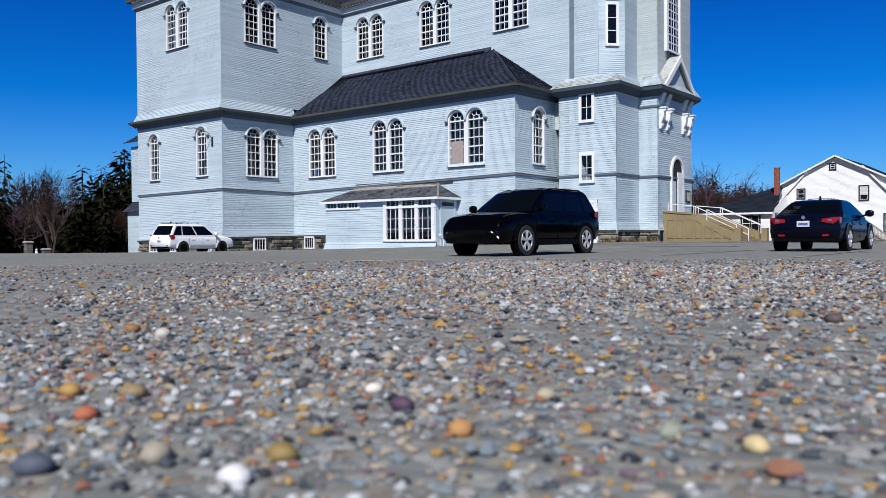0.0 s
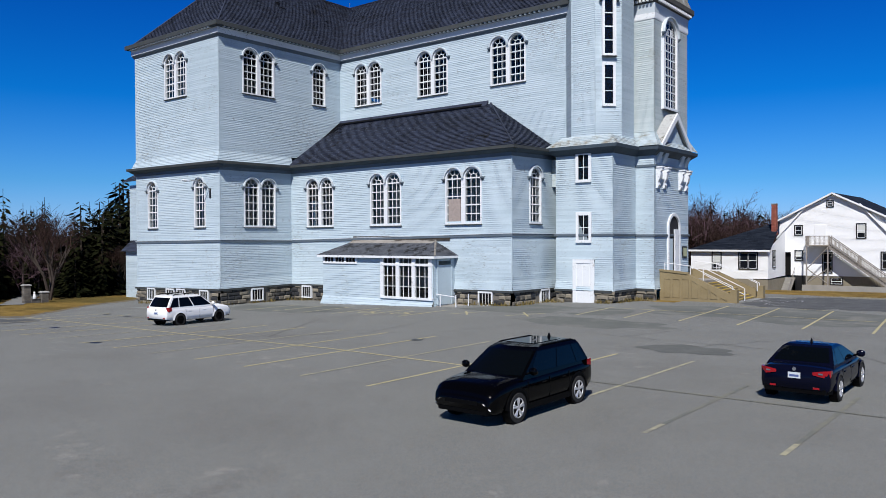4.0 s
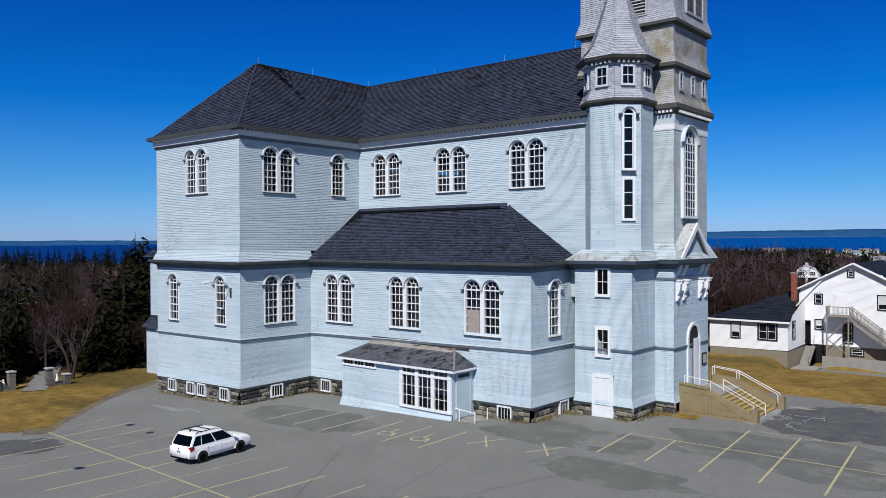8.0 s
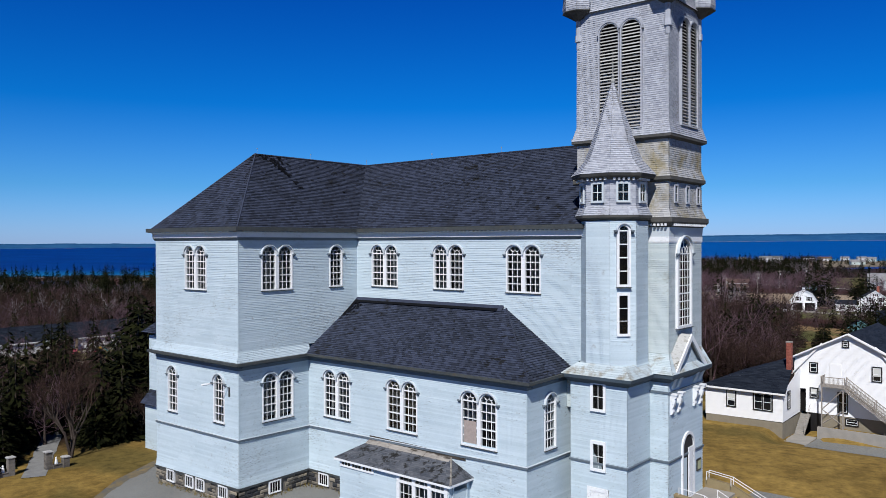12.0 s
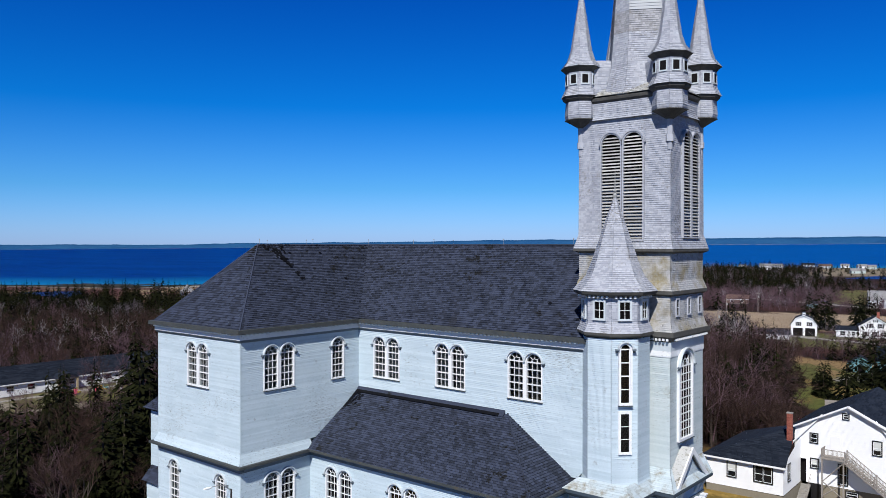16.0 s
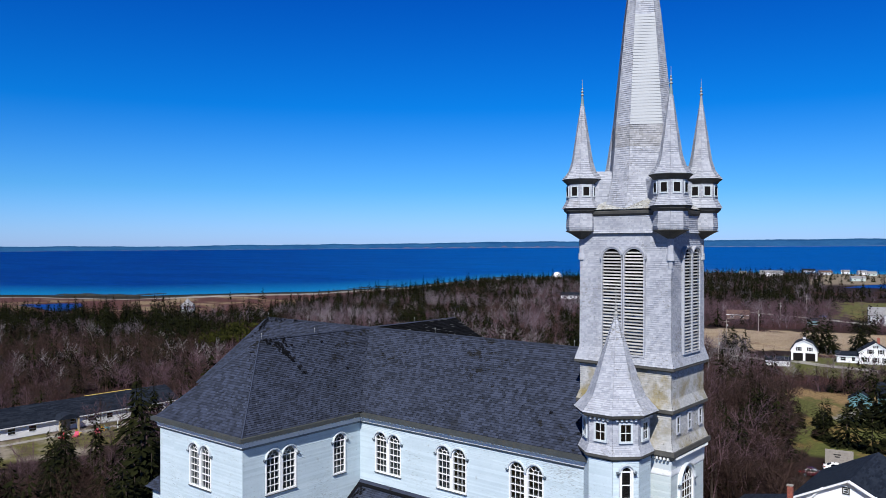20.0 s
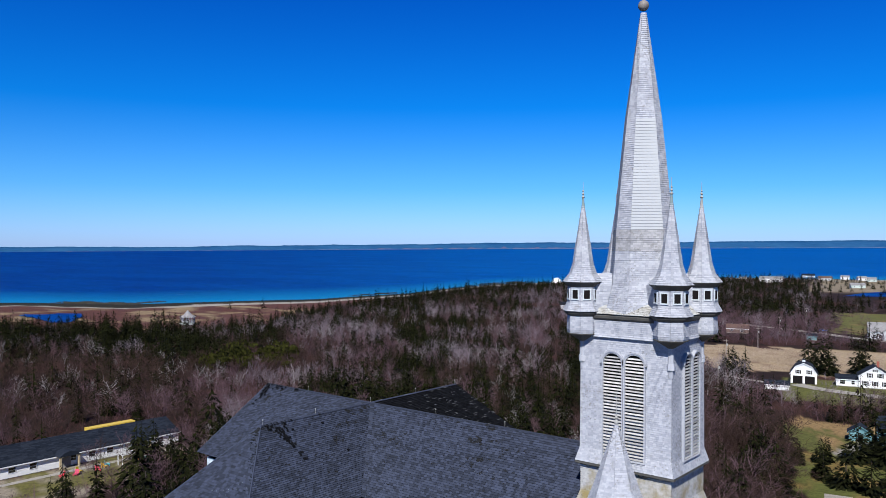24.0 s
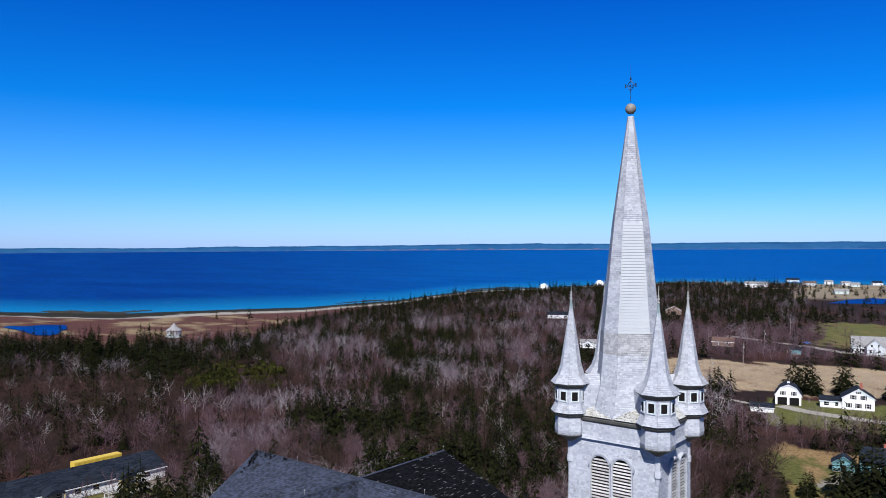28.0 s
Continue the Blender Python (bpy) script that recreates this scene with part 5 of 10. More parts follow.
for y in (53.95, 55.0, 58.1, 59.15):
    part("drop", Lump().add([(FX, y - 0.28, 9.55), (FX + 0.42, y - 0.28, 10.5), (FX, y - 0.28, 10.5), (FX, y + 0.28, 9.55), (FX + 0.42, y + 0.28, 10.5), (FX, y + 0.28, 10.5)], [(0, 1, 2), (3, 5, 4), (0, 3, 4, 1), (1, 4, 5, 2), (0, 2, 5, 3)]), CLAP, church)
for y in (53.65, 54.8, 57.75, 58.9):
    c = Lump()
    prof = [(FX, 7.75), (FX + 0.16, 7.8), (FX + 0.24, 8.0), (FX + 0.16, 8.2), (FX + 0.30, 8.45), (FX + 0.38, 8.8), (FX + 0.34, 8.95), (FX + 0.5, 9.05), (FX + 0.5, 9.25), (FX, 9.25)]
    n = len(prof)
    c.add([(x, y, z) for x, z in prof] + [(x, y + 0.34, z) for x, z in prof], [tuple(range(n)), tuple(range(2 * n - 1, n - 1, -1))] + [((k + 1) % n, k, k + n, (k + 1) % n + n) for k in range(n)])
    c.box(FX, FX + 0.55, y - 0.06, y + 0.40, 9.22, 9.32)
    part("bracket", c, WHITE, church, "white scrolled bracket under the pediment")
part("string_course", Lump().box(FX, FX + 0.10, 53.4, 59.7, 9.32, 9.45).box(-24.8, FX + 0.1, 53.3, 53.4, 9.32, 9.45), TRIM, church)
dw = Lump()
arch_frame(dw, 0, 0.95, 4.7, 0.95, 0.22, -0.08, 0.3)
door = part("door_surround", dw, WHITE, church, "white round-arched door surround")
door.matrix_basis = facing(FX + 0.07, 56.75, 1.1, EAST)
# flat black sheet on the closed wall stands for the shaded doorway
part("door_recess", Lump().add([(x, 0.03, z) for x, z in arch(0.95, 4.7, 0.95)], [tuple(range(15))]), mat("doorway_shade_black", (0.0094, 0.0094, 0.0110), 0.8), door)
leaf = Lump().box(0.0, 0.93, -0.06, 0.0, 0.05, 3.7)
for z in (0.3, 1.4, 2.5):
    leaf.box(0.12, 0.8, -0.075, -0.06, z, z + 0.85)
part("door_leaf", leaf, WHITE, door, "white panelled door leaf")
part("door_side", Lump().box(-0.93, -0.25, -0.02, 0.02, 0.05, 3.0), CLAP, door, "pale boarded half of the doorway")
sign = part("notice_board", Lump().box(-23.34, -23.26, 58.45, 59.3, 2.6, 3.5), BLACK_TRIM, church, "small dark framed notice board by the door")
part("notice", Lump().box(-23.258, -23.25, 58.55, 59.2, 2.72, 3.38), noisy("notice_paper", (0.275, 0.314, 0.275), (0.432, 0.432, 0.196), 5, 0.6), sign)

# narrow side door in the base block
sd = Lump()
sd.box(-0.86, -0.58, -0.09, 0.1, 0, 3.25), sd.box(0.58, 0.86, -0.09, 0.1, 0, 3.25), sd.box(-0.86, 0.86, -0.092, 0.1, 3.0, 3.28)
frame_ = part("side_door", sd, WHITE, church, "white panelled side door in a peeling frame")
frame_.matrix_basis = facing(-27.08, 49.78, -0.62)
lf = Lump().box(-0.58, 0.58, -0.05, 0.02, 0.02, 3.0)
for x in (-0.28, 0.28):
    lf.box(x - 0.2, x + 0.2, -0.065, -0.05, 1.35, 2.8), lf.box(x - 0.2, x + 0.2, -0.065, -0.05, 0.75, 1.2), lf.box(x - 0.2, x + 0.2, -0.065, -0.05, 0.15, 0.6)
part("door_leaf", lf, WHITE, frame_)
part("doorstep", Lump().box(-28.0, -26.1, 48.7, 49.75, -0.7, -0.52), CONCRETE, church)
part("chimney_duct", Lump().box(XD + 0.05, XD + 0.5, 50.6, 51.0, 8.0, 10.0), CLAP_WORN, church)

# lightning rods along the ridges
rods = [(XR, 44.5), (XR, 51), (-50.5, YR), (-42, YR), (-34.5, YR), (-77.3, YR), (-70, YR), (XR, 66), (XR, 73.2), (CX, YR)]
for x, y in rods:
    r = Lump().tube((x, y, RIDGE), (x, y, RIDGE + 0.5), 0.012)
    r.tube((x, y, RIDGE + 0.45), (x, y, RIDGE + 0.56), 0.05, 0.05, 6)
    part("lightning_rod", r, FINIAL, church)
ridge_caps = Lump()
for a, b in (((XR, 44.3), (XR, 73.4)), ((-77.5, YR), (-27.0, YR))):
    d = Vector((b[0] - a[0], b[1] - a[1], 0)).normalized()
    s = Vector((-d.y, d.x, 0)) * 0.16
    for p in ((Vector((*a, 0)), Vector((*b, 0))),):
        ridge_caps.loft([[tuple(e - s + Vector((0, 0, RIDGE - 0.05))), tuple(e + Vector((0, 0, RIDGE + 0.05))), tuple(e + s + Vector((0, 0, RIDGE - 0.05)))] for e in p])
for a, b in (((XE + O, YT - O, ez), (XR, 44.3, RIDGE)), ((XW - O, YT - O, ez), (XR, 44.3, RIDGE)), ((XD + 0.6, YA - 0.6, ae), (-36.4, YC + 0.25, 15.15)), ((XN - 1.2, YC - O, ez), (-77.5, YR, RIDGE))):
    ridge_caps.tube(Vector(a) + Vector((0, 0, 0.02)), Vector(b) + Vector((0, 0, 0.02)), 0.07, n=6)
part("ridge_cap", ridge_caps, ROOF, church)

# street lamp on the transept wall
lamp = thing("wall_lamp", "curved bracket lamp on the clapboard wall", "lamp")
arm = Lump()
pts = [Vector((-54.75, YT, 8.15)), Vector((-54.75, YT - 0.5, 8.75)), Vector((-54.8, YT - 1.2, 8.95)), Vector((-54.85, YT - 2.0, 8.95))]
for a, b in zip(pts, pts[1:]):
    arm.tube(a, b, 0.035)
part("bracket", arm, FINIAL, lamp)
part("plate", Lump().box(-54.85, -54.65, YT - 0.06, YT, 7.6, 8.4), BLACK_TRIM, lamp)
hd = Lump().loft([[(-54.85 + r * math.cos(t), y, 8.93 + 0.6 * r * math.sin(t)) for t in [2 * math.pi * k / 8 for k in range(8)]] for y, r in ((YT - 1.8, 0.06), (YT - 2.0, 0.14), (YT - 2.4, 0.15), (YT - 2.6, 0.08))])
part("lamp_head", hd, WHITE, lamp)

# lean-to porch
PY, PX0, PX1 = 42.8, -46.75, -35.25
porch = Lump()
win_z0, win_z1 = 0.35, 3.0
porch.lap((PX0 - 0.15, PY - 0.25, -1.05), (PX1, PY - 0.25, -0.85), (PX1, PY, -0.25), (PX0, PY, -0.25), 0.18, 0.022, 4, (), rng)
porch.lap((PX0, PY, -0.25), (PX1, PY, -0.25), (PX1, PY, 2.95), (PX0, PY, 2.95), 0.18, 0.022, 4, [(8.9, 2.35, 0.0, 2.95, 0)], rng)
porch.lap((PX0, YA, -1.05), (PX0, PY, -1.05), (PX0, PY, 2.95), (PX0, YA, 2.95), 0.18, 0.022, 4, (), rng)
porch.lap((PX1, PY, -0.85), (PX1, YA, -0.85), (PX1, YA, 2.95), (PX1, PY, 2.95), 0.18, 0.022, 4, [(1.25, 0.75, -0.5, 2.6, 0)], rng)
part("porch_wall", porch, CLAP, church, kind="stuff")
pr = Lump()
eo = 0.35
pr.lap((PX0 - eo, PY - eo, 2.95), (PX1 + eo, PY - eo, 2.95), (PX1 - 1.6, YA - 0.25, 4.0), (PX0 + 1.2, YA - 0.25, 4.0), 0.2, 0.02, 0.5, (), rng)
pr.lap((PX1 + eo, PY - eo, 2.95), (PX1 + eo, YA, 2.95), (PX1 - 1.6, YA - 0.25, 4.0), (PX1 - 1.6, YA - 0.25, 4.0), 0.2, 0.02, 0.5, (), rng)
pr.lap((PX0 - eo, YA, 2.95), (PX0 - eo, PY - eo, 2.95), (PX0 + 1.2, YA - 0.25, 4.0), (PX0 + 1.2, YA - 0.25, 4.0), 0.2, 0.02, 0.5, (), rng)
part("porch_roof", pr, ROOF_BROWN, church, "worn dark shingle roof of the side porch", kind="stuff")
part("porch_fascia", Lump().box(PX0 - eo, PX1 + eo, PY - eo, PY - eo + 0.04, 2.78, 2.97).box(PX1 + eo - 0.04, PX1 + eo, PY - eo + 0.04, YA, 2.78, 2.97), WHITE, church)
RAW = noisy("raw_weathered_board", (0.157, 0.141, 0.122), (0.330, 0.314, 0.290), 1.5, 0.9, 14.0, spots=(0.0471, 0.0393, 0.0314), spot_scale=2.0, spot_at=(0.52, 0.62), stretch=(0.3, 1, 1))
ROT = noisy("rotten_board", (0.0141, 0.0118, 0.0094), (0.079, 0.067, 0.055), 2.0, 0.95, 12.0)
for k in range(7):
    a, b = PX0 + 1.0 + 1.27 * k, PX0 + 1.0 + 1.27 * (k + 1) - 0.03
    part("porch_ridge", Lump().add([(a, YA - 0.62, 3.82), (b, YA - 0.62, 3.82), (b, YA - 0.1, 4.08), (a, YA - 0.1, 4.08), (a, YA - 0.62, 3.86), (b, YA - 0.62, 3.86), (b, YA - 0.1, 4.12), (a, YA - 0.1, 4.12)], [(0, 1, 5, 4), (4, 5, 6, 7), (1, 2, 6, 5), (3, 0, 4, 7)]), RAW, church, "weathered board along the top of the porch roof")
part("rotten_board", Lump().box(PX0 + 1.0, PX1 - 0.4, YA - 0.07, YA, 4.05, 4.42), ROT, church, "blackened rotten wall board above the porch roof")
part("porch_hip", Lump().tube((PX1 - 1.6, YA - 0.25, 4.05), (PX1 + eo, PY - eo + 0.1, 3.0), 0.075, n=4), RAW, church)
c0 = PX0 + 8.9
pwin = part("porch_window", Lump().box(c0 - 2.5, c0 + 2.6, PY - 0.16, PY + 0.1, -0.22, -0.06), WHITE, church, "white triple porch window with transom lights")
part("rail", Lump().box(c0 - 2.45, c0 + 2.55, PY - 0.12, PY + 0.1, 2.22, 2.40), WHITE, pwin)
part("head", Lump().box(c0 - 2.45, c0 + 2.55, PY - 0.12, PY + 0.1, 2.78, 2.95), WHITE, pwin)
xs = [c0 - 2.35, c0 - 0.78, c0 + 0.78, c0 + 2.35]
for x in xs:
    part("post", Lump().box(x - 0.16, x + 0.16, PY - 0.10, PY + 0.1, -0.06, 2.22).box(x - 0.16, x + 0.16, PY - 0.10, PY + 0.1, 2.4, 2.78), WHITE, pwin)
for a, b in zip(xs, xs[1:]):
    bars = Lump()
    for k in (1, 2):
        x = a + (b - a) * k / 3
        bars.box(x - 0.02, x + 0.02, PY - 0.02, PY + 0.02, -0.06, 2.22), bars.box(x - 0.02, x + 0.02, PY - 0.02, PY + 0.02, 2.4, 2.78)
    for z in (0.7, 1.46):
        bars.box(a + 0.16, b - 0.16, PY - 0.022, PY + 0.022, z - 0.02, z + 0.02)
    part("sash", bars, WHITE, pwin)
    for z0, z1 in ((-0.06, 2.22), (2.4, 2.78)):
        part("pane", Lump().add([(a + 0.16, PY + 0.01, z0), (b - 0.16, PY + 0.01, z0), (b - 0.16, PY + 0.01, z1), (a + 0.16, PY + 0.01, z1)], [(0, 1, 2, 3)]), GLASS, pwin).visible_shadow = False
tr = Lump().box(PX0 + 0.1, PX0 + 3.9, PY - 0.1, PY, 2.28, 2.42).box(PX0 + 0.1, PX0 + 3.9, PY - 0.08, PY, 2.82, 2.95)
for k in range(4):
    x = PX0 + 0.1 + 1.2 * k
    tr.box(x, x + 0.2, PY - 0.08, PY, 2.42, 2.82)
tw = part("transom_window", tr, WHITE, church, "row of three small white-framed transom windows")
for k in range(3):
    x = PX0 + 0.3 + 1.2 * k
    part("pane", Lump().box(x, x + 1.0, PY - 0.045, PY - 0.04, 2.42, 2.82), mat("dark_glass", (0.0079, 0.0094, 0.0118), 0.06) if "dark_glass" not in bpy.data.materials else bpy.data.materials["dark_glass"], tw)
    part("sash", Lump().box(x + 0.31, x + 0.34, PY - 0.07, PY - 0.046, 2.42, 2.82).box(x + 0.65, x + 0.68, PY - 0.07, PY - 0.046, 2.42, 2.82), WHITE, tw)
pd = part("porch_door", Lump().box(PX1 - 0.03, PX1 + 0.06, PY + 0.5, PY + 1.95, -0.55, 2.3).box(PX1 - 0.03, PX1 + 0.09, PY + 0.35, PY + 0.5, -0.55, 2.75).box(PX1 - 0.03, PX1 + 0.09, PY + 1.95, PY + 2.1, -0.55, 2.75), CLAP, church, "pale panelled porch door")
part("porch_step", Lump().box(PX1 + 0.05, PX1 + 1.9, PY + 0.2, PY + 2.3, -0.95, -0.6), GREY_CONC, church)
prail = Lump()
for x, y in ((PX1 + 0.5, PY + 0.15), (PX1 + 1.9, PY + 0.15), (PX1 + 1.9, PY + 1.6)):
    prail.tube((x, y, -0.95), (x, y, 0.25), 0.04)
prail.tube((PX1 + 0.1, PY + 0.15, 0.25), (PX1 + 1.9, PY + 0.15, 0.1), 0.035)
part("porch_rail", prail, WHITE, church)

# cellar windows and stone foundation
cw = square_window("cellar_window", 1.05, 0.85, 4, 1, 0.10, frame_mat=WHITE, label="small white-barred cellar window in the stone base")
cells = [(-63.6, YT, -1.0, 0), (-60.6, YT, -0.95, 0), (-58.95, YT, -0.92, 0), (-55.6, YT, -0.9, 0), (XE, 41.4, -0.85, 90), (-51.4, YA, -0.75, 0), (-35.9, YA, -0.62, 0), (-32.4, YA, -0.55, 0), (XD, 49.4, -0.5, 90)]
for k, (x, y, z, turn) in enumerate(cells):
    m = facing(x, y, z, turn) @ pose(0, -0.06, 0)
    if k:
        copy_thing(cw, m)
    else:
        cw.matrix_basis = m


# stone blocks of the foundation, one by one, over a mortar core
def foundation(runs):
    base = tagged(part("foundation", Lump(), MORTAR, church), "dark split-stone foundation with pale mortar")
    core = Lump()
    kinds = []
    for k in range(6):
        b = Lump()
        r = random.Random(40 + k)
        j = lambda a: a + r.uniform(-0.05, 0.05)
        b.add([(j(-0.5), -0.5, j(-0.5)), (j(0.5), -0.5, j(-0.5)), (j(0.5), -0.5, j(0.5)), (j(-0.5), -0.5, j(0.5)), (j(-0.36), -1.0, j(-0.3)), (j(0.36), -1.0, j(-0.3)), (j(0.36), -1.0, j(0.3)), (j(-0.36), -1.0, j(0.3))],
              [(4, 5, 6, 7), (0, 1, 5, 4), (1, 2, 6, 5), (2, 3, 7, 6), (3, 0, 4, 7)])
        kinds.append(b)
    made = {}
    for a, b, ztop, cells_ in runs:
        A, B = Vector((*a, 0)), Vector((*b, 0))
        L, d = (B - A).length, (B - A).normalized()
        nrm = Vector((d.y, -d.x, 0))
        turn = math.degrees(math.atan2(d.y, d.x))
        bot = min(ground_z(A.x, A.y), ground_z(B.x, B.y)) - 0.3
        inn = -nrm * 0.4
        core.loft([[tuple(p + Vector((0, 0, bot))), tuple(p + inn + Vector((0, 0, bot))), tuple(p + inn + Vector((0, 0, z))), tuple(p + Vector((0, 0, z)))] for p, z in ((A, ztop[0]), (B, ztop[1]))])
        z = 0
        row = 0
        while True:
            h = rng.uniform(0.27, 0.42)
            u = -rng.uniform(0, 0.3)
            top = ztop[0] - z
            if top - h < bot + 0.1:
                break
            while u < L:
                w = rng.uniform(0.4, 0.95)
                mid = u + w / 2
                zt = ztop[0] + (ztop[1] - ztop[0]) * max(0, min(1, mid / L)) - z
                p = A + d * mid
                hit = any(abs(mid - c) < 0.62 + w / 2 and zt - h < zc + 0.85 and zt > zc - 0.1 for c, zc in cells_)
                if not hit and 0.1 < mid < L - 0.05 and zt > ground_z(p.x, p.y) - 0.1:
                    k = rng.randrange(6)
                    if k not in made:
                        s = part("stone", kinds[k], STONE, base)
                        made[k] = s.data
                    else:
                        s = part("stone", made[k], None, base)
                    s.matrix_basis = Matrix.Translation(p + Vector((0, 0, zt - h / 2))) @ pose(0, 0, 0, 0, 0, turn) @ Matrix.Diagonal((w - 0.035, 0.12, h - 0.035, 1))
                u += w
            z += h
            row += 1
    base.data.clear_geometry()
    base.data.from_pydata(core.v, [], core.f)


foundation([
    ((XW, YT), (XE, YT), (-0.08, 0.18), [(2.5, -1.0), (5.5, -0.95), (7.15, -0.92), (10.5, -0.9)]),
    ((XE, YT), (XE, YA), (0.18, 0.26), [(3.55, -0.85)]),
    ((XE, YA), (XD, YA), (0.26, 0.5), [(2.1, -0.75), (17.6, -0.62), (21.1, -0.55)]),
    ((XD, YA), (XD, YD), (0.5, 0.45), [(4.1, -0.5)]),
    ((-29.35, 49.8), (-24.8, 49.8), (0.45, 0.45), [(2.27, -0.6), (2.27, -0.2)]),
    ((-24.8, 49.8), (-24.8, 53.4), (0.45, 0.45), []),
    ((-24.8, 53.4), (-23.35, 53.4), (0.45, 0.45), [])])
for a, b, z in ((P_B, P_A, (-0.1, 0.16)), (P_A, P_C, (0.16, 0.25)), (P_C, P_D, (0.25, 0.48)), (P_D, P_Y, (0.48, 0.44)), ((-29.4, 49.8), (-27.95, 49.8), (0.44, 0.44)), ((-26.2, 49.8), (-24.8, 49.8), (0.44, 0.44)), ((-24.8, 49.8), (-24.8, 53.4), (0.44, 0.44)), ((-24.8, 53.4), (-23.3, 53.4), (0.44, 0.44))):
    strip("drip_board", a, b, -0.1, 0.06, 0.17, GUTTER, z)
# unseen black slabs added so no sky shows through the windows
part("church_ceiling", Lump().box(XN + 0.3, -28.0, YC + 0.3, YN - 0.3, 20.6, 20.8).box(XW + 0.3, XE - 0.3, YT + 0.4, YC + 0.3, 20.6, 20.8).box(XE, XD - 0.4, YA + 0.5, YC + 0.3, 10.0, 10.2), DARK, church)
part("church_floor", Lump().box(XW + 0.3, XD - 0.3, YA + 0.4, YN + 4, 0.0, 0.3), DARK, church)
# small lean-to west of the transept
part("west_porch", Lump().lap((-79.2, 44.0, -1.9), (-66.3, 44.0, -1.7), (-66.3, 44.0, 3.0), (-79.2, 44.0, 3.0), 0.19, 0.025, 4, (), rng), CLAP, church, kind="stuff")
part("west_porch_roof", Lump().lap((-79.6, 43.6, 3.0), (-66.2, 43.6, 3.0), (-66.2, 45.3, 4.2), (-80.4, 45.3, 4.2), 0.25, 0.02, 0.8, (), rng), ROOF, church, kind="stuff")

# entrance steps
steps = thing("entrance_steps", "tan concrete church steps with panelled side wall and yellow nosings", "steps")
PX, SX0, SX1, SY0, SY1 = -23.3, -20.9, -18.3, 54.2, 60.4
gz = ground_z(-18, 55)
for y0, y1 in ((SY0, SY0 + 0.35), (SY1 - 0.35, SY1)):
    part("side_wall", Lump().extrude([(PX, gz - 0.3), (SX1 + 0.2, gz - 0.3), (SX1 + 0.2, gz + 0.55), (SX0 - 0.3, 1.55), (PX, 1.75)], y0, y1), CONCRETE, steps)
panels = Lump()
for k in range(7):
    x0 = PX + 0.3 + k * 0.68
    t0, t1 = (1.35, 1.33) if x0 + 0.5 < SX0 - 0.2 else (1.42 - (x0 - SX0 + 0.3) * 0.55, 1.42 - (x0 + 0.48 - SX0 + 0.3) * 0.55)
    for a, b, c, d2 in (((x0, gz + 0.25), (x0 + 0.5, gz + 0.25), (x0 + 0.5, t1 - 0.12), (x0, t0 - 0.12)),):
        o = [a, b, c, d2]
        i_ = [(a[0] + 0.035, a[1] + 0.035), (b[0] - 0.035, b[1] + 0.035), (c[0] - 0.035, c[1] - 0.035), (d2[0] + 0.035, d2[1] - 0.035)]
        panels.add([(x, SY0 - 0.03, z) for x, z in o] + [(x, SY0 - 0.03, z) for x, z in i_] + [(x, SY0, z) for x, z in o] + [(x, SY0, z) for x, z in i_],
                   [(m, (m + 1) % 4, 4 + (m + 1) % 4, 4 + m) for m in range(4)] + [(8 + m, 8 + (m + 1) % 4, (m + 1) % 4, m) for m in range(4)] + [(4 + m, 4 + (m + 1) % 4, 12 + (m + 1) % 4, 12 + m) for m in range(4)])
part("panel_moulding", panels, CONCRETE, steps)
part("coping", Lump().extrude([(PX, 1.75), (SX0 - 0.3, 1.55), (SX0 - 0.3, 1.68), (PX, 1.88)], SY0 - 0.06, SY0 + 0.4), CONCRETE, steps)
part("newel", Lump().box(SX1 + 0.1, SX1 + 0.55, SY0 - 0.06, SY0 + 0.42, gz - 0.2, gz + 0.95), CONCRETE, steps)
part("newel", Lump().box(SX1 + 0.1, SX1 + 0.55, SY1 - 0.42, SY1 + 0.06, gz - 0.2, gz + 0.95), CONCRETE, steps)
part("landing", Lump().box(PX, SX0, SY0 + 0.35, SY1 - 0.35, gz - 0.2, 1.0), GREY_CONC, steps)
NS = 8
for k in range(NS):
    x = SX0 + (SX1 - SX0) * k / NS
    z = 1.0 + (gz - 1.0) * (k + 1) / (NS + 1)
    part("step", Lump().box(x, x + (SX1 - SX0) / NS, SY0 + 0.35, SY1 - 0.35, gz - 0.2, z), CONCRETE, steps)
    part("nosing", Lump().box(x + (SX1 - SX0) / NS - 0.09, x + (SX1 - SX0) / NS + 0.004, SY0 + 0.9, SY1 - 0.9, z - 0.03, z + 0.006), mat("yellow_nosing", (0.487, 0.330, 0.0393), 0.7) if "yellow_nosing" not in bpy.data.materials else bpy.data.materials["yellow_nosing"], steps)
RAIL = noisy("white_rail_paint", (0.594, 0.603, 0.612), (0.702, 0.702, 0.702), 3, 0.4, 20)
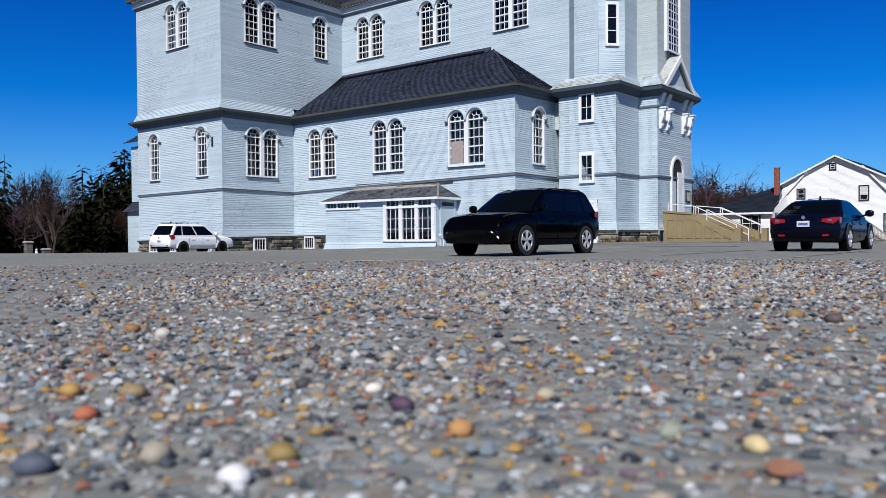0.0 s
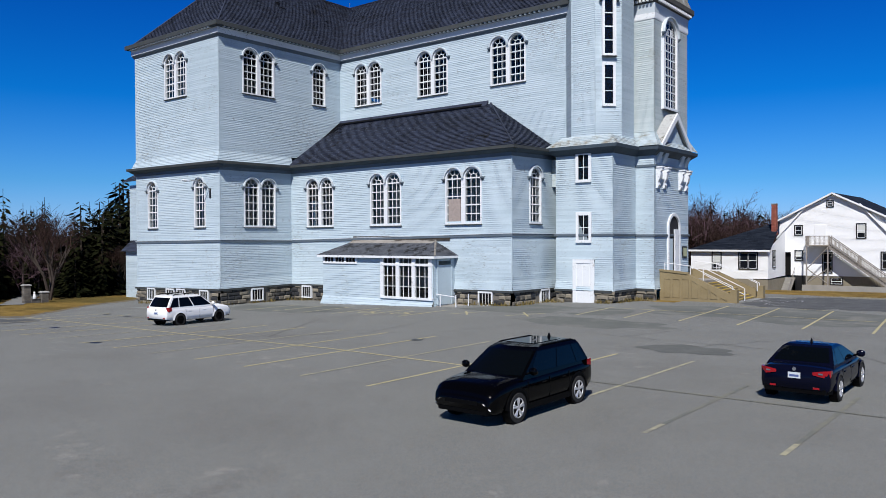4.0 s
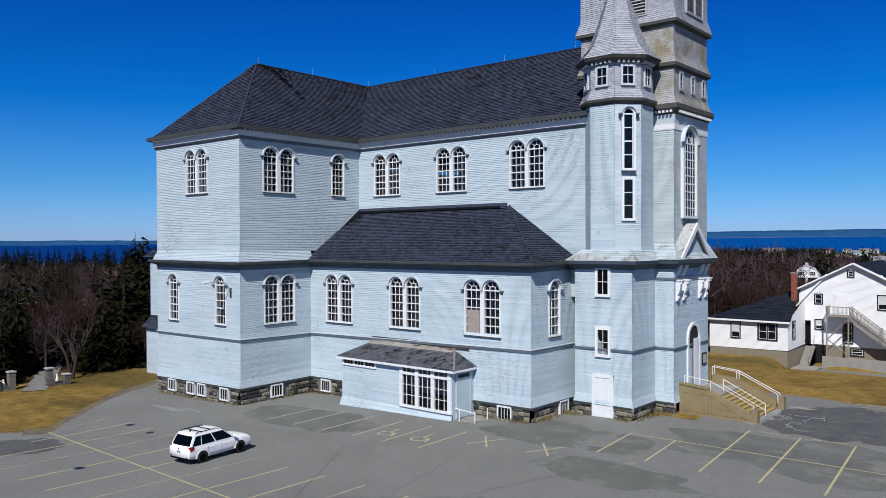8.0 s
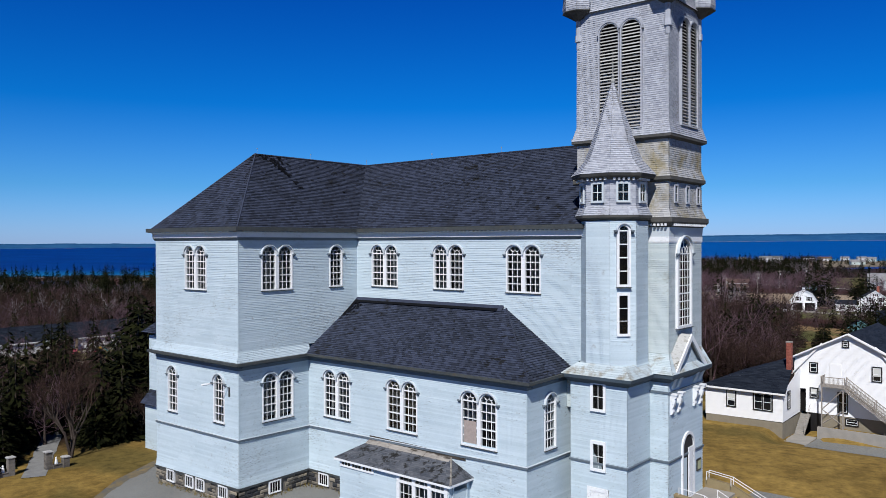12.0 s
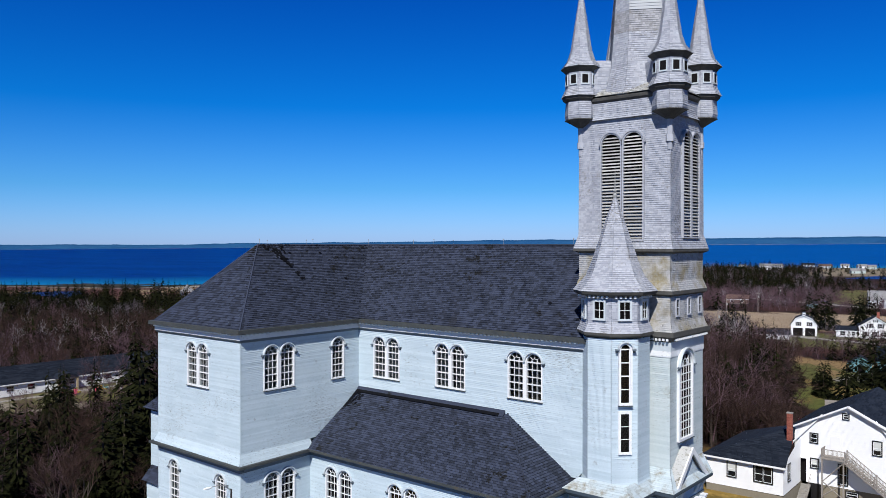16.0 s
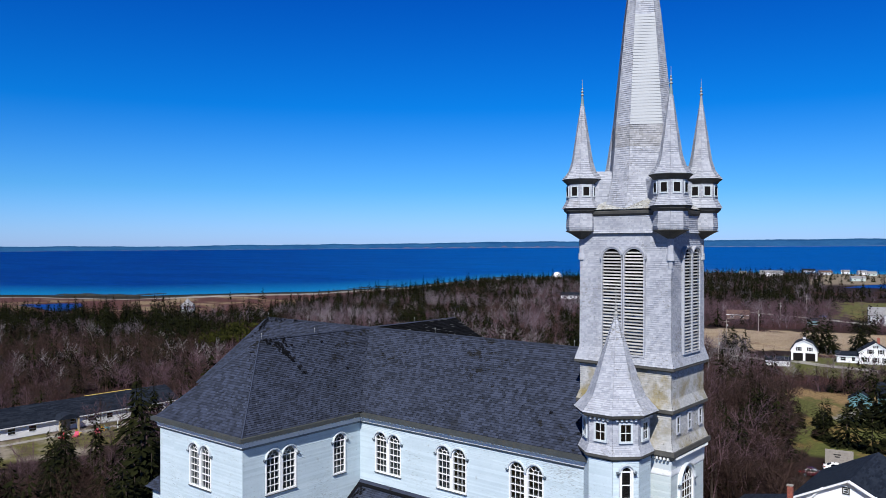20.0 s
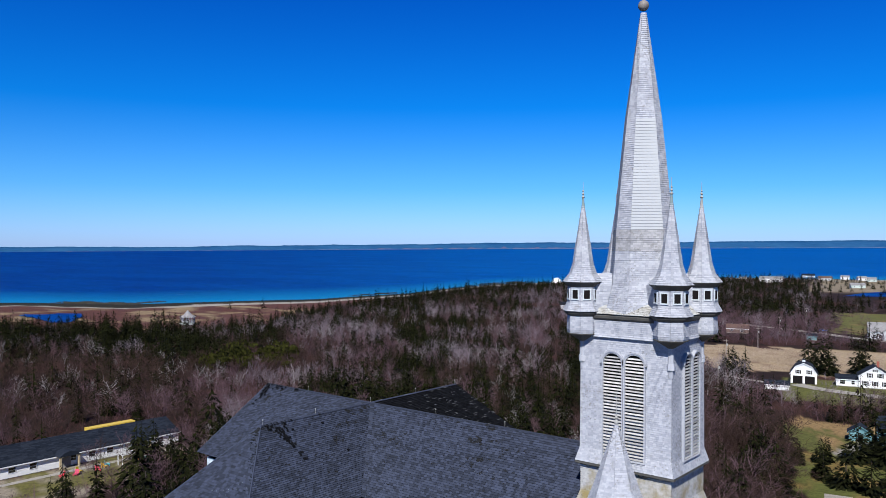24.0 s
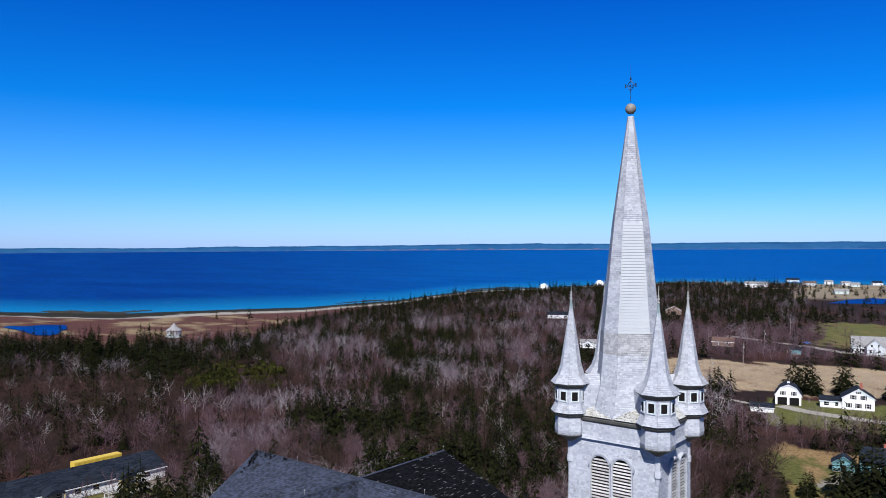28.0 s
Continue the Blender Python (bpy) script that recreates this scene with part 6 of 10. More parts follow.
for y in (SY0 + 0.2, 56.9, 59.7, SY1 - 0.2):
    r = Lump()
    cheek = y < SY0 + 1 or y > SY1 - 1
    top0, top1 = (1.0, gz) if not cheek else (1.55, gz + 0.55)
    if cheek:
        r.tube((PX + 0.3, y, 2.35), (SX0 - 0.2, y, 2.15), 0.026)
        r.tube((PX + 0.3, y, 1.7), (PX + 0.3, y, 2.35), 0.03)
    r.tube((SX0 - 0.2, y, top0 + (0.6 if cheek else 0.95)), (SX1 + 0.2, y, top1 + (0.6 if cheek else 0.9)), 0.026)
    r.tube((SX0 - 0.2, y, top0), (SX0 - 0.2, y, top0 + (0.6 if cheek else 0.95)), 0.03)
    r.tube((SX1 + 0.2, y, top1), (SX1 + 0.2, y, top1 + (0.6 if cheek else 0.9)), 0.03)
    if not cheek:
        r.tube((SX0 - 0.2, y, top0 + 0.5), (SX1 + 0.2, y, top1 + 0.45), 0.025)
    part("handrail", r, RAIL, steps, "white tubular handrail")

# ---- parish hall ----
hall = thing("parish_hall", "white clapboard hall with gambrel gable and outside wooden stair", "hall")
HY, GY = 95.0, 102.0
WOOD = noisy("weathered_grey_wood", (0.173, 0.157, 0.141), (0.283, 0.259, 0.235), 2, 0.85, 30, stretch=(1, 1, 0.3))
SLATE = noisy("blue_black_shingle", (0.0055, 0.0086, 0.0157), (0.0173, 0.0228, 0.0345), 0.8, 0.85, 14, 1.0, spec=0.12)


def framed(x, z0, z1, w, y, parent, turn=0, double=False, blind=False):
    f = Lump()
    fw = 0.13
    f.box(-w / 2 - fw, w / 2 + fw, -0.05, 0.04, z1 - z0, z1 - z0 + fw), f.box(-w / 2 - fw, w / 2 + fw, -0.07, 0.04, -fw, 0), f.box(-w / 2 - fw, -w / 2, -0.048, 0.04, 0, z1 - z0), f.box(w / 2, w / 2 + fw, -0.048, 0.04, 0, z1 - z0)
    if double:
        f.box(-0.07, 0.07, -0.046, 0.04, 0, z1 - z0)
    ob = part("window", f, BLACK_TRIM, parent)
    ob.matrix_basis = facing(x, y, z0, turn) @ pose(0, -0.035, 0)
    s = Lump()
    for c, hw in (((-w / 4, w / 4 - 0.05), (w / 4, w / 4 - 0.05)) if double else ((0, w / 2),)):
        h = z1 - z0
        s.box(c - hw, c + hw, -0.03, 0.03, h / 2 - 0.03, h / 2 + 0.03)
        s.box(c - hw, c - hw + 0.05, -0.028, 0.03, 0, h), s.box(c + hw - 0.05, c + hw, -0.028, 0.03, 0, h), s.box(c - hw + 0.05, c + hw - 0.05, -0.026, 0.03, h - 0.05, h), s.box(c - hw + 0.05, c + hw - 0.05, -0.026, 0.03, 0, 0.05)
    part("sash", s, WHITE, ob)
    part("pane", Lump().add([(-w / 2, 0.0, 0), (w / 2, 0.0, 0), (w / 2, 0.0, z1 - z0), (-w / 2, 0.0, z1 - z0)], [(0, 1, 2, 3)]), bpy.data.materials["dark_glass"], ob)
    if blind:
        part("blind", Lump().box(-w / 2 + 0.05, w / 2 - 0.05, -0.012, -0.006, (z1 - z0) * 0.35, z1 - z0 - 0.03), mat("pale_blind", (0.471, 0.487, 0.471), 0.7) if "pale_blind" not in bpy.data.materials else bpy.data.materials["pale_blind"], ob)
    return ob


lump = Lump()
lump.lap((-36.9, HY, -0.85), (-27.7, HY, -0.75), (-27.7, HY, 2.65), (-36.9, HY, 2.65), 0.13, 0.015, 4, (), rng)
lump.lap((-27.7, HY, -0.75), (-27.7, GY, -0.6), (-27.7, GY, 5.0), (-27.7, HY, 2.65), 0.13, 0.015, 4, (), rng)
lump.lap((-36.9, 110, -0.85), (-36.9, HY, -0.85), (-36.9, HY, 2.65), (-36.9, 110, 2.65), 0.13, 0.015, 4, (), rng)
part("wing_wall", lump, HALL, hall, kind="stuff")
lump = Lump()
lump.lap((-28.4, GY, -0.55), (-15.8, GY, -0.55), (-15.8, GY, 5.9), (-28.4, GY, 5.9), 0.13, 0.015, 4, [(0.75, 0.6, -0.6, 2.3, 0)], rng)
lump.lap((-28.9, GY, 5.9), (-15.6, GY, 5.9), (-22.3, GY, 9.2), (-22.3, GY, 9.2), 0.13, 0.015, 4, (), rng)
part("gable_wall", lump, HALL, hall, kind="stuff")
part("side_wall", Lump().lap((-15.8, GY, -0.55), (-15.8, 118, -0.55), (-15.8, 118, 5.9), (-15.8, GY, 5.9), 0.2, 0.015, 6, (), rng).lap((-28.4, 118, -0.55), (-28.4, GY, -0.55), (-28.4, GY, 5.9), (-28.4, 118, 5.9), 0.2, 0.015, 6, (), rng).lap((-15.8, 118, -0.55), (-28.4, 118, -0.55), (-28.4, 118, 5.9), (-15.8, 118, 5.9), 0.2, 0.015, 6, (), rng), HALL, hall, kind="stuff")
part("foundation", Lump().box(-36.85, -27.75, HY + 0.03, 110, -3.6, -0.85).box(-26.4, -15.85, GY + 0.05, 118, -3.6, -0.55), noisy("tan_foundation", (0.150, 0.132, 0.098), (0.230, 0.205, 0.155), 0.9, 0.9, 20.0), hall)
# black plate behind the doorway stands for the unlit hall
part("interior", Lump().box(-28.3, -27.0, GY + 0.5, GY + 0.55, -0.6, 2.4), DARK, hall)
r1 = Lump()
r1.lap((-37.4, HY - 0.45, 2.62), (-27.3, HY - 0.45, 2.62), (-28.2, 101.8, 6.0), (-28.6, 101.8, 6.0), 0.2, 0.016, 0.9, (), rng)
r1.lap((-37.4, 110.4, 2.62), (-37.4, HY - 0.45, 2.62), (-28.6, 101.8, 6.0), (-28.6, 104, 6.0), 0.2, 0.016, 0.9, (), rng)
part("wing_roof", r1, SLATE, hall, kind="stuff")
r2 = Lump()
r2.lap((-29.4, GY - 0.5, 5.75), (-29.4, 118.5, 5.75), (-22.3, 118.5, 9.4), (-22.3, GY - 0.5, 9.4), 0.2, 0.016, 0.9, (), rng)
r2.lap((-15.2, 118.5, 5.75), (-15.2, GY - 0.5, 5.75), (-22.3, GY - 0.5, 9.4), (-22.3, 118.5, 9.4), 0.2, 0.016, 0.9, (), rng)
r2v = Lump().add([(-29.4, GY - 0.5, 5.75), (-22.3, GY - 0.5, 9.4), (-22.3, 118.5, 9.4), (-29.4, 118.5, 5.75), (-15.2, GY - 0.5, 5.75), (-15.2, 118.5, 5.75)], [(0, 1, 2, 3), (1, 4, 5, 2)])
part("roof_deck", r2v, SLATE, hall)
o2 = Lump()
for p in r2.v:
    o2.v.append((p[0], p[1], p[2] + 0.03))
o2.f = [f[::-1] for f in r2.f[:0]] + r2.f
part("gable_roof", o2, SLATE, hall, kind="stuff")
tri = Lump()
for (xa, za), (xb, zb) in (((-29.45, 5.68), (-22.3, 9.35)), ((-22.3, 9.35), (-15.15, 5.68)), ((-28.7, 4.0), (-25.2, 8.0)), ((-19.4, 8.0), (-15.9, 4.0))):
    d = Vector((xb - xa, 0, zb - za)).normalized()
    nn = Vector((-d.z, 0, d.x)) * 0.085
    A, B = Vector((xa, 0, za)), Vector((xb, 0, zb))
    tri.extrude([(A.x - nn.x, A.z - nn.z), (B.x - nn.x, B.z - nn.z), (B.x + nn.x, B.z + nn.z), (A.x + nn.x, A.z + nn.z)], GY - 0.55 if za > 5 and zb > 5 and abs(xa) > 0 and (za == 5.68 or zb == 5.68) else GY - 0.3, GY - 0.02)
part("bargeboard", tri, HALL, hall)
part("eave_trim", Lump().box(-37.4, -27.3, HY - 0.5, HY - 0.45, 2.45, 2.66), HALL, hall)
part("corner_board", Lump().box(-27.85, -27.68, HY - 0.03, HY + 0.1, -0.75, 2.6), HALL, hall)
framed(-33.7, 0.45, 2.3, 0.95, HY, hall, blind=True)
framed(-29.97, 0.45, 2.3, 2.05, HY, hall, double=True)
framed(-27.7, 0.6, 2.5, 0.9, 97.2, hall, turn=90)
framed(-26.15, 4.45, 5.5, 0.75, GY, hall)
framed(-26.1, 1.35, 2.4, 0.75, GY, hall, blind=True)
framed(-22.6, 7.8, 8.4, 0.55, GY, hall)
framed(-19.25, 4.05, 5.6, 0.85, GY, hall, blind=True)
framed(-16.7, 0.4, 2.3, 0.8, GY, hall)
framed(-22.9, -0.1, 2.2, 0.9, GY, hall)
framed(-21.9, -1.5, -0.85, 1.2, GY + 0.05, hall)
part("upper_door", Lump().box(-24.35, -23.05, GY - 0.05, GY, 3.35, 5.65).box(-24.25, -23.15, GY - 0.07, GY - 0.05, 3.5, 5.5), HALL, hall)
part("cellar_door", Lump().box(-26.75, -25.2, GY - 0.02, GY + 0.05, -3.0, -0.6), BLACK_TRIM, hall)
# brick chimney, laid in courses
BRICK = noisy("red_brick", (0.173, 0.0471, 0.0353), (0.314, 0.102, 0.071), 3, 0.9, 30, island=0.8)
ch = Lump()
for k in range(44):
    z = 4.4 + k * 0.085
    for a in range(4):
        for b in range(2):
            u = -0.29 + b * 0.29 + (0.08 if k % 2 else 0)
            p, q = u + 0.01, min(u + 0.28, 0.29)
            c = {0: (p, q, -0.30, -0.20), 1: (p, q, 0.20, 0.30), 2: (-0.30, -0.20, p, q), 3: (0.20, 0.30, p, q)}[a]
            ch.box(-28.3 + c[0], -28.3 + c[1], 99.6 + c[2], 99.6 + c[3], z, z + 0.072)
ch.box(-28.57, -28.03, 99.33, 99.87, 4.4, 8.1)
part("chimney", ch, BRICK, hall, "red brick chimney", kind="stuff")
part("chimney_cap", Lump().box(-28.64, -27.96, 99.26, 99.94, 8.12, 8.24), GREY_CONC, hall)
# outside stair and landing
stair = thing("wooden_stair", "grey weathered wooden stair and landing against the white gable", "stair")
part("landing", Lump().box(-24.9, -22.3, GY - 1.9, GY - 0.03, 3.05, 3.2), WOOD, stair)
for x in (-24.8, -22.45):
    part("post", Lump().box(x - 0.07, x + 0.07, GY - 1.85, GY - 1.7, -3.0, 3.05), WOOD, stair)
part("brace", Lump().tube((-24.8, GY - 1.78, 0.3), (-22.45, GY - 1.78, 2.9), 0.06, n=4).tube((-24.8, GY - 1.78, -1.4), (-22.45, GY - 1.78, 0.4), 0.06, n=4).tube((-22.45, GY - 1.78, -1.4), (-24.8, GY - 1.78, 0.4), 0.06, n=4), WOOD, stair)
NT = 22
sx0, sx1, sz0, sz1 = -22.3, -16.0, 3.1, -1.6
for y in (GY - 1.85, GY - 0.75):
    part("stringer", Lump().extrude([(sx0, sz0 - 0.3), (sx1, sz1 - 0.3), (sx1, sz1), (sx0, sz0)], y, y + 0.06), WOOD, stair)
for k in range(NT):
    x, z = sx0 + (sx1 - sx0) * (k + 0.5) / NT, sz0 + (sz1 - sz0) * (k + 0.5) / NT
    part("tread", Lump().box(x - 0.16, x + 0.16, GY - 1.9, GY - 0.65, z, z + 0.04), WOOD, stair)
for y in (GY - 1.85, GY - 0.72):
    rl = Lump()
    rl.tube((sx0, y, sz0 + 1.1), (sx1, y, sz1 + 1.0), 0.05, n=4)
    rl.tube((sx0, y, sz0 + 0.25), (sx1, y, sz1 + 0.2), 0.03, n=4)
    for k in range(45):
        x, z = sx0 + (sx1 - sx0) * k / 44, sz0 + (sz1 - sz0) * k / 44
        rl.box(x - 0.018, x + 0.018, y - 0.018, y + 0.018, z + 0.2, z + 1.05)
    for f in (0, 0.5, 1):
        x, z = sx0 + (sx1 - sx0) * f, sz0 + (sz1 - sz0) * f
        rl.box(x - 0.06, x + 0.06, y - 0.06, y + 0.06, z - 0.2 if f < 1 else -3.0, z + 1.2)
    part("railing", rl, WOOD, stair, "grey wooden baluster railing")
lr = Lump()
lr.box(-24.9, -22.3, GY - 1.9, GY - 1.82, 4.2, 4.28), lr.box(-24.9, -24.82, GY - 1.82, GY - 0.1, 4.2, 4.28)
for k in range(19):
    lr.box(-24.9 + k * 0.14, -24.865 + k * 0.14, GY - 1.88, GY - 1.85, 3.2, 4.2)
for k in range(12):
    lr.box(-24.88, -24.85, GY - 1.8 + k * 0.14, GY - 1.77 + k * 0.14, 3.2, 4.2)
part("railing", lr, WOOD, stair)
# concrete entry stair beside the wing, retaining wall and apron
cs = thing("concrete_stair", "narrow grey concrete stair to the hall side door", "stair")
for k in range(10):
    part("step", Lump().box(-27.6, -26.5, GY - 2.9 + k * 0.28, GY - 0.02, -3.0, -2.75 + k * 0.215), GREY_CONC, cs)
part("handrail", Lump().tube((-26.5, GY - 2.8, -1.7), (-26.5, GY - 0.2, 0.5), 0.03).tube((-26.5, GY - 2.8, -2.7), (-26.5, GY - 2.8, -1.7), 0.03).tube((-26.5, GY - 2.8, -2.2), (-26.5, GY - 0.2, 0.0), 0.02), WOOD, cs)
wall = part("retaining_wall", Lump().box(-24.9, -6, 98.6, 98.95, -3.6, -1.5), GREY_CONC)
tagged(wall, "low grey concrete retaining wall beside the hall", "wall", kind="structure")
tagged(part("pavement", Lump().add([(-27.6, 94.6, ground_z(-27, 94.6) + 0.05), (-24.9, 94.0, ground_z(-25, 94) + 0.05), (-24.9, 99, -2.83), (-27.6, 99, -2.83)], [(0, 1, 2, 3)]), GREY_CONC), "pale concrete apron by the hall door", "pavement", kind="structure")
lump = Lump()
for i in range(14):
    x0, x1 = -24.9 + i * 2, -22.9 + i * 2
    for y0, y1 in ((92.8, 95.8), (95.8, 98.6)):
        lump.add([(x, y, ground_z(x, y) + 0.06) for x, y in ((x0, y0), (x1, y0), (x1, y1), (x0, y1))], [(0, 1, 2, 3)])
tagged(part("road", lump, ASPHALT), "grey asphalt drive in front of the hall", "road", kind="structure")


# ---- vehicles: length along y, front at +y ----
TYRE = noisy("tyre_rubber", (0.0094, 0.0094, 0.0094), (0.0173, 0.0173, 0.0173), 8, 0.85, 40)
ALLOY = mat("silver_alloy", (0.432, 0.440, 0.455), 0.25, 0.9)
CARGLASS = mat("dark_car_glass", (0.0016, 0.0024, 0.0031), 0.03, 0.0, 0.16)
REDLENS = mat("red_tail_light", (0.235, 0.0047, 0.0094), 0.12, 0.0, 0.4)
LAMP = mat("clear_headlight", (0.173, 0.212, 0.267), 0.10, 0.6)
PLASTIC = mat("black_plastic", (0.0020, 0.0020, 0.0022), 0.5, 0.0, 0.06)
PLATE = mat("plate_white", (0.471, 0.510, 0.549), 0.5)


def paint(name, c, rough=0.12):
    m = mat(name, c, rough)
    p = m.node_tree.nodes["Principled BSDF"]
    p.inputs["Coat Weight"].default_value, p.inputs["Coat Roughness"].default_value = (0.25 if c[0] > 0.1 else 0.0), 0.05
    p.inputs["Specular IOR Level"].default_value = 0.3 if c[0] > 0.1 else 0.11
    return m


def finer(stations, n):
    """More cross-sections between the given ones, along a smooth curve."""
    out = []
    for i in range(len(stations) - 1):
        p0, p1, p2, p3 = (stations[max(0, min(len(stations) - 1, i + k))] for k in (-1, 0, 1, 2))
        for j in range(n):
            t = j / n
            row = [p1[0] + (p2[0] - p1[0]) * t]
            for a, b, c, d in list(zip(p0, p1, p2, p3))[1:]:
                m1, m2 = (c - a) / 2, (d - b) / 2
                m1 = 0 if (b - a) * (c - b) <= 0 else m1 * 0.8
                m2 = 0 if (c - b) * (d - c) <= 0 else m2 * 0.8
                row.append((2 * t ** 3 - 3 * t * t + 1) * b + (t ** 3 - 2 * t * t + t) * m1 + (-2 * t ** 3 + 3 * t * t) * c + (t ** 3 - t * t) * m2)
            out.append(tuple(row))
    out.append(stations[-1])
    return out


def hull_ring(st):
    """Cross-section of the lower body: sill, flank, shoulder, bonnet or deck."""
    y, w, zb, zs, zc = st
    half = [(w * 0.86, zb), (w * 0.97, zb + 0.06), (w, zb + 0.4 * (zs - zb)), (w * 0.995, zb + 0.7 * (zs - zb)), (w * 0.975, zs - 0.06), (w * 0.93, zs - 0.005), (w * 0.78, zs + 0.6 * (zc - zs)), (w * 0.4, zc - 0.004)]
    return [(x, y, z) for x, z in half] + [(0, y, zc)] + [(-x, y, z) for x, z in half[::-1]] + [(0, y, zb)]


class Cabin:
    """The glazed upper body, as outlines at rising heights: z, rear y, front y, half width."""
    def __init__(self, rows, bow=0.22):
        self.rows, self.bow = rows, bow

    def at(self, z):
        return [piecewise(z, [(r[0], r[k]) for r in self.rows]) for k in (1, 2, 3)]

    def side(self, u, z, sgn, lift=0.0):
        yr, yf, w = self.at(z)
        return (sgn * (w + lift), yr + self.bow * 0.35 + (yf - self.bow - yr - self.bow * 0.35) * u, z + lift * 0.3)

    def front(self, e, z, lift=0.0):
        yr, yf, w = self.at(z)
        return (e * w, yf - self.bow * e * e + lift, z + lift * 0.6)

    def rear(self, e, z, lift=0.0):
        yr, yf, w = self.at(z)
        return (e * w, yr + self.bow * 0.35 * e * e - lift, z + lift * 0.4)

    def ring(self, z):
        es = [1 - k / 4 for k in range(9)]
        return [self.side(u, z, 1) for u in (0.0, 0.33, 0.66)] + [self.front(e, z) for e in es] + [self.side(u, z, -1) for u in (0.66, 0.33, 0.0)] + [self.rear(-e, z) for e in es[1:-1]]


def grid_patch(fn, us, vs):
    g = Lump()
    g.add([fn(u, v) for v in vs for u in us], [(j * len(us) + i, j * len(us) + i + 1, (j + 1) * len(us) + i + 1, (j + 1) * len(us) + i) for j in range(len(vs) - 1) for i in range(len(us) - 1)])
    return g


def steps_of(a, b, n):
    return [a + (b - a) * k / n for k in range(n + 1)]


def car(name, label, hull, cabin, body_mat, axles, wheel_r, panes, glass_z, m, rims=5, rails=False, head=None, tail=None, rim_mat=None, sunroof=False, cladding=True, plate_z=0.8, deck=False):
    top = thing(name, label, "car", m)
    W = max(h[1] for h in hull)
    y0, y1 = hull[0][0], hull[-1][0]
    body_ = part("body", Lump().loft([hull_ring(h) for h in finer(hull, 4)][::-1]), body_mat, top, smooth=True)
    zs = [r[0] for r in cabin.rows]
    part("cabin", Lump().loft([cabin.ring(z) for z in zs]), body_mat, top)
    g0, g1 = glass_z
    for sgn in (1, -1):
        for k, (a0, b0, a1, b1) in enumerate(panes):
            q = [cabin.side(a0, g0, sgn, 0.008), cabin.side(b0, g0, sgn, 0.008), cabin.side(b1, g1, sgn, 0.008), cabin.side(a1, g1, sgn, 0.008)]
            part("side_window", Lump().add(q if sgn > 0 else q[::-1], [(0, 1, 2, 3)]), CARGLASS, top)
    part("windscreen", grid_patch(lambda e, z: cabin.front(e, z, 0.010), steps_of(0.93, -0.93, 8), steps_of(g0 - 0.03, g1 + 0.02, 3)), CARGLASS, top)
    part("rear_window", grid_patch(lambda e, z: cabin.rear(e, z, 0.010), steps_of(-0.88, 0.88, 8), steps_of(g0 + (0.06 if deck else 0.02), g1 + 0.02, 3)), CARGLASS, top)
    if sunroof:
        zt = zs[-1]
        yr, yf, w = cabin.at(zt)
        part("sunroof", Lump().box(-w * 0.8, w * 0.8, yr + 0.25, yf - 0.1, zt, zt + 0.012), CARGLASS, top)
    part("roof_aerial", Lump().loft([octo(0, cabin.at(zs[-1])[0] + 0.12, r, r * 2.2, zs[-1] + z) for r, z in ((0.035, -0.02), (0.025, 0.07), (0.008, 0.12))]), PLASTIC, top)
    ymid = (axles[0] + axles[1]) / 2
    low, belt = hull[4][2], hull[4][3]
    for sgn in (1, -1):
        for dy in (-1.02, -0.02, 1.0):
            part("door_gap", Lump().box(sgn * W * 0.994 - 0.006, sgn * W * 0.994 + 0.006, ymid + dy - 0.006, ymid + dy + 0.006, low + 0.14, belt - 0.08), PLASTIC, top)
        for dy in (-0.28, 0.72):
            part("door_handle", Lump().box(sgn * W * 0.99 - 0.022, sgn * W * 0.99 + 0.022, ymid - 0.1 - dy, ymid + 0.1 - dy, belt - 0.2, belt - 0.165), body_mat, top)
        if cladding:
            x0, x1 = sorted((sgn * (W - 0.08), sgn * (W + 0.006)))
            part("sill_trim", Lump().box(x0, x1, axles[0] + wheel_r, axles[1] - wheel_r, low - 0.02, low + 0.13), PLASTIC, top)
        yb = cabin.front(1, g0)[1]
        part("mirror", Lump().loft([octo(sgn * (W + 0.09), yb - 0.12, r, r * 0.62, z) for r, z in ((0.05, g0 - 0.02), (0.115, g0 + 0.03), (0.11, g0 + 0.13), (0.05, g0 + 0.17))]), body_mat, top, smooth=True)
        part("mirror_arm", Lump().tube((sgn * (W - 0.12), yb - 0.1, g0), (sgn * (W + 0.04), yb - 0.12, g0 + 0.04), 0.03, n=6), PLASTIC, top)
    n = 24
    for ya in axles:
        for sgn in (1, -1):
            spin = lambda x, r: [(sgn * x, ya + r * math.cos(2 * math.pi * k / n), wheel_r + r * math.sin(2 * math.pi * k / n)) for k in range(n)]
            # black disc on the solid body stands in for the shaded wheel hollow
            part("wheel_well", Lump().loft([spin(W - 0.2, wheel_r + 0.045), spin(W + 0.004, wheel_r + 0.045)]), PLASTIC, top)
            tyre = part("wheel", Lump().loft([spin(x, r) for x, r in ((W - 0.20, wheel_r * 0.62), (W - 0.20, wheel_r * 0.95), (W - 0.16, wheel_r), (W - 0.01, wheel_r), (W + 0.022, wheel_r * 0.94), (W + 0.024, wheel_r * 0.70), (W + 0.006, wheel_r * 0.67))], cap=False), TYRE, top)
            rim = Lump()
            rim.loft([spin(x, r) for x, r in ((W + 0.004, wheel_r * 0.68), (W + 0.022, wheel_r * 0.66), (W + 0.022, wheel_r * 0.61), (W - 0.05, wheel_r * 0.56))], cap=False)
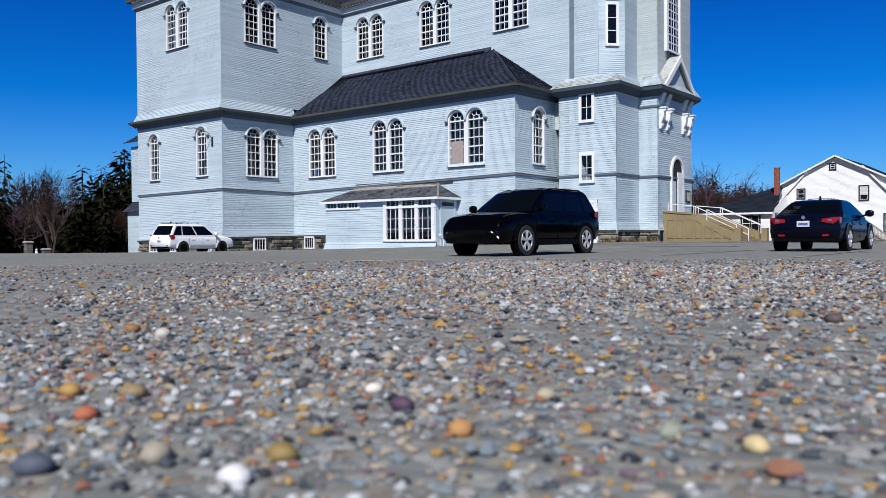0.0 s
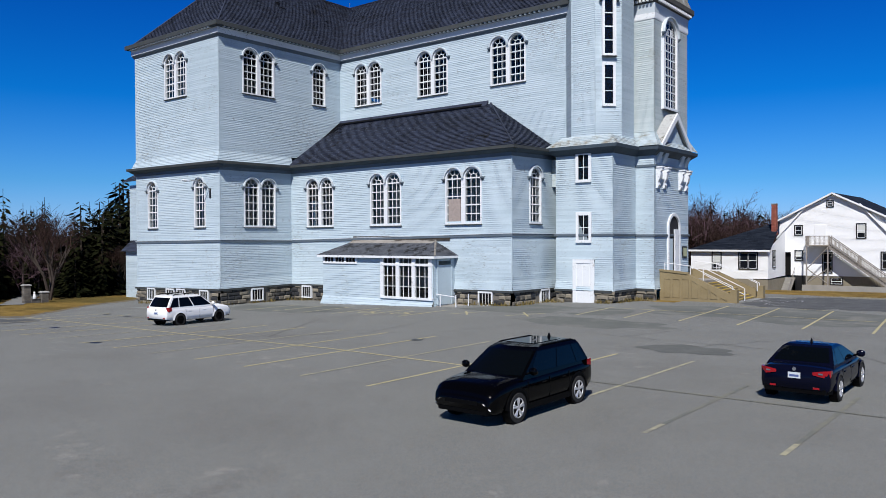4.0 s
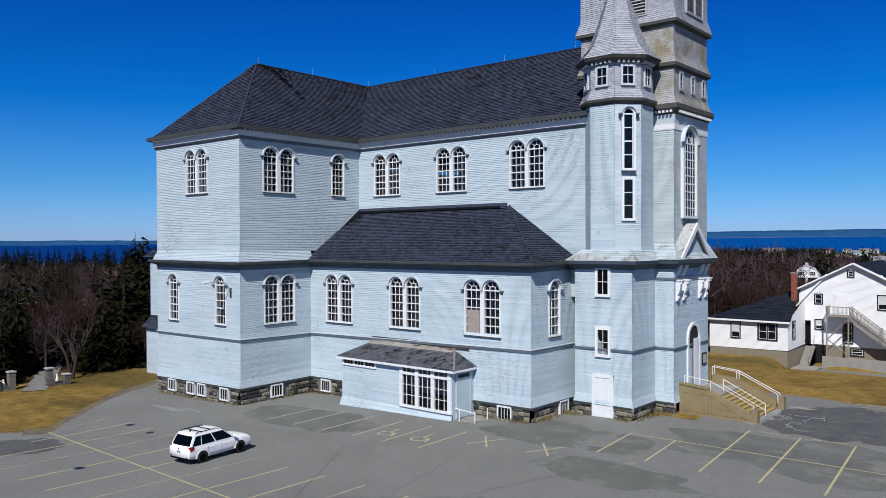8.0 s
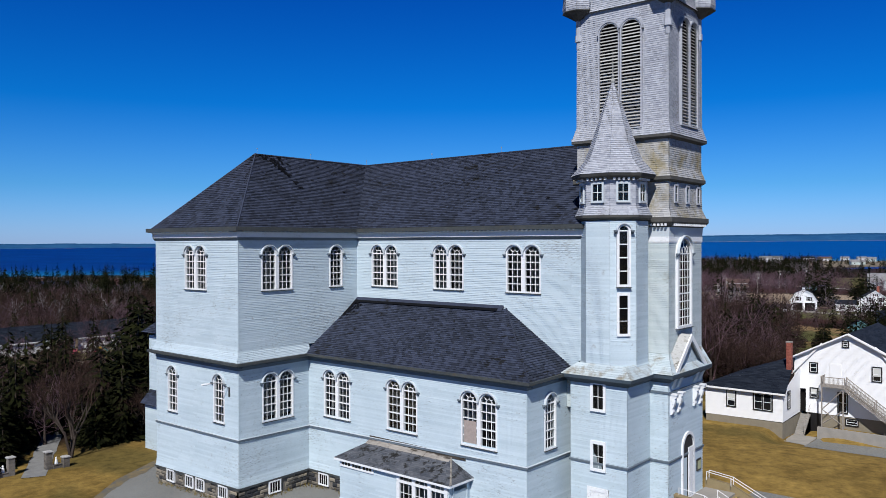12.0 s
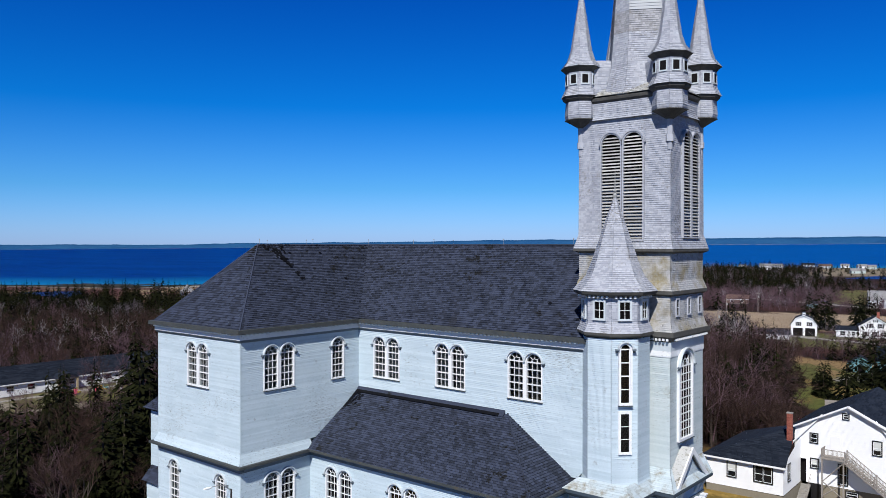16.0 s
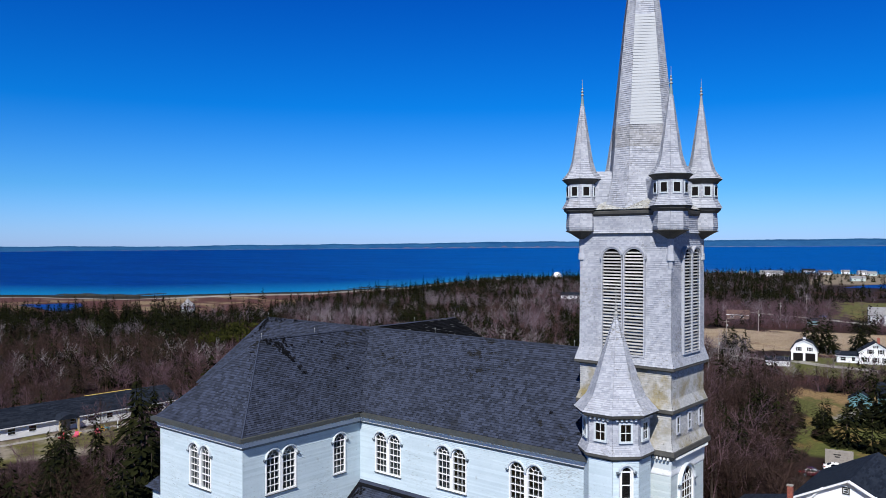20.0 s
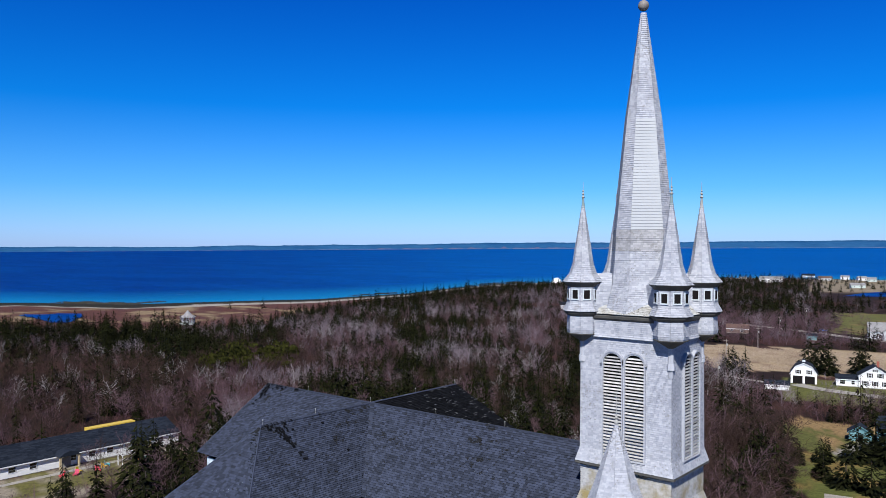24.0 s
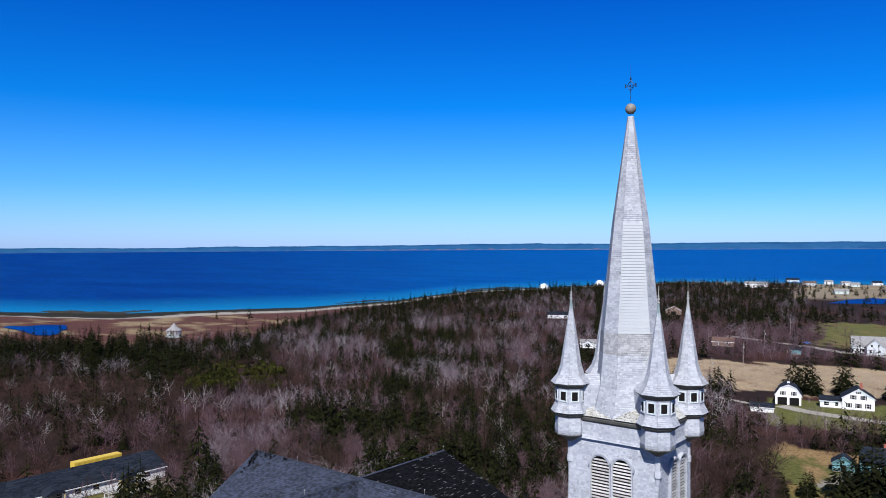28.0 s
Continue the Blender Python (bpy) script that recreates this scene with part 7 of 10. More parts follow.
            for k in range(rims):
                for off in (-0.14, 0.14):
                    a = 2 * math.pi * k / rims + 0.3 + off
                    c, s_ = math.cos(a), math.sin(a)
                    rim.tube((sgn * (W + 0.008), ya + 0.05 * math.cos(a - off), wheel_r + 0.05 * math.sin(a - off)), (sgn * (W + 0.012), ya + wheel_r * 0.62 * c, wheel_r + wheel_r * 0.62 * s_), 0.026, 0.03, 5)
            rim.tube((sgn * (W - 0.02), ya, wheel_r), (sgn * (W + 0.02), ya, wheel_r), 0.065, 0.055, 10)
            part("rim", rim, rim_mat or ALLOY, tyre)
            part("hub_back", Lump().tube((sgn * (W - 0.1), ya, wheel_r), (sgn * (W - 0.04), ya, wheel_r), wheel_r * 0.66, n=16), PLASTIC, tyre)
            arc = Lump()
            r0 = wheel_r + 0.045
            arc.loft([[(sgn * x, ya + r * math.cos(math.pi * k / 14), wheel_r + r * math.sin(math.pi * k / 14)) for x, r in ((W - 0.12, r0), (W + 0.016, r0), (W + 0.010, r0 + 0.065), (W - 0.12, r0 + 0.065))] for k in range(15)])
            part("wheel_arch", arc, PLASTIC if cladding else body_mat, top)
    for sgn in (1, -1):
        x, y, z, dx, dy, dz = head
        part("headlight", Lump().loft([[(sgn * (x - dx), y + dy, z - dz), (sgn * (x - dx), y - dy * 0.4, z + dz), (sgn * (x - dx), y - dy, z)], [(sgn * x, y + dy * 0.55, z - dz * 0.9), (sgn * x, y - dy * 0.9, z + dz * 1.2), (sgn * x, y - dy * 1.5, z)], [(sgn * (x + dx), y - dy * 0.9, z - dz * 0.5), (sgn * (x + dx), y - dy * 2.2, z + dz * 1.5), (sgn * (x + dx), y - dy * 2.4, z)]]), LAMP, top)
        x, y, z, dx, dy, dz = tail
        lens = part("tail_light", Lump().loft([[(sgn * (x - dx), y - dy + 0.01, z - dz * 0.4), (sgn * (x - dx), y + dy, z - dz * 0.4), (sgn * (x - dx), y + dy, z + dz * 0.5), (sgn * (x - dx), y - dy + 0.01, z + dz * 0.5)], [(sgn * (x + dx * 0.4), y - dy, z - dz), (sgn * (x + dx * 0.4), y + dy, z - dz), (sgn * (x + dx * 0.4), y + dy, z + dz), (sgn * (x + dx * 0.4), y - dy, z + dz)], [(sgn * (x + dx * 1.25), y + dy * 1.2, z - dz), (sgn * (x + dx * 1.25), y + dy * 5, z - dz * 0.6), (sgn * (x + dx * 1.25), y + dy * 5, z + dz), (sgn * (x + dx * 1.25), y + dy * 1.2, z + dz * 1.1)]]), REDLENS, top)
        xa, xb = sorted((sgn * (x - dx * 0.2), sgn * (x + dx * 0.35)))
        part("reversing_lamp", Lump().box(xa, xb, y - dy - 0.008, y - dy + 0.02, z - dz * 0.15, z + dz * 0.35), LAMP, lens)
        part("reflector", Lump().box(sgn * x * 0.85 - 0.08, sgn * x * 0.85 + 0.08, y0 - 0.012, y0 + 0.03, hull[0][2] + 0.02, hull[0][2] + 0.07), REDLENS, top)
        if name == "black_suv":
            part("fog_trim", Lump().tube((sgn * 0.84, y1 - 0.06, 0.44), (sgn * 0.66, y1 + 0.005, 0.60), 0.022, 0.012, 6), ALLOY, top)
    part("rear_bumper", Lump().loft([[(-W * 0.82, y0 + 0.02, z), (W * 0.82, y0 + 0.02, z), (W * 0.95, y0 + 0.3, z), (-W * 0.95, y0 + 0.3, z)] for z in (hull[0][2] - 0.12, hull[0][2] + 0.02)]), PLASTIC, top)
    part("grille", Lump().box(-W * 0.5, W * 0.5, y1 - 0.10, y1 + 0.012, hull[-1][2] + 0.10, hull[-1][2] + 0.20), PLASTIC, top)
    part("bumper_trim", Lump().loft([[(-W * 0.92, y1 - 0.42, z), (W * 0.92, y1 - 0.42, z), (W * 0.74, y1 - 0.02, z), (-W * 0.74, y1 - 0.02, z)] for z in (hull[-1][2] - 0.12, hull[-1][2] + 0.02)]), PLASTIC, top)
    part("badge", Lump().tube((0, y0 - 0.02, plate_z + 0.17), (0, y0 + 0.03, plate_z + 0.17), 0.05, n=12), ALLOY, top)
    pl = part("rear_plate", Lump().box(-0.16, 0.16, y0 - 0.022, y0 + 0.02, plate_z - 0.08, plate_z + 0.08), PLATE, top)
    part("plate_bar", Lump().box(-0.12, 0.12, y0 - 0.026, y0 - 0.023, plate_z - 0.04, plate_z + 0.02), mat("plate_ink", (0.063, 0.094, 0.235), 0.6) if "plate_ink" not in bpy.data.materials else bpy.data.materials["plate_ink"], pl)
    if rails:
        zt, up = zs[-2], 0.075 if rails == "bars" else 0.03
        yr, yf, w = cabin.at(zt)
        for sgn in (1, -1):
            x = w * 0.97
            rr = Lump()
            ys = [yr + 0.12, yr + 0.3, yf - 0.45, yf - 0.25]
            for (ya, za), (yb, zb_) in zip([(ys[0], zt - 0.02), (ys[1], zt + up), (ys[2], zt + up)], [(ys[1], zt + up), (ys[2], zt + up), (ys[3], zt - 0.02)]):
                rr.tube((sgn * x, ya, za), (sgn * x, yb, zb_), 0.022, n=6)
            rr.tube((sgn * x, (ys[1] + ys[2]) / 2, zt - 0.02), (sgn * x, (ys[1] + ys[2]) / 2, zt + up), 0.022, n=6)
            part("roof_rail", rr, PLASTIC, top)
        if rails == "bars":
            for y in (yr + 0.55, yf - 0.85):
                part("cross_bar", Lump().box(-w, w, y - 0.035, y + 0.035, zt + 0.07, zt + 0.10), PLASTIC, top)
    return top


gz_ = lambda x, y: ground_z(x, y) + LOTZ
SUV_HULL = [(0.0, 0.84, 0.50, 0.95, 0.97), (0.06, 0.92, 0.42, 1.03, 1.05), (0.35, 0.965, 0.34, 1.07, 1.08), (1.0, 0.98, 0.30, 1.06, 1.07), (2.2, 0.98, 0.28, 1.04, 1.06), (3.4, 0.98, 0.28, 1.03, 1.07), (3.75, 0.975, 0.28, 1.03, 1.12), (4.3, 0.96, 0.29, 0.99, 1.08), (4.7, 0.93, 0.31, 0.91, 1.00), (4.88, 0.87, 0.36, 0.78, 0.86), (4.95, 0.80, 0.44, 0.64, 0.70)]
SUV_CABIN = Cabin([(1.00, 0.08, 3.86, 0.93), (1.12, 0.14, 3.70, 0.90), (1.40, 0.30, 3.28, 0.82), (1.62, 0.44, 2.94, 0.75), (1.70, 0.50, 2.72, 0.69), (1.74, 0.72, 2.42, 0.55)])
DOORS = [(0.04, 0.20, 0.05, 0.20), (0.22, 0.53, 0.22, 0.54), (0.55, 0.93, 0.56, 0.97)]
ALLOY_BRIGHT = mat("bright_silver_alloy", (0.565, 0.573, 0.589), 0.38, 0.55)
car("black_suv", "glossy black sport utility car with silver alloy wheels on the asphalt", SUV_HULL, SUV_CABIN, paint("black_paint", (0.0009, 0.0009, 0.0012)), (0.92, 3.92), 0.38, DOORS, (1.13, 1.60), pose(-11.42, 20.05, gz_(-11.4, 17.6), 0, 0, 180), 5, True,
    (0.71, 4.80, 0.87, 0.15, 0.05, 0.028), (0.86, 0.14, 1.06, 0.1, 0.06, 0.09), ALLOY_BRIGHT, True)
SEDAN_HULL = [(0.0, 0.80, 0.40, 0.86, 0.90), (0.08, 0.89, 0.32, 0.93, 1.00), (0.5, 0.93, 0.26, 0.95, 1.03), (1.1, 0.95, 0.24, 0.94, 1.02), (2.2, 0.95, 0.22, 0.93, 0.96), (3.1, 0.95, 0.22, 0.92, 0.98), (3.5, 0.94, 0.24, 0.90, 1.00), (4.1, 0.92, 0.26, 0.80, 0.90), (4.42, 0.87, 0.30, 0.70, 0.78), (4.62, 0.76, 0.38, 0.56, 0.62)]
SEDAN_CABIN = Cabin([(0.92, 0.42, 3.62, 0.89), (1.02, 0.58, 3.40, 0.86), (1.22, 0.92, 2.98, 0.76), (1.38, 1.25, 2.62, 0.67), (1.44, 1.45, 2.40, 0.60), (1.47, 1.70, 2.15, 0.45)], 0.18)
SEDAN_DOORS = [(0.14, 0.45, 0.12, 0.46), (0.48, 0.90, 0.49, 0.97)]
car("dark_sedan", "dark navy sedan with red tail lights on the asphalt", SEDAN_HULL, SEDAN_CABIN, paint("dark_navy_paint", (0.0020, 0.0027, 0.0094)), (0.95, 3.75), 0.345, SEDAN_DOORS, (1.00, 1.37), pose(-5.78, 22.75, gz_(-5.8, 25), 0, 0, 0), 5, False,
    (0.66, 4.36, 0.70, 0.18, 0.08, 0.05), (0.66, 0.03, 0.84, 0.19, 0.06, 0.085), ALLOY_BRIGHT, False, False, 0.76, True)
WAGON_HULL = [(0.0, 0.84, 0.46, 0.92, 0.95), (0.05, 0.90, 0.40, 1.04, 1.06), (0.3, 0.935, 0.33, 1.06, 1.07), (1.0, 0.95, 0.30, 1.04, 1.06), (2.2, 0.95, 0.29, 1.02, 1.04), (3.3, 0.95, 0.29, 1.01, 1.05), (3.65, 0.945, 0.29, 1.01, 1.10), (4.2, 0.93, 0.30, 0.97, 1.06), (4.6, 0.90, 0.32, 0.88, 0.97), (4.78, 0.84, 0.36, 0.76, 0.83), (4.85, 0.76, 0.44, 0.62, 0.67)]
WAGON_CABIN = Cabin([(1.00, 0.06, 3.74, 0.91), (1.10, 0.10, 3.60, 0.89), (1.40, 0.26, 3.14, 0.83), (1.66, 0.42, 2.76, 0.77), (1.74, 0.48, 2.58, 0.72), (1.78, 0.70, 2.30, 0.58)])
car("white_suv", "white sport utility wagon with black roof rails parked in a stall", WAGON_HULL, WAGON_CABIN, paint("white_paint_gloss", (0.720, 0.729, 0.738), 0.25), (0.95, 3.80), 0.36, [(0.03, 0.22, 0.06, 0.22), (0.24, 0.54, 0.24, 0.55), (0.565, 0.95, 0.575, 0.98)], (1.10, 1.62), pose(-40.9, 24.6, gz_(-41, 27), 0, 0, 6), 5, "bars",
    (0.68, 4.72, 0.86, 0.16, 0.06, 0.06), (0.84, 0.11, 0.98, 0.08, 0.05, 0.13), PLASTIC, False, False, 0.78)
car("white_sedan", "white sedan parked beside the far lawn", SEDAN_HULL, SEDAN_CABIN, bpy.data.materials["white_paint_gloss"], (0.95, 3.75), 0.34, SEDAN_DOORS, (1.00, 1.37), pose(-37.0, 149.5, ground_z(-37, 150), 0, 0, -70), 5, False, (0.66, 4.36, 0.70, 0.18, 0.08, 0.05), (0.66, 0.03, 0.84, 0.19, 0.06, 0.085), None, False, False, 0.76, True)
car("maroon_car", "dark maroon car parked behind the hall", SEDAN_HULL, SEDAN_CABIN, paint("maroon_paint", (0.0471, 0.0063, 0.0118)), (0.95, 3.75), 0.34, SEDAN_DOORS, (1.00, 1.37), pose(-39.5, 143.5, ground_z(-39, 145), 0, 0, -70), 5, False, (0.66, 4.36, 0.70, 0.18, 0.08, 0.05), (0.66, 0.03, 0.84, 0.19, 0.06, 0.085), None, False, False, 0.76, True)


# ---- car park markings ----
def painted(name, label, pts, w=0.125, seg=1.0, group="stall lines", material=None, lift=0.0):
    lump = Lump()
    for (ax, ay), (bx, by) in zip(pts, pts[1:]):
        L = math.hypot(bx - ax, by - ay)
        n = max(1, round(L / seg))
        dx, dy = (bx - ax) / L, (by - ay) / L
        px, py = -dy * w / 2, dx * w / 2
        v = []
        for k in range(n + 1):
            x, y = ax + (bx - ax) * k / n, ay + (by - ay) * k / n
            for s in (1, -1):
                v.append((x + s * px, y + s * py, ground_z(x, y) + LOTZ + lift + (0.006 if y < 15 else 0.010)))
        lump.add(v, [(2 * k, 2 * k + 1, 2 * k + 3, 2 * k + 2) for k in range(n)])
    return tagged(part(name, lump, material or YELLOW), label, "marking", group, "structure")


for k in range(19):
    x = -1.45 - 3.07 * k
    if x > -9:
        painted("stall_line", "stub of a worn yellow stall line", [(x, 17.1), (x, 18.2)], material=YELLOW_WORN)
        painted("stall_line", "nearly worn away yellow stall line", [(x, 18.2), (x, 24.5)], material=YELLOW_GHOST)
    else:
        painted("stall_line", "faded yellow stall line on asphalt", [(x, 25.0 if k > 17 else 21.5 if k > 16 else 17.3), (x - 1.1 * smooth01(-36, -50, x), 28.1 + 1.0 * smooth01(-36, -50, x))], material=YELLOW if k % 3 else YELLOW_WORN)
painted("stall_line", "long faded yellow line joining the stalls", [(-56.0, 23.7), (-47.0, 23.2), (-30.0, 22.4), (-12, 22.2)], lift=0.004)
painted("stall_line", "nearly worn away yellow line joining the stalls", [(-12, 22.2), (0, 22.2)], material=YELLOW_GHOST, lift=0.004)
painted("stall_line", "stub of a worn yellow line on gritty asphalt", [(-3.18, 3.02), (-3.25, 3.85)], 0.085, 0.2)
painted("stall_line", "worn yellow line on gritty asphalt", [(-6.36, 2.77), (-6.55, 4.11)], 0.085, 0.2)
for a, b in (((-22.7, 40.9), (-23.2, 46.3)), ((-19.65, 40.9), (-20.2, 46.4)), ((-16.5, 40.9), (-17.5, 51.9)), ((-13.35, 40.9), (-14.35, 51.9)), ((-10.2, 40.9), (-11.2, 51.9)), ((-7.1, 40.9), (-8.1, 51.9)), ((-4.0, 40.9), (-5.0, 51.9)), ((-23.2, 46.3), (-4.6, 46.7)), ((-13.65, 52.05), (-11.2, 51.95)), ((-16.85, 52.0), (-15.1, 52.0)), ((-17.4, 61.5), (-15.85, 61.6))):
    painted("stall_line", "yellow stall line near the church steps", [a, b], lift=0.004 if abs(a[1] - b[1]) < 0.5 else 0.0)
for x in (-47.0, -44.0, -40.9, -37.9, -35.1, -32.05):
    painted("stall_line", "yellow stall line beside the porch", [(x, 35.5), (x - 0.2, 40.7)])
for cx, cy in ((-29.6, 39.25), (-25.4, 39.6)):
    painted("cross_mark", "yellow cross mark on asphalt", [(cx - 0.65, cy - 1.2), (cx + 0.65, cy + 1.2)], 0.13)
    painted("cross_mark", "yellow cross mark on asphalt", [(cx - 0.95, cy + 1.2), (cx + 0.95, cy - 1.2)], 0.13, lift=0.004)
for cx, cy in ((-36.5, 37.3), (-33.6, 37.4)):
    painted("accessible_symbol", "yellow painted wheelchair symbol", [(cx + 0.55 * math.cos(a), cy + 0.55 * math.sin(a)) for a in [2.2 + k * 0.33 for k in range(15)]], 0.13, 0.4)
    painted("accessible_symbol", "yellow painted wheelchair symbol arm", [(cx - 0.1, cy + 1.5), (cx + 0.0, cy + 0.4), (cx + 0.6, cy + 0.3), (cx + 0.9, cy - 0.5)], 0.13, 0.4)
WORN_PATCH = noisy("worn_asphalt_patch", (0.064, 0.069, 0.067), (0.118, 0.124, 0.117), 1.2, 0.95, 30)
PATCH = noisy("dark_asphalt_patch", (0.043, 0.046, 0.049), (0.092, 0.096, 0.099), 0.9, 0.95, 30, spots=(0.125, 0.127, 0.122), spot_scale=1.4, spot_at=(0.55, 0.68))


def blotch(name, label, cx, cy, rx, ry, material, lift=0.008):
    lump = Lump()
    n = 36
    v = [(cx, cy, ground_z(cx, cy) + LOTZ + lift)]
    for u in (0.35, 0.7, 1.0):
        for k in range(n):
            a = 2 * math.pi * k / n
            r = u * (1 + 0.45 * noise.noise((cx + math.cos(a) * 1.6, cy + math.sin(a) * 1.6, 2.0)) + 0.12 * noise.noise((cx + math.cos(a) * 7, cy + math.sin(a) * 7, 2.0)))
            x, y = cx + rx * r * math.cos(a), cy + ry * r * math.sin(a)
            v.append((x, y, ground_z(x, y) + LOTZ + lift))
    lump.add(v, [(0, 1 + k, 1 + (k + 1) % n) for k in range(n)] + [(1 + b * n + k, 1 + (b + 1) * n + k, 1 + (b + 1) * n + (k + 1) % n, 1 + b * n + (k + 1) % n) for b in (0, 1) for k in range(n)])
    return tagged(part(name, lump, material), label, "patch", kind="structure")


blotch("asphalt_patch", "dark round asphalt patch", -12.0, 30.8, 1.8, 1.3, WORN_PATCH)
blotch("asphalt_patch", "dark asphalt patch at the lot edge", -52.8, 20.7, 2.5, 2.3, PATCH)
for x, y, rx, ry in ((-14.2, 58.2, 4.2, 6.3), (-8.6, 57.0, 3.2, 4.2), (-10.5, 62.5, 4.5, 1.8)):
    blotch("asphalt_patch", "dark asphalt repair near the lawn", x, y, rx, ry, PATCH, 0.0068 + 0.0004 * rx)
OLD = noisy("older_asphalt", (0.076, 0.082, 0.077), (0.135, 0.143, 0.132), 0.35, 0.95, 50, spots=(0.175, 0.175, 0.160), spot_scale=0.5, spot_at=(0.52, 0.70))
for k, (x, y, rx, ry) in enumerate(((-13, 47.5, 8.5, 4.5), (-27, 43.5, 6.0, 3.2), (-1, 47, 5, 6), (-20, 37.5, 5, 2.2), (-45, 37.5, 6.5, 2.8))):
    blotch("asphalt_patch", "older and darker stretch of asphalt", x, y, rx, ry, OLD, 0.002 + 0.001 * k)
for k in range(6):
    x, y = -15.3 + 0.55 * k, 66.3 - 0.55 * k
    painted("stall_line", "short yellow hatching line by the lawn", [(x, y), (x + 4.6, y + 3.7 * min(1.0, 0.05 + 0.2 * k))], 0.10, lift=0.012)
CHALK = noisy("white_chalk", (0.30, 0.31, 0.32), (0.47, 0.48, 0.49), 3.0, 0.95, 20.0)
chalk = random.Random(4)
for x, y, size, bends in ((-17.0, 58.5, 0.7, 16), (-16.6, 56.6, 0.9, 22), (-15.6, 55.6, 0.6, 14), (-14.9, 57.6, 0.45, 9), (-16.0, 54.3, 0.4, 8)):
    pts, a = [(x, y)], 0.0
    for _ in range(bends):
        a += chalk.uniform(-0.4, 1.5)
        pts.append((pts[-1][0] + size * 0.45 * math.cos(a) + 0.06, pts[-1][1] + size * 0.6 * math.sin(a)))
    painted("chalk_mark", "white looping chalk scribble on dark asphalt", pts, 0.05, 0.3, "chalk marks", CHALK, 0.014)
STAIN = noisy("pale_salt_stain", (0.115, 0.12, 0.118), (0.30, 0.31, 0.31), 1.6, 0.95, 12.0)
for x, y, rx, ry in ((-57.3, 33.7, 2.6, 0.32), (-55.4, 34.4, 1.5, 0.22), (-18.2, 57.3, 0.55, 3.4), (-16.9, 61.6, 0.8, 0.5)):
    blotch("pale_stain", "pale grey mineral stain on the asphalt", x, y, rx, ry, STAIN, 0.010)
DIRT = noisy("sandy_dirt", (0.088, 0.078, 0.055), (0.185, 0.135, 0.060), 0.6, 0.95, 9.0, spots=(0.075, 0.076, 0.070), spot_scale=1.1, spot_at=(0.46, 0.60))
verge = Lump()
for k in range(61):
    y = 22.5 + 0.32 * k
    x, w = lot_edge_left(y), 1.0 + 0.9 * noise.noise((y * 0.5, 2.0, 0.0)) + 0.4 * noise.noise((y * 2.1, 5.0, 0.0))
    for o in (-1.3, 0.2, max(0.35, w)):
        verge.v.append((x + o, y - 0.5 * o, ground_z(x + o, y - 0.5 * o) + LOTZ + 0.006))
    if k:
        verge.f += [(3 * k - 3 + j, 3 * k - 2 + j, 3 * k + 1 + j, 3 * k + j)[::-1] for j in (0, 1)]
tagged(part("verge", verge, DIRT), "sandy dirt verge between asphalt and dry lawn", "verge", kind="structure")
for x, y in ((-22.8, 26.6), (-34.8, 17.9), (-44.5, 20.5), (-50.3, 28.1), (-54.0, 28.6)):
    blotch("drain_cover", "small dark drain cover in the asphalt", x, y, 0.28, 0.28, BLACK_TRIM, 0.014)
CRACK = mat("tar_crack", (0.067, 0.067, 0.064), 0.9)
crk = random.Random(9)
for (x0, y0, x1, y1) in ((-33, 22.5, -18, 33.5), (-18, 33.5, -6, 32.5), (-24, 30, -20, 41), (-3, 28, -9, 38), (-30, 24, -36, 33), (-16, 33, -14.5, 38), (-27, 28, -29, 36), (-12, 32, -9.5, 36.5), (-48, 33, -38, 34), (-52, 26, -45, 29), (-7.14, 3.17, -6.2, 3.13), (-6.2, 3.13, -4.99, 2.9)):
    pts = []
    n = max(8, int(math.hypot(x1 - x0, y1 - y0) / 0.35))
    for k in range(n + 1):
        t = k / n
        span = min(1.0, math.hypot(x1 - x0, y1 - y0) / 12)
        w = span * (0.9 * noise.noise((x0 + 7 * t, y0, 1.0)) + 0.12 * crk.uniform(-1, 1))
        pts.append((x0 + (x1 - x0) * t - w * 0.6, y0 + (y1 - y0) * t + w * 0.6))
    c = painted("crack", "dark wandering crack in the asphalt", pts, 0.03 if y0 > 12 else 0.012, 1.0, "cracks")
    c.data.materials.clear()
    c.data.materials.append(CRACK)

# gateposts and figures at the garden path
PILLAR = noisy("rough_pillar_stone", (0.060, 0.055, 0.050), (0.170, 0.155, 0.135), 2.0, 0.9, 14.0, objrand=0.5)
CAPSTONE = noisy("pale_worn_capstone", (0.20, 0.20, 0.20), (0.38, 0.38, 0.37), 3.0, 0.9, 20.0)
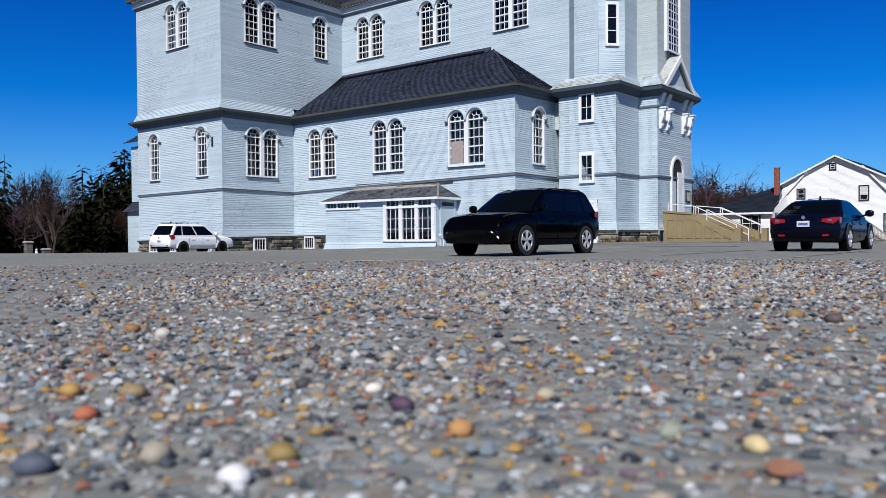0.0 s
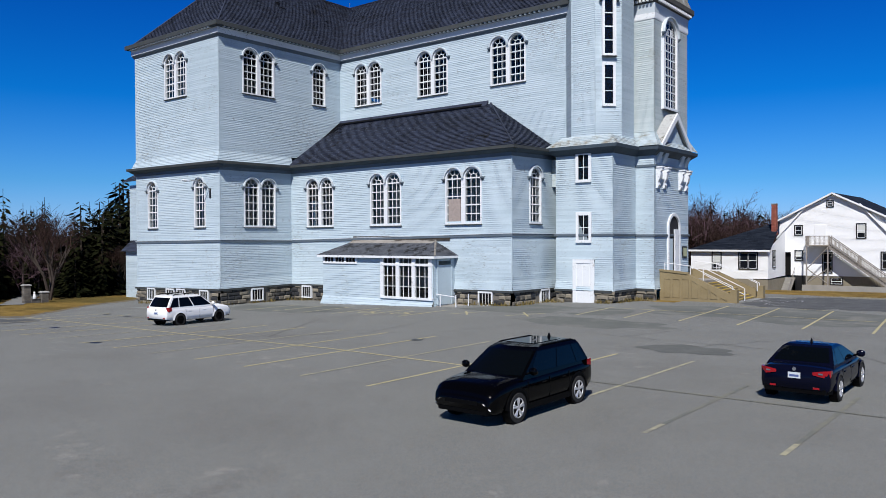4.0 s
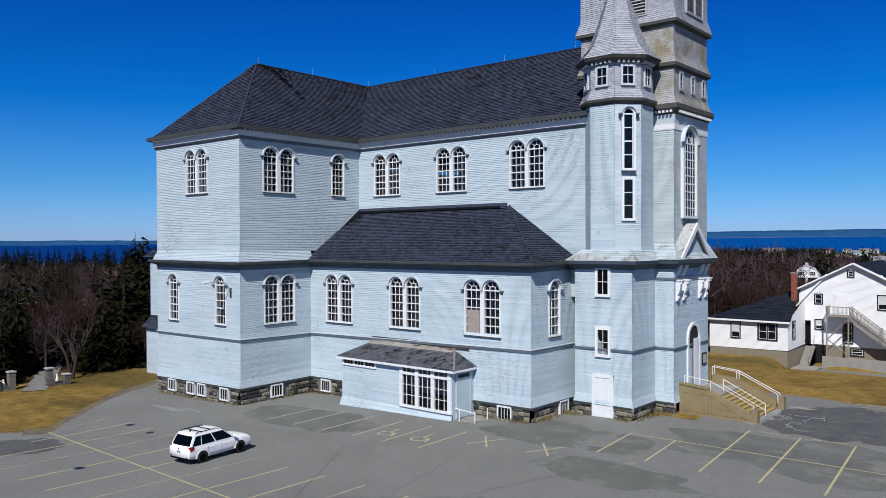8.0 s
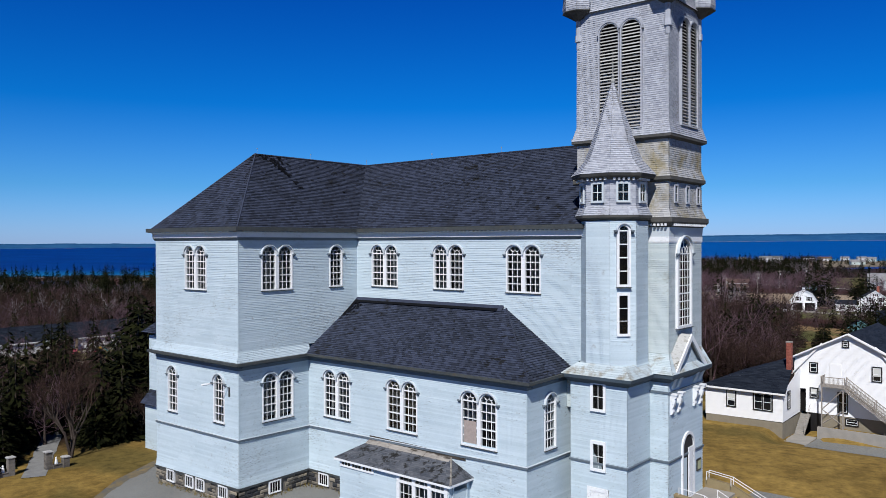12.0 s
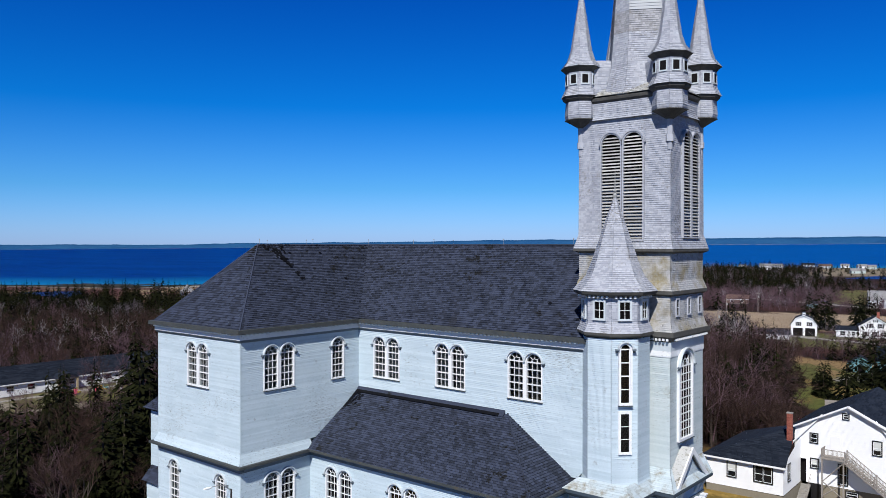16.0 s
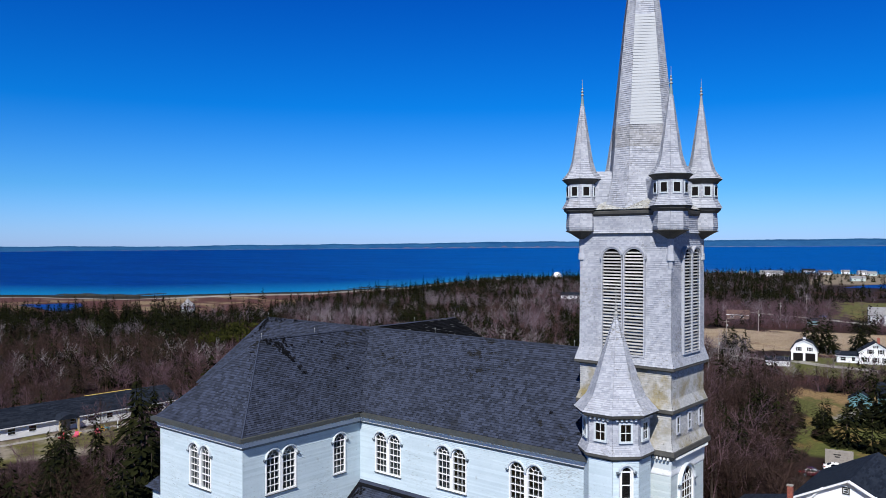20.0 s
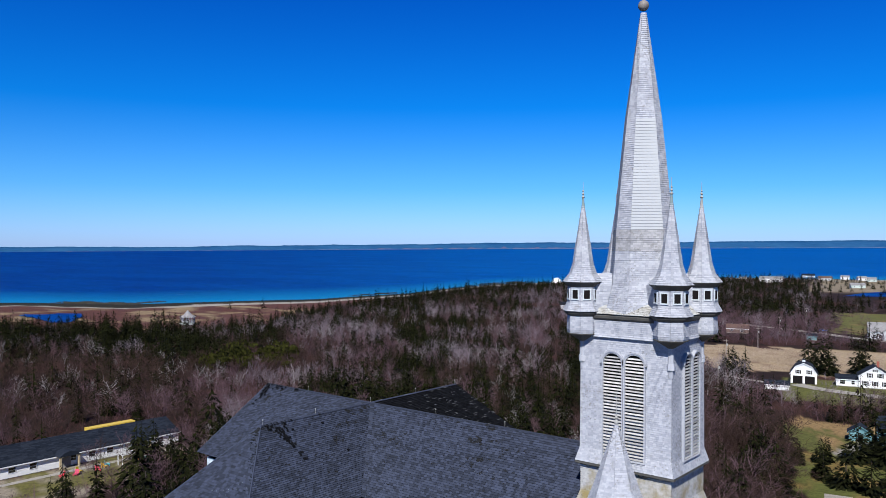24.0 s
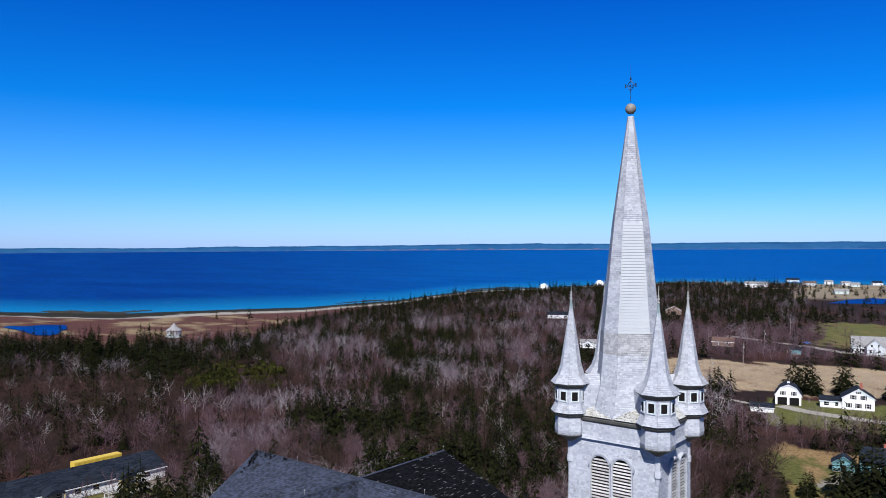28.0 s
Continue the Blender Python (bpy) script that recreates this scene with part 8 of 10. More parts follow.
for x, y, h in ((-79.4, 28.9, 1.05), (-79.5, 30.3, 1.7), (-78.8, 33.5, 1.7), (-78.4, 35.0, 1.0)):
    g = thing("stone_pillar", "rough grey stone pillar with a pale capstone", "pillar", group="garden pillars")
    z = ground_z(x, y)
    for k in range(round(h / 0.24)):
        u = 0.12 if k % 2 else -0.08
        for p, q in ((-0.30, u - 0.006), (u + 0.006, 0.30)):
            part("stone", Lump().box(x + p, x + q, y - 0.30 + 0.012 * (k % 2), y + 0.30, z + 0.24 * k - (0.0 if k else 0.3), z + 0.24 * k + 0.228), PILLAR, g)
    z += 0.24 * round(h / 0.24)
    part("capstone", Lump().loft([ring(x - 0.37, x + 0.37, y - 0.37, y + 0.37, z), ring(x - 0.37, x + 0.37, y - 0.37, y + 0.37, z + 0.09), ring(x - 0.25, x + 0.25, y - 0.25, y + 0.25, z + 0.15)]), CAPSTONE, g)
for x0, y0, x1, y1 in ((-79.75, 29.22, -79.25, 29.98), (-78.9, 33.83, -78.4, 34.67)):
    z = ground_z(x0, y0)
    tagged(part("low_wall", Lump().box(x0, x1, y0, y1, z - 0.2, z + 0.35).box(x0 - 0.05, x1 + 0.05, y0, y1, z + 0.352, z + 0.42), PILLAR), "low grey stone wall between the pillars", "wall")
for x, y in ((-79.5, 29.6), (-78.65, 34.2)):
    z = ground_z(x, y) + 0.42
    st = Lump().loft([octo(x, y, r, r, z + h) for r, h in ((0.16, 0.0), (0.17, 0.14), (0.11, 0.4), (0.07, 0.46), (0.10, 0.55), (0.06, 0.66), (0.015, 0.69))])
    tagged(part("garden_statue", st, WHITE), "small plain white garden statue", "statue")
path = Lump()
for k in range(13):
    x, y = -76.9 - 1.5 * k, 31.3 + 0.82 * k
    w = 1.05 + 0.18 * noise.noise((k * 0.9, 0.0, 3.0))
    for o in (-1, 1):
        path.v.append((x + 0.47 * w * o, y + 0.88 * w * o, ground_z(x, y) + 0.05))
    if k:
        path.f.append((2 * k - 2, 2 * k, 2 * k + 1, 2 * k - 1)[::-1])
GRIT = noisy("grey_path_gravel", (0.105, 0.108, 0.108), (0.205, 0.208, 0.205), 0.8, 0.95, 20.0)
tagged(part("pavement", path, GRIT), "grey gravel path between stone pillars", "path", kind="structure")


# weeds along the foot of the church
wr = np.random.RandomState(3)
blades = []
for (ax, ay), (bx, by), dens in (((XW, YT), (XE, YT), 30), ((XE, YT), (XE, YA), 40), ((XE, YA), (-47, YA), 40), ((-35, YA), (XD, YA), 60), ((XD, YA), (XD, 49.8), 60), ((XD, 49.75), (-28.3, 49.75), 60), ((-26, 49.75), (-24.75, 49.75), 60), ((-24.75, 49.8), (-24.75, 53.3), 60), ((-24.75, 53.35), (-23.3, 53.35), 50)):
    L = math.hypot(bx - ax, by - ay)
    nx, ny = (by - ay) / L, -(bx - ax) / L
    for k in range(int(L * dens)):
        t = wr.rand()
        if noise.noise((ax + (bx - ax) * t * 1.0, ay + (by - ay) * t, 6.0)) < wr.uniform(-0.5, 0.3):
            continue
        o = 0.22 + 0.5 * wr.rand() ** 2
        x, y = ax + (bx - ax) * t + nx * o, ay + (by - ay) * t + ny * o
        z = ground_z(x, y) + LOTZ - 0.02
        h, c, s_ = wr.uniform(0.08, 0.32), wr.normal(size=2) * 0.08, wr.normal(size=2) * 0.02
        blades.append(np.array([[x - s_[0], y - s_[1], z], [x + s_[0], y + s_[1], z], [x + c[0] + s_[0] * 0.3, y + c[1] + s_[1] * 0.3, z + h], [x + c[0] - s_[0] * 0.3, y + c[1] - s_[1] * 0.3, z + h]]))
WEED = noisy("dry_weeds", (0.079, 0.063, 0.0196), (0.204, 0.157, 0.063), 0.6, 0.9, 5.0, 0.8, spec=0.1)
wv = np.concatenate(blades)
wme = bpy.data.meshes.new("weeds")
wme.from_pydata(wv.tolist(), [], [(4 * k, 4 * k + 1, 4 * k + 2, 4 * k + 3) for k in range(len(wv) // 4)])
wme.materials.append(WEED)
tagged(new("weeds", wme), "dry yellow weeds along the stone foundation", "weeds", kind="stuff")


# ---- woods ----
tr = np.random.RandomState(11)


def sliver(a, b, w0, w1, rs):
    """A thin four-sided blade from a to b."""
    d = b - a
    s = np.cross(d, rs.normal(size=3))
    s /= max(1e-6, np.linalg.norm(s))
    return [a - s * w0, a + s * w0, b + s * w1, b - s * w1]


def bare_template(rs, h, branches, twigs, thick, stem=1.0):
    """A leafless broad tree as blades: two or three leaning stems, a fan of limbs, a dome of fine twigs."""
    q = []
    stems = []
    for k in range(rs.randint(2, 4)):
        az, lean = rs.rand() * 6.283, rs.uniform(0.04, 0.22)
        top = np.array([math.cos(az) * lean, math.sin(az) * lean, rs.uniform(0.55, 0.75)]) * h
        stems.append(top)
        q.append(sliver(np.zeros(3), top, 0.009 * h * thick * stem, 0.003 * h * thick * stem, rs))
    for k in range(branches):
        t = 0.25 + 0.75 * (k + rs.rand()) / branches
        a = stems[k % len(stems)] * t
        az = rs.rand() * 6.283
        el = radians(rs.uniform(5, 40) + 40 * t)
        L = h * (0.32 + 0.14 * rs.rand()) * (1.15 - 0.50 * t)
        d = np.array([math.cos(az) * math.cos(el), math.sin(az) * math.cos(el), math.sin(el)])
        b = a + d * L
        q.append(sliver(a, b, 0.0042 * h * thick * stem, 0.0016 * h * thick, rs))
        for j in range(twigs):
            u = 0.25 + 0.75 * (j + rs.rand()) / twigs
            d2 = d * 0.7 + rs.normal(size=3) * 0.55 + [0, 0, 0.3]
            d2 /= np.linalg.norm(d2)
            p = a + (b - a) * u
            e = p + d2 * L * (0.3 + 0.35 * rs.rand())
            q.append(sliver(p, e, 0.0020 * h * thick, 0.0009 * h * thick, rs))
            if thick < 1.2:
                for _ in range(2):
                    d3 = d2 + rs.normal(size=3) * 0.6 + [0, 0, 0.15]
                    s = p + (e - p) * rs.uniform(0.3, 0.9)
                    q.append(sliver(s, s + d3 / np.linalg.norm(d3) * L * 0.24, 0.0013 * h * thick, 0.0006 * h * thick, rs))
    return np.array(q).reshape(-1, 3)


def spruce_template(rs, h, n, tuft, wide):
    """A ragged conifer: trunk blades and many drooping tufts in uneven boughs."""
    q = []
    for ang in (0, 1.57):
        v = np.array([math.cos(ang), math.sin(ang), 0]) * 0.014 * h
        q.append([-v, v, v * 0.2 + [0, 0, h], -v * 0.2 + [0, 0, h]])
    ph, lobes = rs.rand(3) * 6.283, rs.uniform(0.15, 0.35)
    for k in range(n):
        t = 0.05 + 0.95 * (1 - math.sqrt(1 - (k + rs.rand()) / n * 0.995))
        az = rs.rand() * 6.283
        rim = wide * h * (1 - t) ** 0.75 * (1 + lobes * math.sin(2 * az + ph[0] + 11 * t) + 0.2 * math.sin(5 * az + ph[1] + 31 * t)) + 0.012 * h
        rr = rim * math.sqrt(rs.uniform(0.2, 1.1))
        c, s = math.cos(az), math.sin(az)
        z = h * t - 0.22 * rr
        w = tuft * h * rs.uniform(0.6, 1.3) * (1 - 0.55 * t)
        o = np.array([c, s, rs.uniform(-0.75, -0.05)]) * w * 1.25
        sd = np.array([-s, c, rs.uniform(-0.4, 0.4)]) * w * 0.6
        p = np.array([c * rr, s * rr, z])
        q.append([p - o, p - sd, p + o, p + sd])
    return np.array(q).reshape(-1, 3)


def pine_template(rs, h, clumps):
    """A broad pine crown: billows of tufts over a forked stem."""
    q = []
    for az in (0.3, 2.4, 4.4):
        q.append(sliver(np.zeros(3), np.array([math.cos(az) * 0.18, math.sin(az) * 0.18, 0.7]) * h, 0.014 * h, 0.006 * h, rs))
    for b in range(7):
        az, rad = rs.rand() * 6.283, 0.30 * h * math.sqrt(rs.rand())
        bc = np.array([math.cos(az) * rad, math.sin(az) * rad, h * rs.uniform(0.55, 0.82)])
        br = h * rs.uniform(0.13, 0.2)
        for k in range(clumps // 7):
            v = rs.normal(size=3)
            v /= np.linalg.norm(v)
            v[2] = abs(v[2]) * 0.8 - 0.15
            p = bc + v * br * rs.uniform(0.75, 1.05)
            a, e = np.cross(v, rs.normal(size=3)), rs.normal(size=3)
            a, e = a / np.linalg.norm(a) * 0.045 * h, e / np.linalg.norm(e) * 0.04 * h
            q.append([p - a, p - e, p + a, p + e])
    return np.array(q).reshape(-1, 3)


def shrub_template(rs, h, n):
    q = []
    for k in range(n):
        az, el = rs.rand() * 6.283, radians(25 + 60 * rs.rand())
        a = rs.normal(size=3) * [0.42 * h, 0.42 * h, 0]
        d = np.array([math.cos(az) * math.cos(el), math.sin(az) * math.cos(el), math.sin(el)])
        q.append(sliver(a, a + d * h * rs.uniform(0.5, 1.1), 0.011 * h, 0.005 * h, rs))
    return np.array(q).reshape(-1, 3)


def quads_mesh(name, blocks, material):
    v = np.concatenate(blocks).astype(np.float32)
    n = len(v) // 4
    me = bpy.data.meshes.new(name)
    me.vertices.add(len(v))
    me.vertices.foreach_set("co", v.ravel())
    me.loops.add(4 * n)
    me.loops.foreach_set("vertex_index", np.arange(4 * n, dtype=np.int32))
    me.polygons.add(n)
    me.polygons.foreach_set("loop_start", np.arange(0, 4 * n, 4, dtype=np.int32))
    me.polygons.foreach_set("loop_total", np.full(n, 4, dtype=np.int32))
    me.update(calc_edges=True)
    me.materials.append(material)
    return me


def placed(tmpl, x, y, z, turn, sx, sz):
    c, s = math.cos(turn), math.sin(turn)
    out = np.empty_like(tmpl)
    out[:, 0] = x + (tmpl[:, 0] * c - tmpl[:, 1] * s) * sx
    out[:, 1] = y + (tmpl[:, 0] * s + tmpl[:, 1] * c) * sx
    out[:, 2] = z + tmpl[:, 2] * sz
    return out


BARK = {
    "grey": noisy("grey_bare_twigs", (0.055, 0.046, 0.058), (0.245, 0.205, 0.236), 0.11, 0.95, 2.0, 0.35, spec=0.1),
    "brown": noisy("brown_bare_twigs", (0.012, 0.0072, 0.0062), (0.062, 0.038, 0.032), 0.11, 0.95, 2.0, 0.35, spec=0.1),
    "pale": noisy("pale_bare_twigs", (0.12, 0.11, 0.115), (0.30, 0.28, 0.29), 0.11, 0.95, 2.0, 0.35, spec=0.1),
    "plum": noisy("plum_bare_twigs", (0.030, 0.0165, 0.021), (0.150, 0.095, 0.114), 0.11, 0.95, 2.0, 0.35, spec=0.1),
    "shrub": noisy("red_brown_scrub", (0.024, 0.011, 0.011), (0.120, 0.060, 0.064), 0.07, 0.95, 2.0, 0.35, spec=0.1)}
NEEDLE = {
    "spruce": noisy("dark_spruce_needles", (0.0009, 0.0014, 0.0005), (0.0138, 0.0160, 0.0046), 0.11, 0.9, 3.0, 0.5, spec=0.06),
    "pine": noisy("olive_pine_needles", (0.009, 0.011, 0.0025), (0.038, 0.040, 0.009), 0.11, 0.9, 3.0, 0.5, spec=0.06)}

bare_near = [bare_template(tr, 1.0, 24, 7, 0.9) for _ in range(6)]
bare_far = [bare_template(tr, 1.0, 14, 6, 1.45, 0.5) for _ in range(8)]
spruce_near = [spruce_template(tr, 1.0, 420, 0.058, w) for w in (0.24, 0.28, 0.32, 0.26)]
spruce_far = [spruce_template(tr, 1.0, 120, 0.075, w) for w in (0.25, 0.30, 0.34, 0.27, 0.31)]
spruce_tiny = [spruce_template(tr, 1.0, 46, 0.115, w) for w in (0.23, 0.27, 0.31)]
pine_far = [pine_template(tr, 1.0, 230) for _ in range(3)]
shrubs = [shrub_template(tr, 1.0, 18) for _ in range(5)]

# places with no trees: (x0, x1, y0, y1)
CLEAR = [(-42, 5, 40, 124), (-82, -20, 20, 84), (-187, -160, 50, 110), (-203, -187, 86, 108), (-100, -20, 264, 325), (-45, 30, 120, 165), (-52, 10, 165, 196), (-120, -60, 455, 500), (-62, -20, 190, 232), (-232, -200, 380, 408), (-350, -315, 535, 562), (-470, -425, 255, 300), (-175, -150, 440, 470), (-285, -262, 635, 660)]


def wood_kind(x, y, d, az):
    """Which plant, if any, stands here."""
    if any(a < x < b and c < y < e for a, b, c, e in CLEAR):
        return None
    s = piecewise(az, SHORE)
    inland = s - d
    n1 = noise.noise((x * 0.012, y * 0.012, 5.0))
    n2 = noise.noise((x * 0.03, y * 0.03, 8.0))
    if inland < 50:
        return None
    if inland < piecewise(az, [(42, 40), (49, 110), (53, 235), (90, 235)]) + 20 * n2:
        return "spruce" if inland < 90 and tr.rand() < 0.02 else None
    if az < 24 and 328 + 8 * n2 < d < 425 + 10 * n2:
        return "spruce" if 12.5 < az < 15.5 and d < 350 and tr.rand() < 0.25 else None
    if az + 2.5 * n2 < 13.2 and 465 < d < 675 + 40 * n2:
        return "plum" if (d > 620 or az > 11) and tr.rand() < 0.10 else None
    if az < 14 and d > 760:
        return "spruce" if tr.rand() < 0.10 else None
    if az < 17 and d > 272 and d < 328:
        return "spruce" if tr.rand() < 0.05 else None
    if 57 < az < 76 and 128 < d < 176:
        return "spruce" if az < 62 and tr.rand() < 0.3 else "plum" if tr.rand() < 0.12 else None
    n4 = noise.noise((x * 0.022, y * 0.022, 2.0))
    p = 0.15 + 0.9 * smooth01(0.05, 0.30, n4)
    edge = inland - piecewise(az, [(42, 40), (49, 110), (53, 235), (90, 235)])
    if az > 28:
        p += 0.62 * smooth01(190, 60, edge + 40 * n1)
    if 26 < az < 46:
        p += 0.5 * smooth01(420, 200, inland + 60 * n1)
    if az <= 28 and d > 560:
        p += 0.55
    if az < 26 and d < 250:
        p += 0.05 + 0.4 * smooth01(0.0, 0.3, n4)
    if 22 < az < 38 and 170 < d < 330:
        p += 0.22
    if az < 27 and 425 < d < 590:
        p *= 0.25
    if 57 < az < 63.5 and d < 128:
        p += 0.35
    elif az >= 63.5 and d < 128:
        p *= 0.1
    if 51 < az < 58 and 290 < d < 345 and n2 + 0.6 * n1 > -0.15:
        return "pine" if tr.rand() < 0.5 else "spruce" if tr.rand() < 0.3 else "brown"
    if 49 < az < 74 and 176 < d < 335 + 20 * n2:
        p *= 0.3
    r = tr.rand()
    if r < p:
        return "spruce"
    k = n1 + 0.7 * n2 + 0.55 * (tr.rand() - 0.5) - (0.5 if az < 26 and d < 240 else 0.36 if az > 49 and d < 335 else 0.22 if d < 230 else 0.0)
    if az < 27 and 425 < d < 600 and tr.rand() < 0.8:
        return "plum"
    if (az > 57 and d < 250) or (az < 26 and d < 240):
        return "brown" if tr.rand() < 0.72 else "plum"
    if tr.rand() < 0.06:
        return "pale"
    return "grey" if k > 0.13 else "brown" if k < -0.20 else "plum"


woods = {k: [] for k in ("pale", "grey", "brown", "plum", "spruce", "pine", "shrub")}
near_trees = []
count = 0
d = 84.0
while d < 1330:
    step = 3.6 if d < 200 else 4.6 if d < 330 else 6.0 if d < 600 else 9.5
    width = step / d
    a = radians(-4)
    while a < radians(79):
        aa, dd = a + tr.uniform(-0.5, 0.5) * width, d + tr.uniform(-0.5, 0.5) * step
        a += width
        x, y = -dd * math.sin(aa), dd * math.cos(aa)
        az = math.degrees(aa)
        if az > 26 and dd < 92 + 6 * tr.rand():
            continue
        if az <= 26 and dd < 125:
            continue
        kind = wood_kind(x, y, dd, az)
        if not kind:
            continue
        z = ground_z(x, y) - 0.15
        turn = tr.rand() * 6.283
        near = dd < (190 if kind == "spruce" else 220)
        if kind in ("spruce", "pine"):
            h = tr.uniform(6.0, 11.5) if kind == "spruce" else tr.uniform(7.5, 10)
            if near and kind == "spruce" and tr.rand() < 0.55:
                h = tr.uniform(9, 14)
            tm = (spruce_near if near else spruce_far if dd < 520 else spruce_tiny) if kind == "spruce" else pine_far
            if tr.rand() < 0.16:
                h *= 1.35
            sx = h * tr.uniform(0.62, 1.0)
        else:
            h = tr.uniform(10.5, 14.5) if az < 26 and dd < 190 else tr.uniform(5.5, 10.5)
            tm = bare_near if near else bare_far
            sx = h * tr.uniform(0.95, 1.45)
        if 14.0 < az < 16.3 and dd < 295:
            h, sx = min(h, 6.0), min(sx, 7.5)
        i = tr.randint(len(tm))
        if dd < 150 and kind != "pine" and len(near_trees) < 230:
            near_trees.append((kind, i, x, y, z, turn, sx, h))
        else:
            woods[kind].append(placed(tm[i], x, y, z, turn, sx, h))
        for _ in range(0 if az > 57 and dd < 130 else 2 if dd < 200 else 3 if kind in ("plum", "grey") else 1):
            if tr.rand() < 0.8:
                xs_, ys_ = x + tr.uniform(-2.5, 2.5), y + tr.uniform(-2.5, 2.5)
                woods["shrub"].append(placed(shrubs[tr.randint(5)], xs_, ys_, ground_z(xs_, ys_) - 0.1, turn, tr.uniform(1.6, 3.4), tr.uniform(1.2, 3.0)))
        count += 1
    d += step

# spruces round the cottage below the farm
for x, y, h in ((-36, 203, 12.5), (-39.5, 206, 11), (-32.5, 199, 13), (-34.5, 193, 10.5), (-29.5, 205, 12), (-41, 194, 9.5), (-46, 189, 6.5), (-53, 180, 8), (-56, 183, 10), (-50.5, 183, 6.5),
                (-60, 176, 10), (-63, 181, 9), (-58, 171, 11), (-66, 174, 10), (-47, 238, 9), (-44, 243, 10), (-39, 236, 11), (-34, 240, 12), (-52, 176, 9)):
    woods["spruce"].append(placed(spruce_near[tr.randint(len(spruce_near))], x, y, ground_z(x, y) - 0.15, tr.rand() * 6.283, h * tr.uniform(0.95, 1.3), h))

# loose groups of spruces that stand out of the bare wood
for a0, a1, d0, d1, many, lo, hi in ((30.5, 38.5, 128, 250, 62, 8.5, 13.5), (39.5, 50, 150, 340, 62, 7, 11.5), (16.6, 18.6, 140, 185, 11, 8, 11), (51, 57.5, 142, 190, 9, 10, 14), (24, 31, 130, 260, 40, 7, 12), (57, 66, 215, 330, 16, 6, 9), (58, 72, 385, 470, 70, 11.5, 16), (61, 71, 104, 150, 22, 8, 12)):
    for _ in range(many):
        aa, dd = radians(tr.uniform(a0, a1)), math.sqrt(tr.uniform(d0 * d0, d1 * d1))
        x, y, h = -dd * math.sin(aa), dd * math.cos(aa), tr.uniform(lo, hi)
        if any(p < x < q and c < y < e for p, q, c, e in CLEAR):
            continue
        woods["spruce"].append(placed(spruce_near[tr.randint(len(spruce_near))], x, y, ground_z(x, y) - 0.15, tr.rand() * 6.283, h * tr.uniform(0.70, 1.02), h * 1.08))

# a dark brown thicket behind the hall
for _ in range(85):
    aa, dd = radians(tr.uniform(16.4, 23.0)), math.sqrt(tr.uniform(121.0 ** 2, 180.0 ** 2))
    x, y, h = -dd * math.sin(aa), dd * math.cos(aa), tr.uniform(8.0, 11.5)
    woods["brown" if tr.rand() < 0.9 else "plum"].append(placed(bare_near[tr.randint(len(bare_near))], x, y, ground_z(x, y) - 0.15, tr.rand() * 6.283, h * tr.uniform(1.0, 1.5), h))

# tall dry reeds of the field
REED = noisy("dry_reeds", (0.196, 0.149, 0.110), (0.408, 0.338, 0.259), 0.06, 0.95, 1.5, 0.6, spec=0.1)
reeds = []
for _ in range(5200):
    dd, aa = tr.uniform(338, 412), radians(tr.uniform(6, 22.5))
    x, y = -dd * math.sin(aa), dd * math.cos(aa)
    if noise.noise((x * 0.05, y * 0.09, 4.0)) > 0.34:
        continue
    reeds.append(placed(shrubs[tr.randint(5)], x, y, ground_z(x, y) - 0.1, tr.rand() * 6.283, tr.uniform(0.9, 2.0), tr.uniform(0.9, 1.7)))
tagged(new("reeds", quads_mesh("reeds", reeds, REED)), "tall pale dry reeds covering the field", "reeds", kind="stuff")

LABEL = {"pale": "silvery leafless birches of the far woods", "grey": "pale grey leafless trees of the far woods", "brown": "dark brown leafless trees of the far woods", "plum": "plum-tinted leafless trees of the far woods",
         "spruce": "dark green spruces of the far woods", "pine": "olive green pines of the far woods", "shrub": "red-brown leafless scrub under the trees"}
for k, blocks in woods.items():
    me = quads_mesh("woods", blocks, {**BARK, **NEEDLE}[k])
    tagged(new("scrub" if k == "shrub" else "woods", me), LABEL[k], "scrub" if k == "shrub" else "woods", kind="stuff")

# the nearest trees, one by one
TRUNK = noisy("tree_bark", (0.026, 0.020, 0.017), (0.075, 0.060, 0.052), 3.0, 0.95, 20.0, bump=0.01, spec=0.1)
protos = {}
for kind, i, x, y, z, turn, sx, h in near_trees:
    key = (kind, i)
    m = Matrix.Translation((x, y, z)) @ pose(0, 0, 0, 0, 0, math.degrees(turn)) @ Matrix.Diagonal((sx / 8, sx / 8, h / 8, 1))
    if key not in protos:
        con = kind == "spruce"
        t = thing("spruce_tree" if con else "bare_tree", "dark green spruce at the edge of the woods" if con else {"pale": "silvery", "grey": "pale grey", "brown": "dark brown", "plum": "plum-brown"}[kind] + " leafless tree at the edge of the woods", "tree", group="spruces by the church" if con else "bare trees by the church")
        tm = (spruce_near if con else bare_near)[i] * 8.0
        part("trunk", Lump().tube((0, 0, -0.3), (0, 0, 8 * (0.9 if con else 0.55)), 0.15, 0.03, 7), TRUNK, t)
        part("crown", quads_mesh("crown", [tm[8:]], {**BARK, **NEEDLE}[kind]), None, t)
        t.matrix_basis = m
        protos[key] = t
    else:
        c = protos[key].copy()
        scene.collection.objects.link(c)
        c.matrix_basis = m
        for ch_ in protos[key].children:
            o = ch_.copy()
            scene.collection.objects.link(o)
            o.parent = c


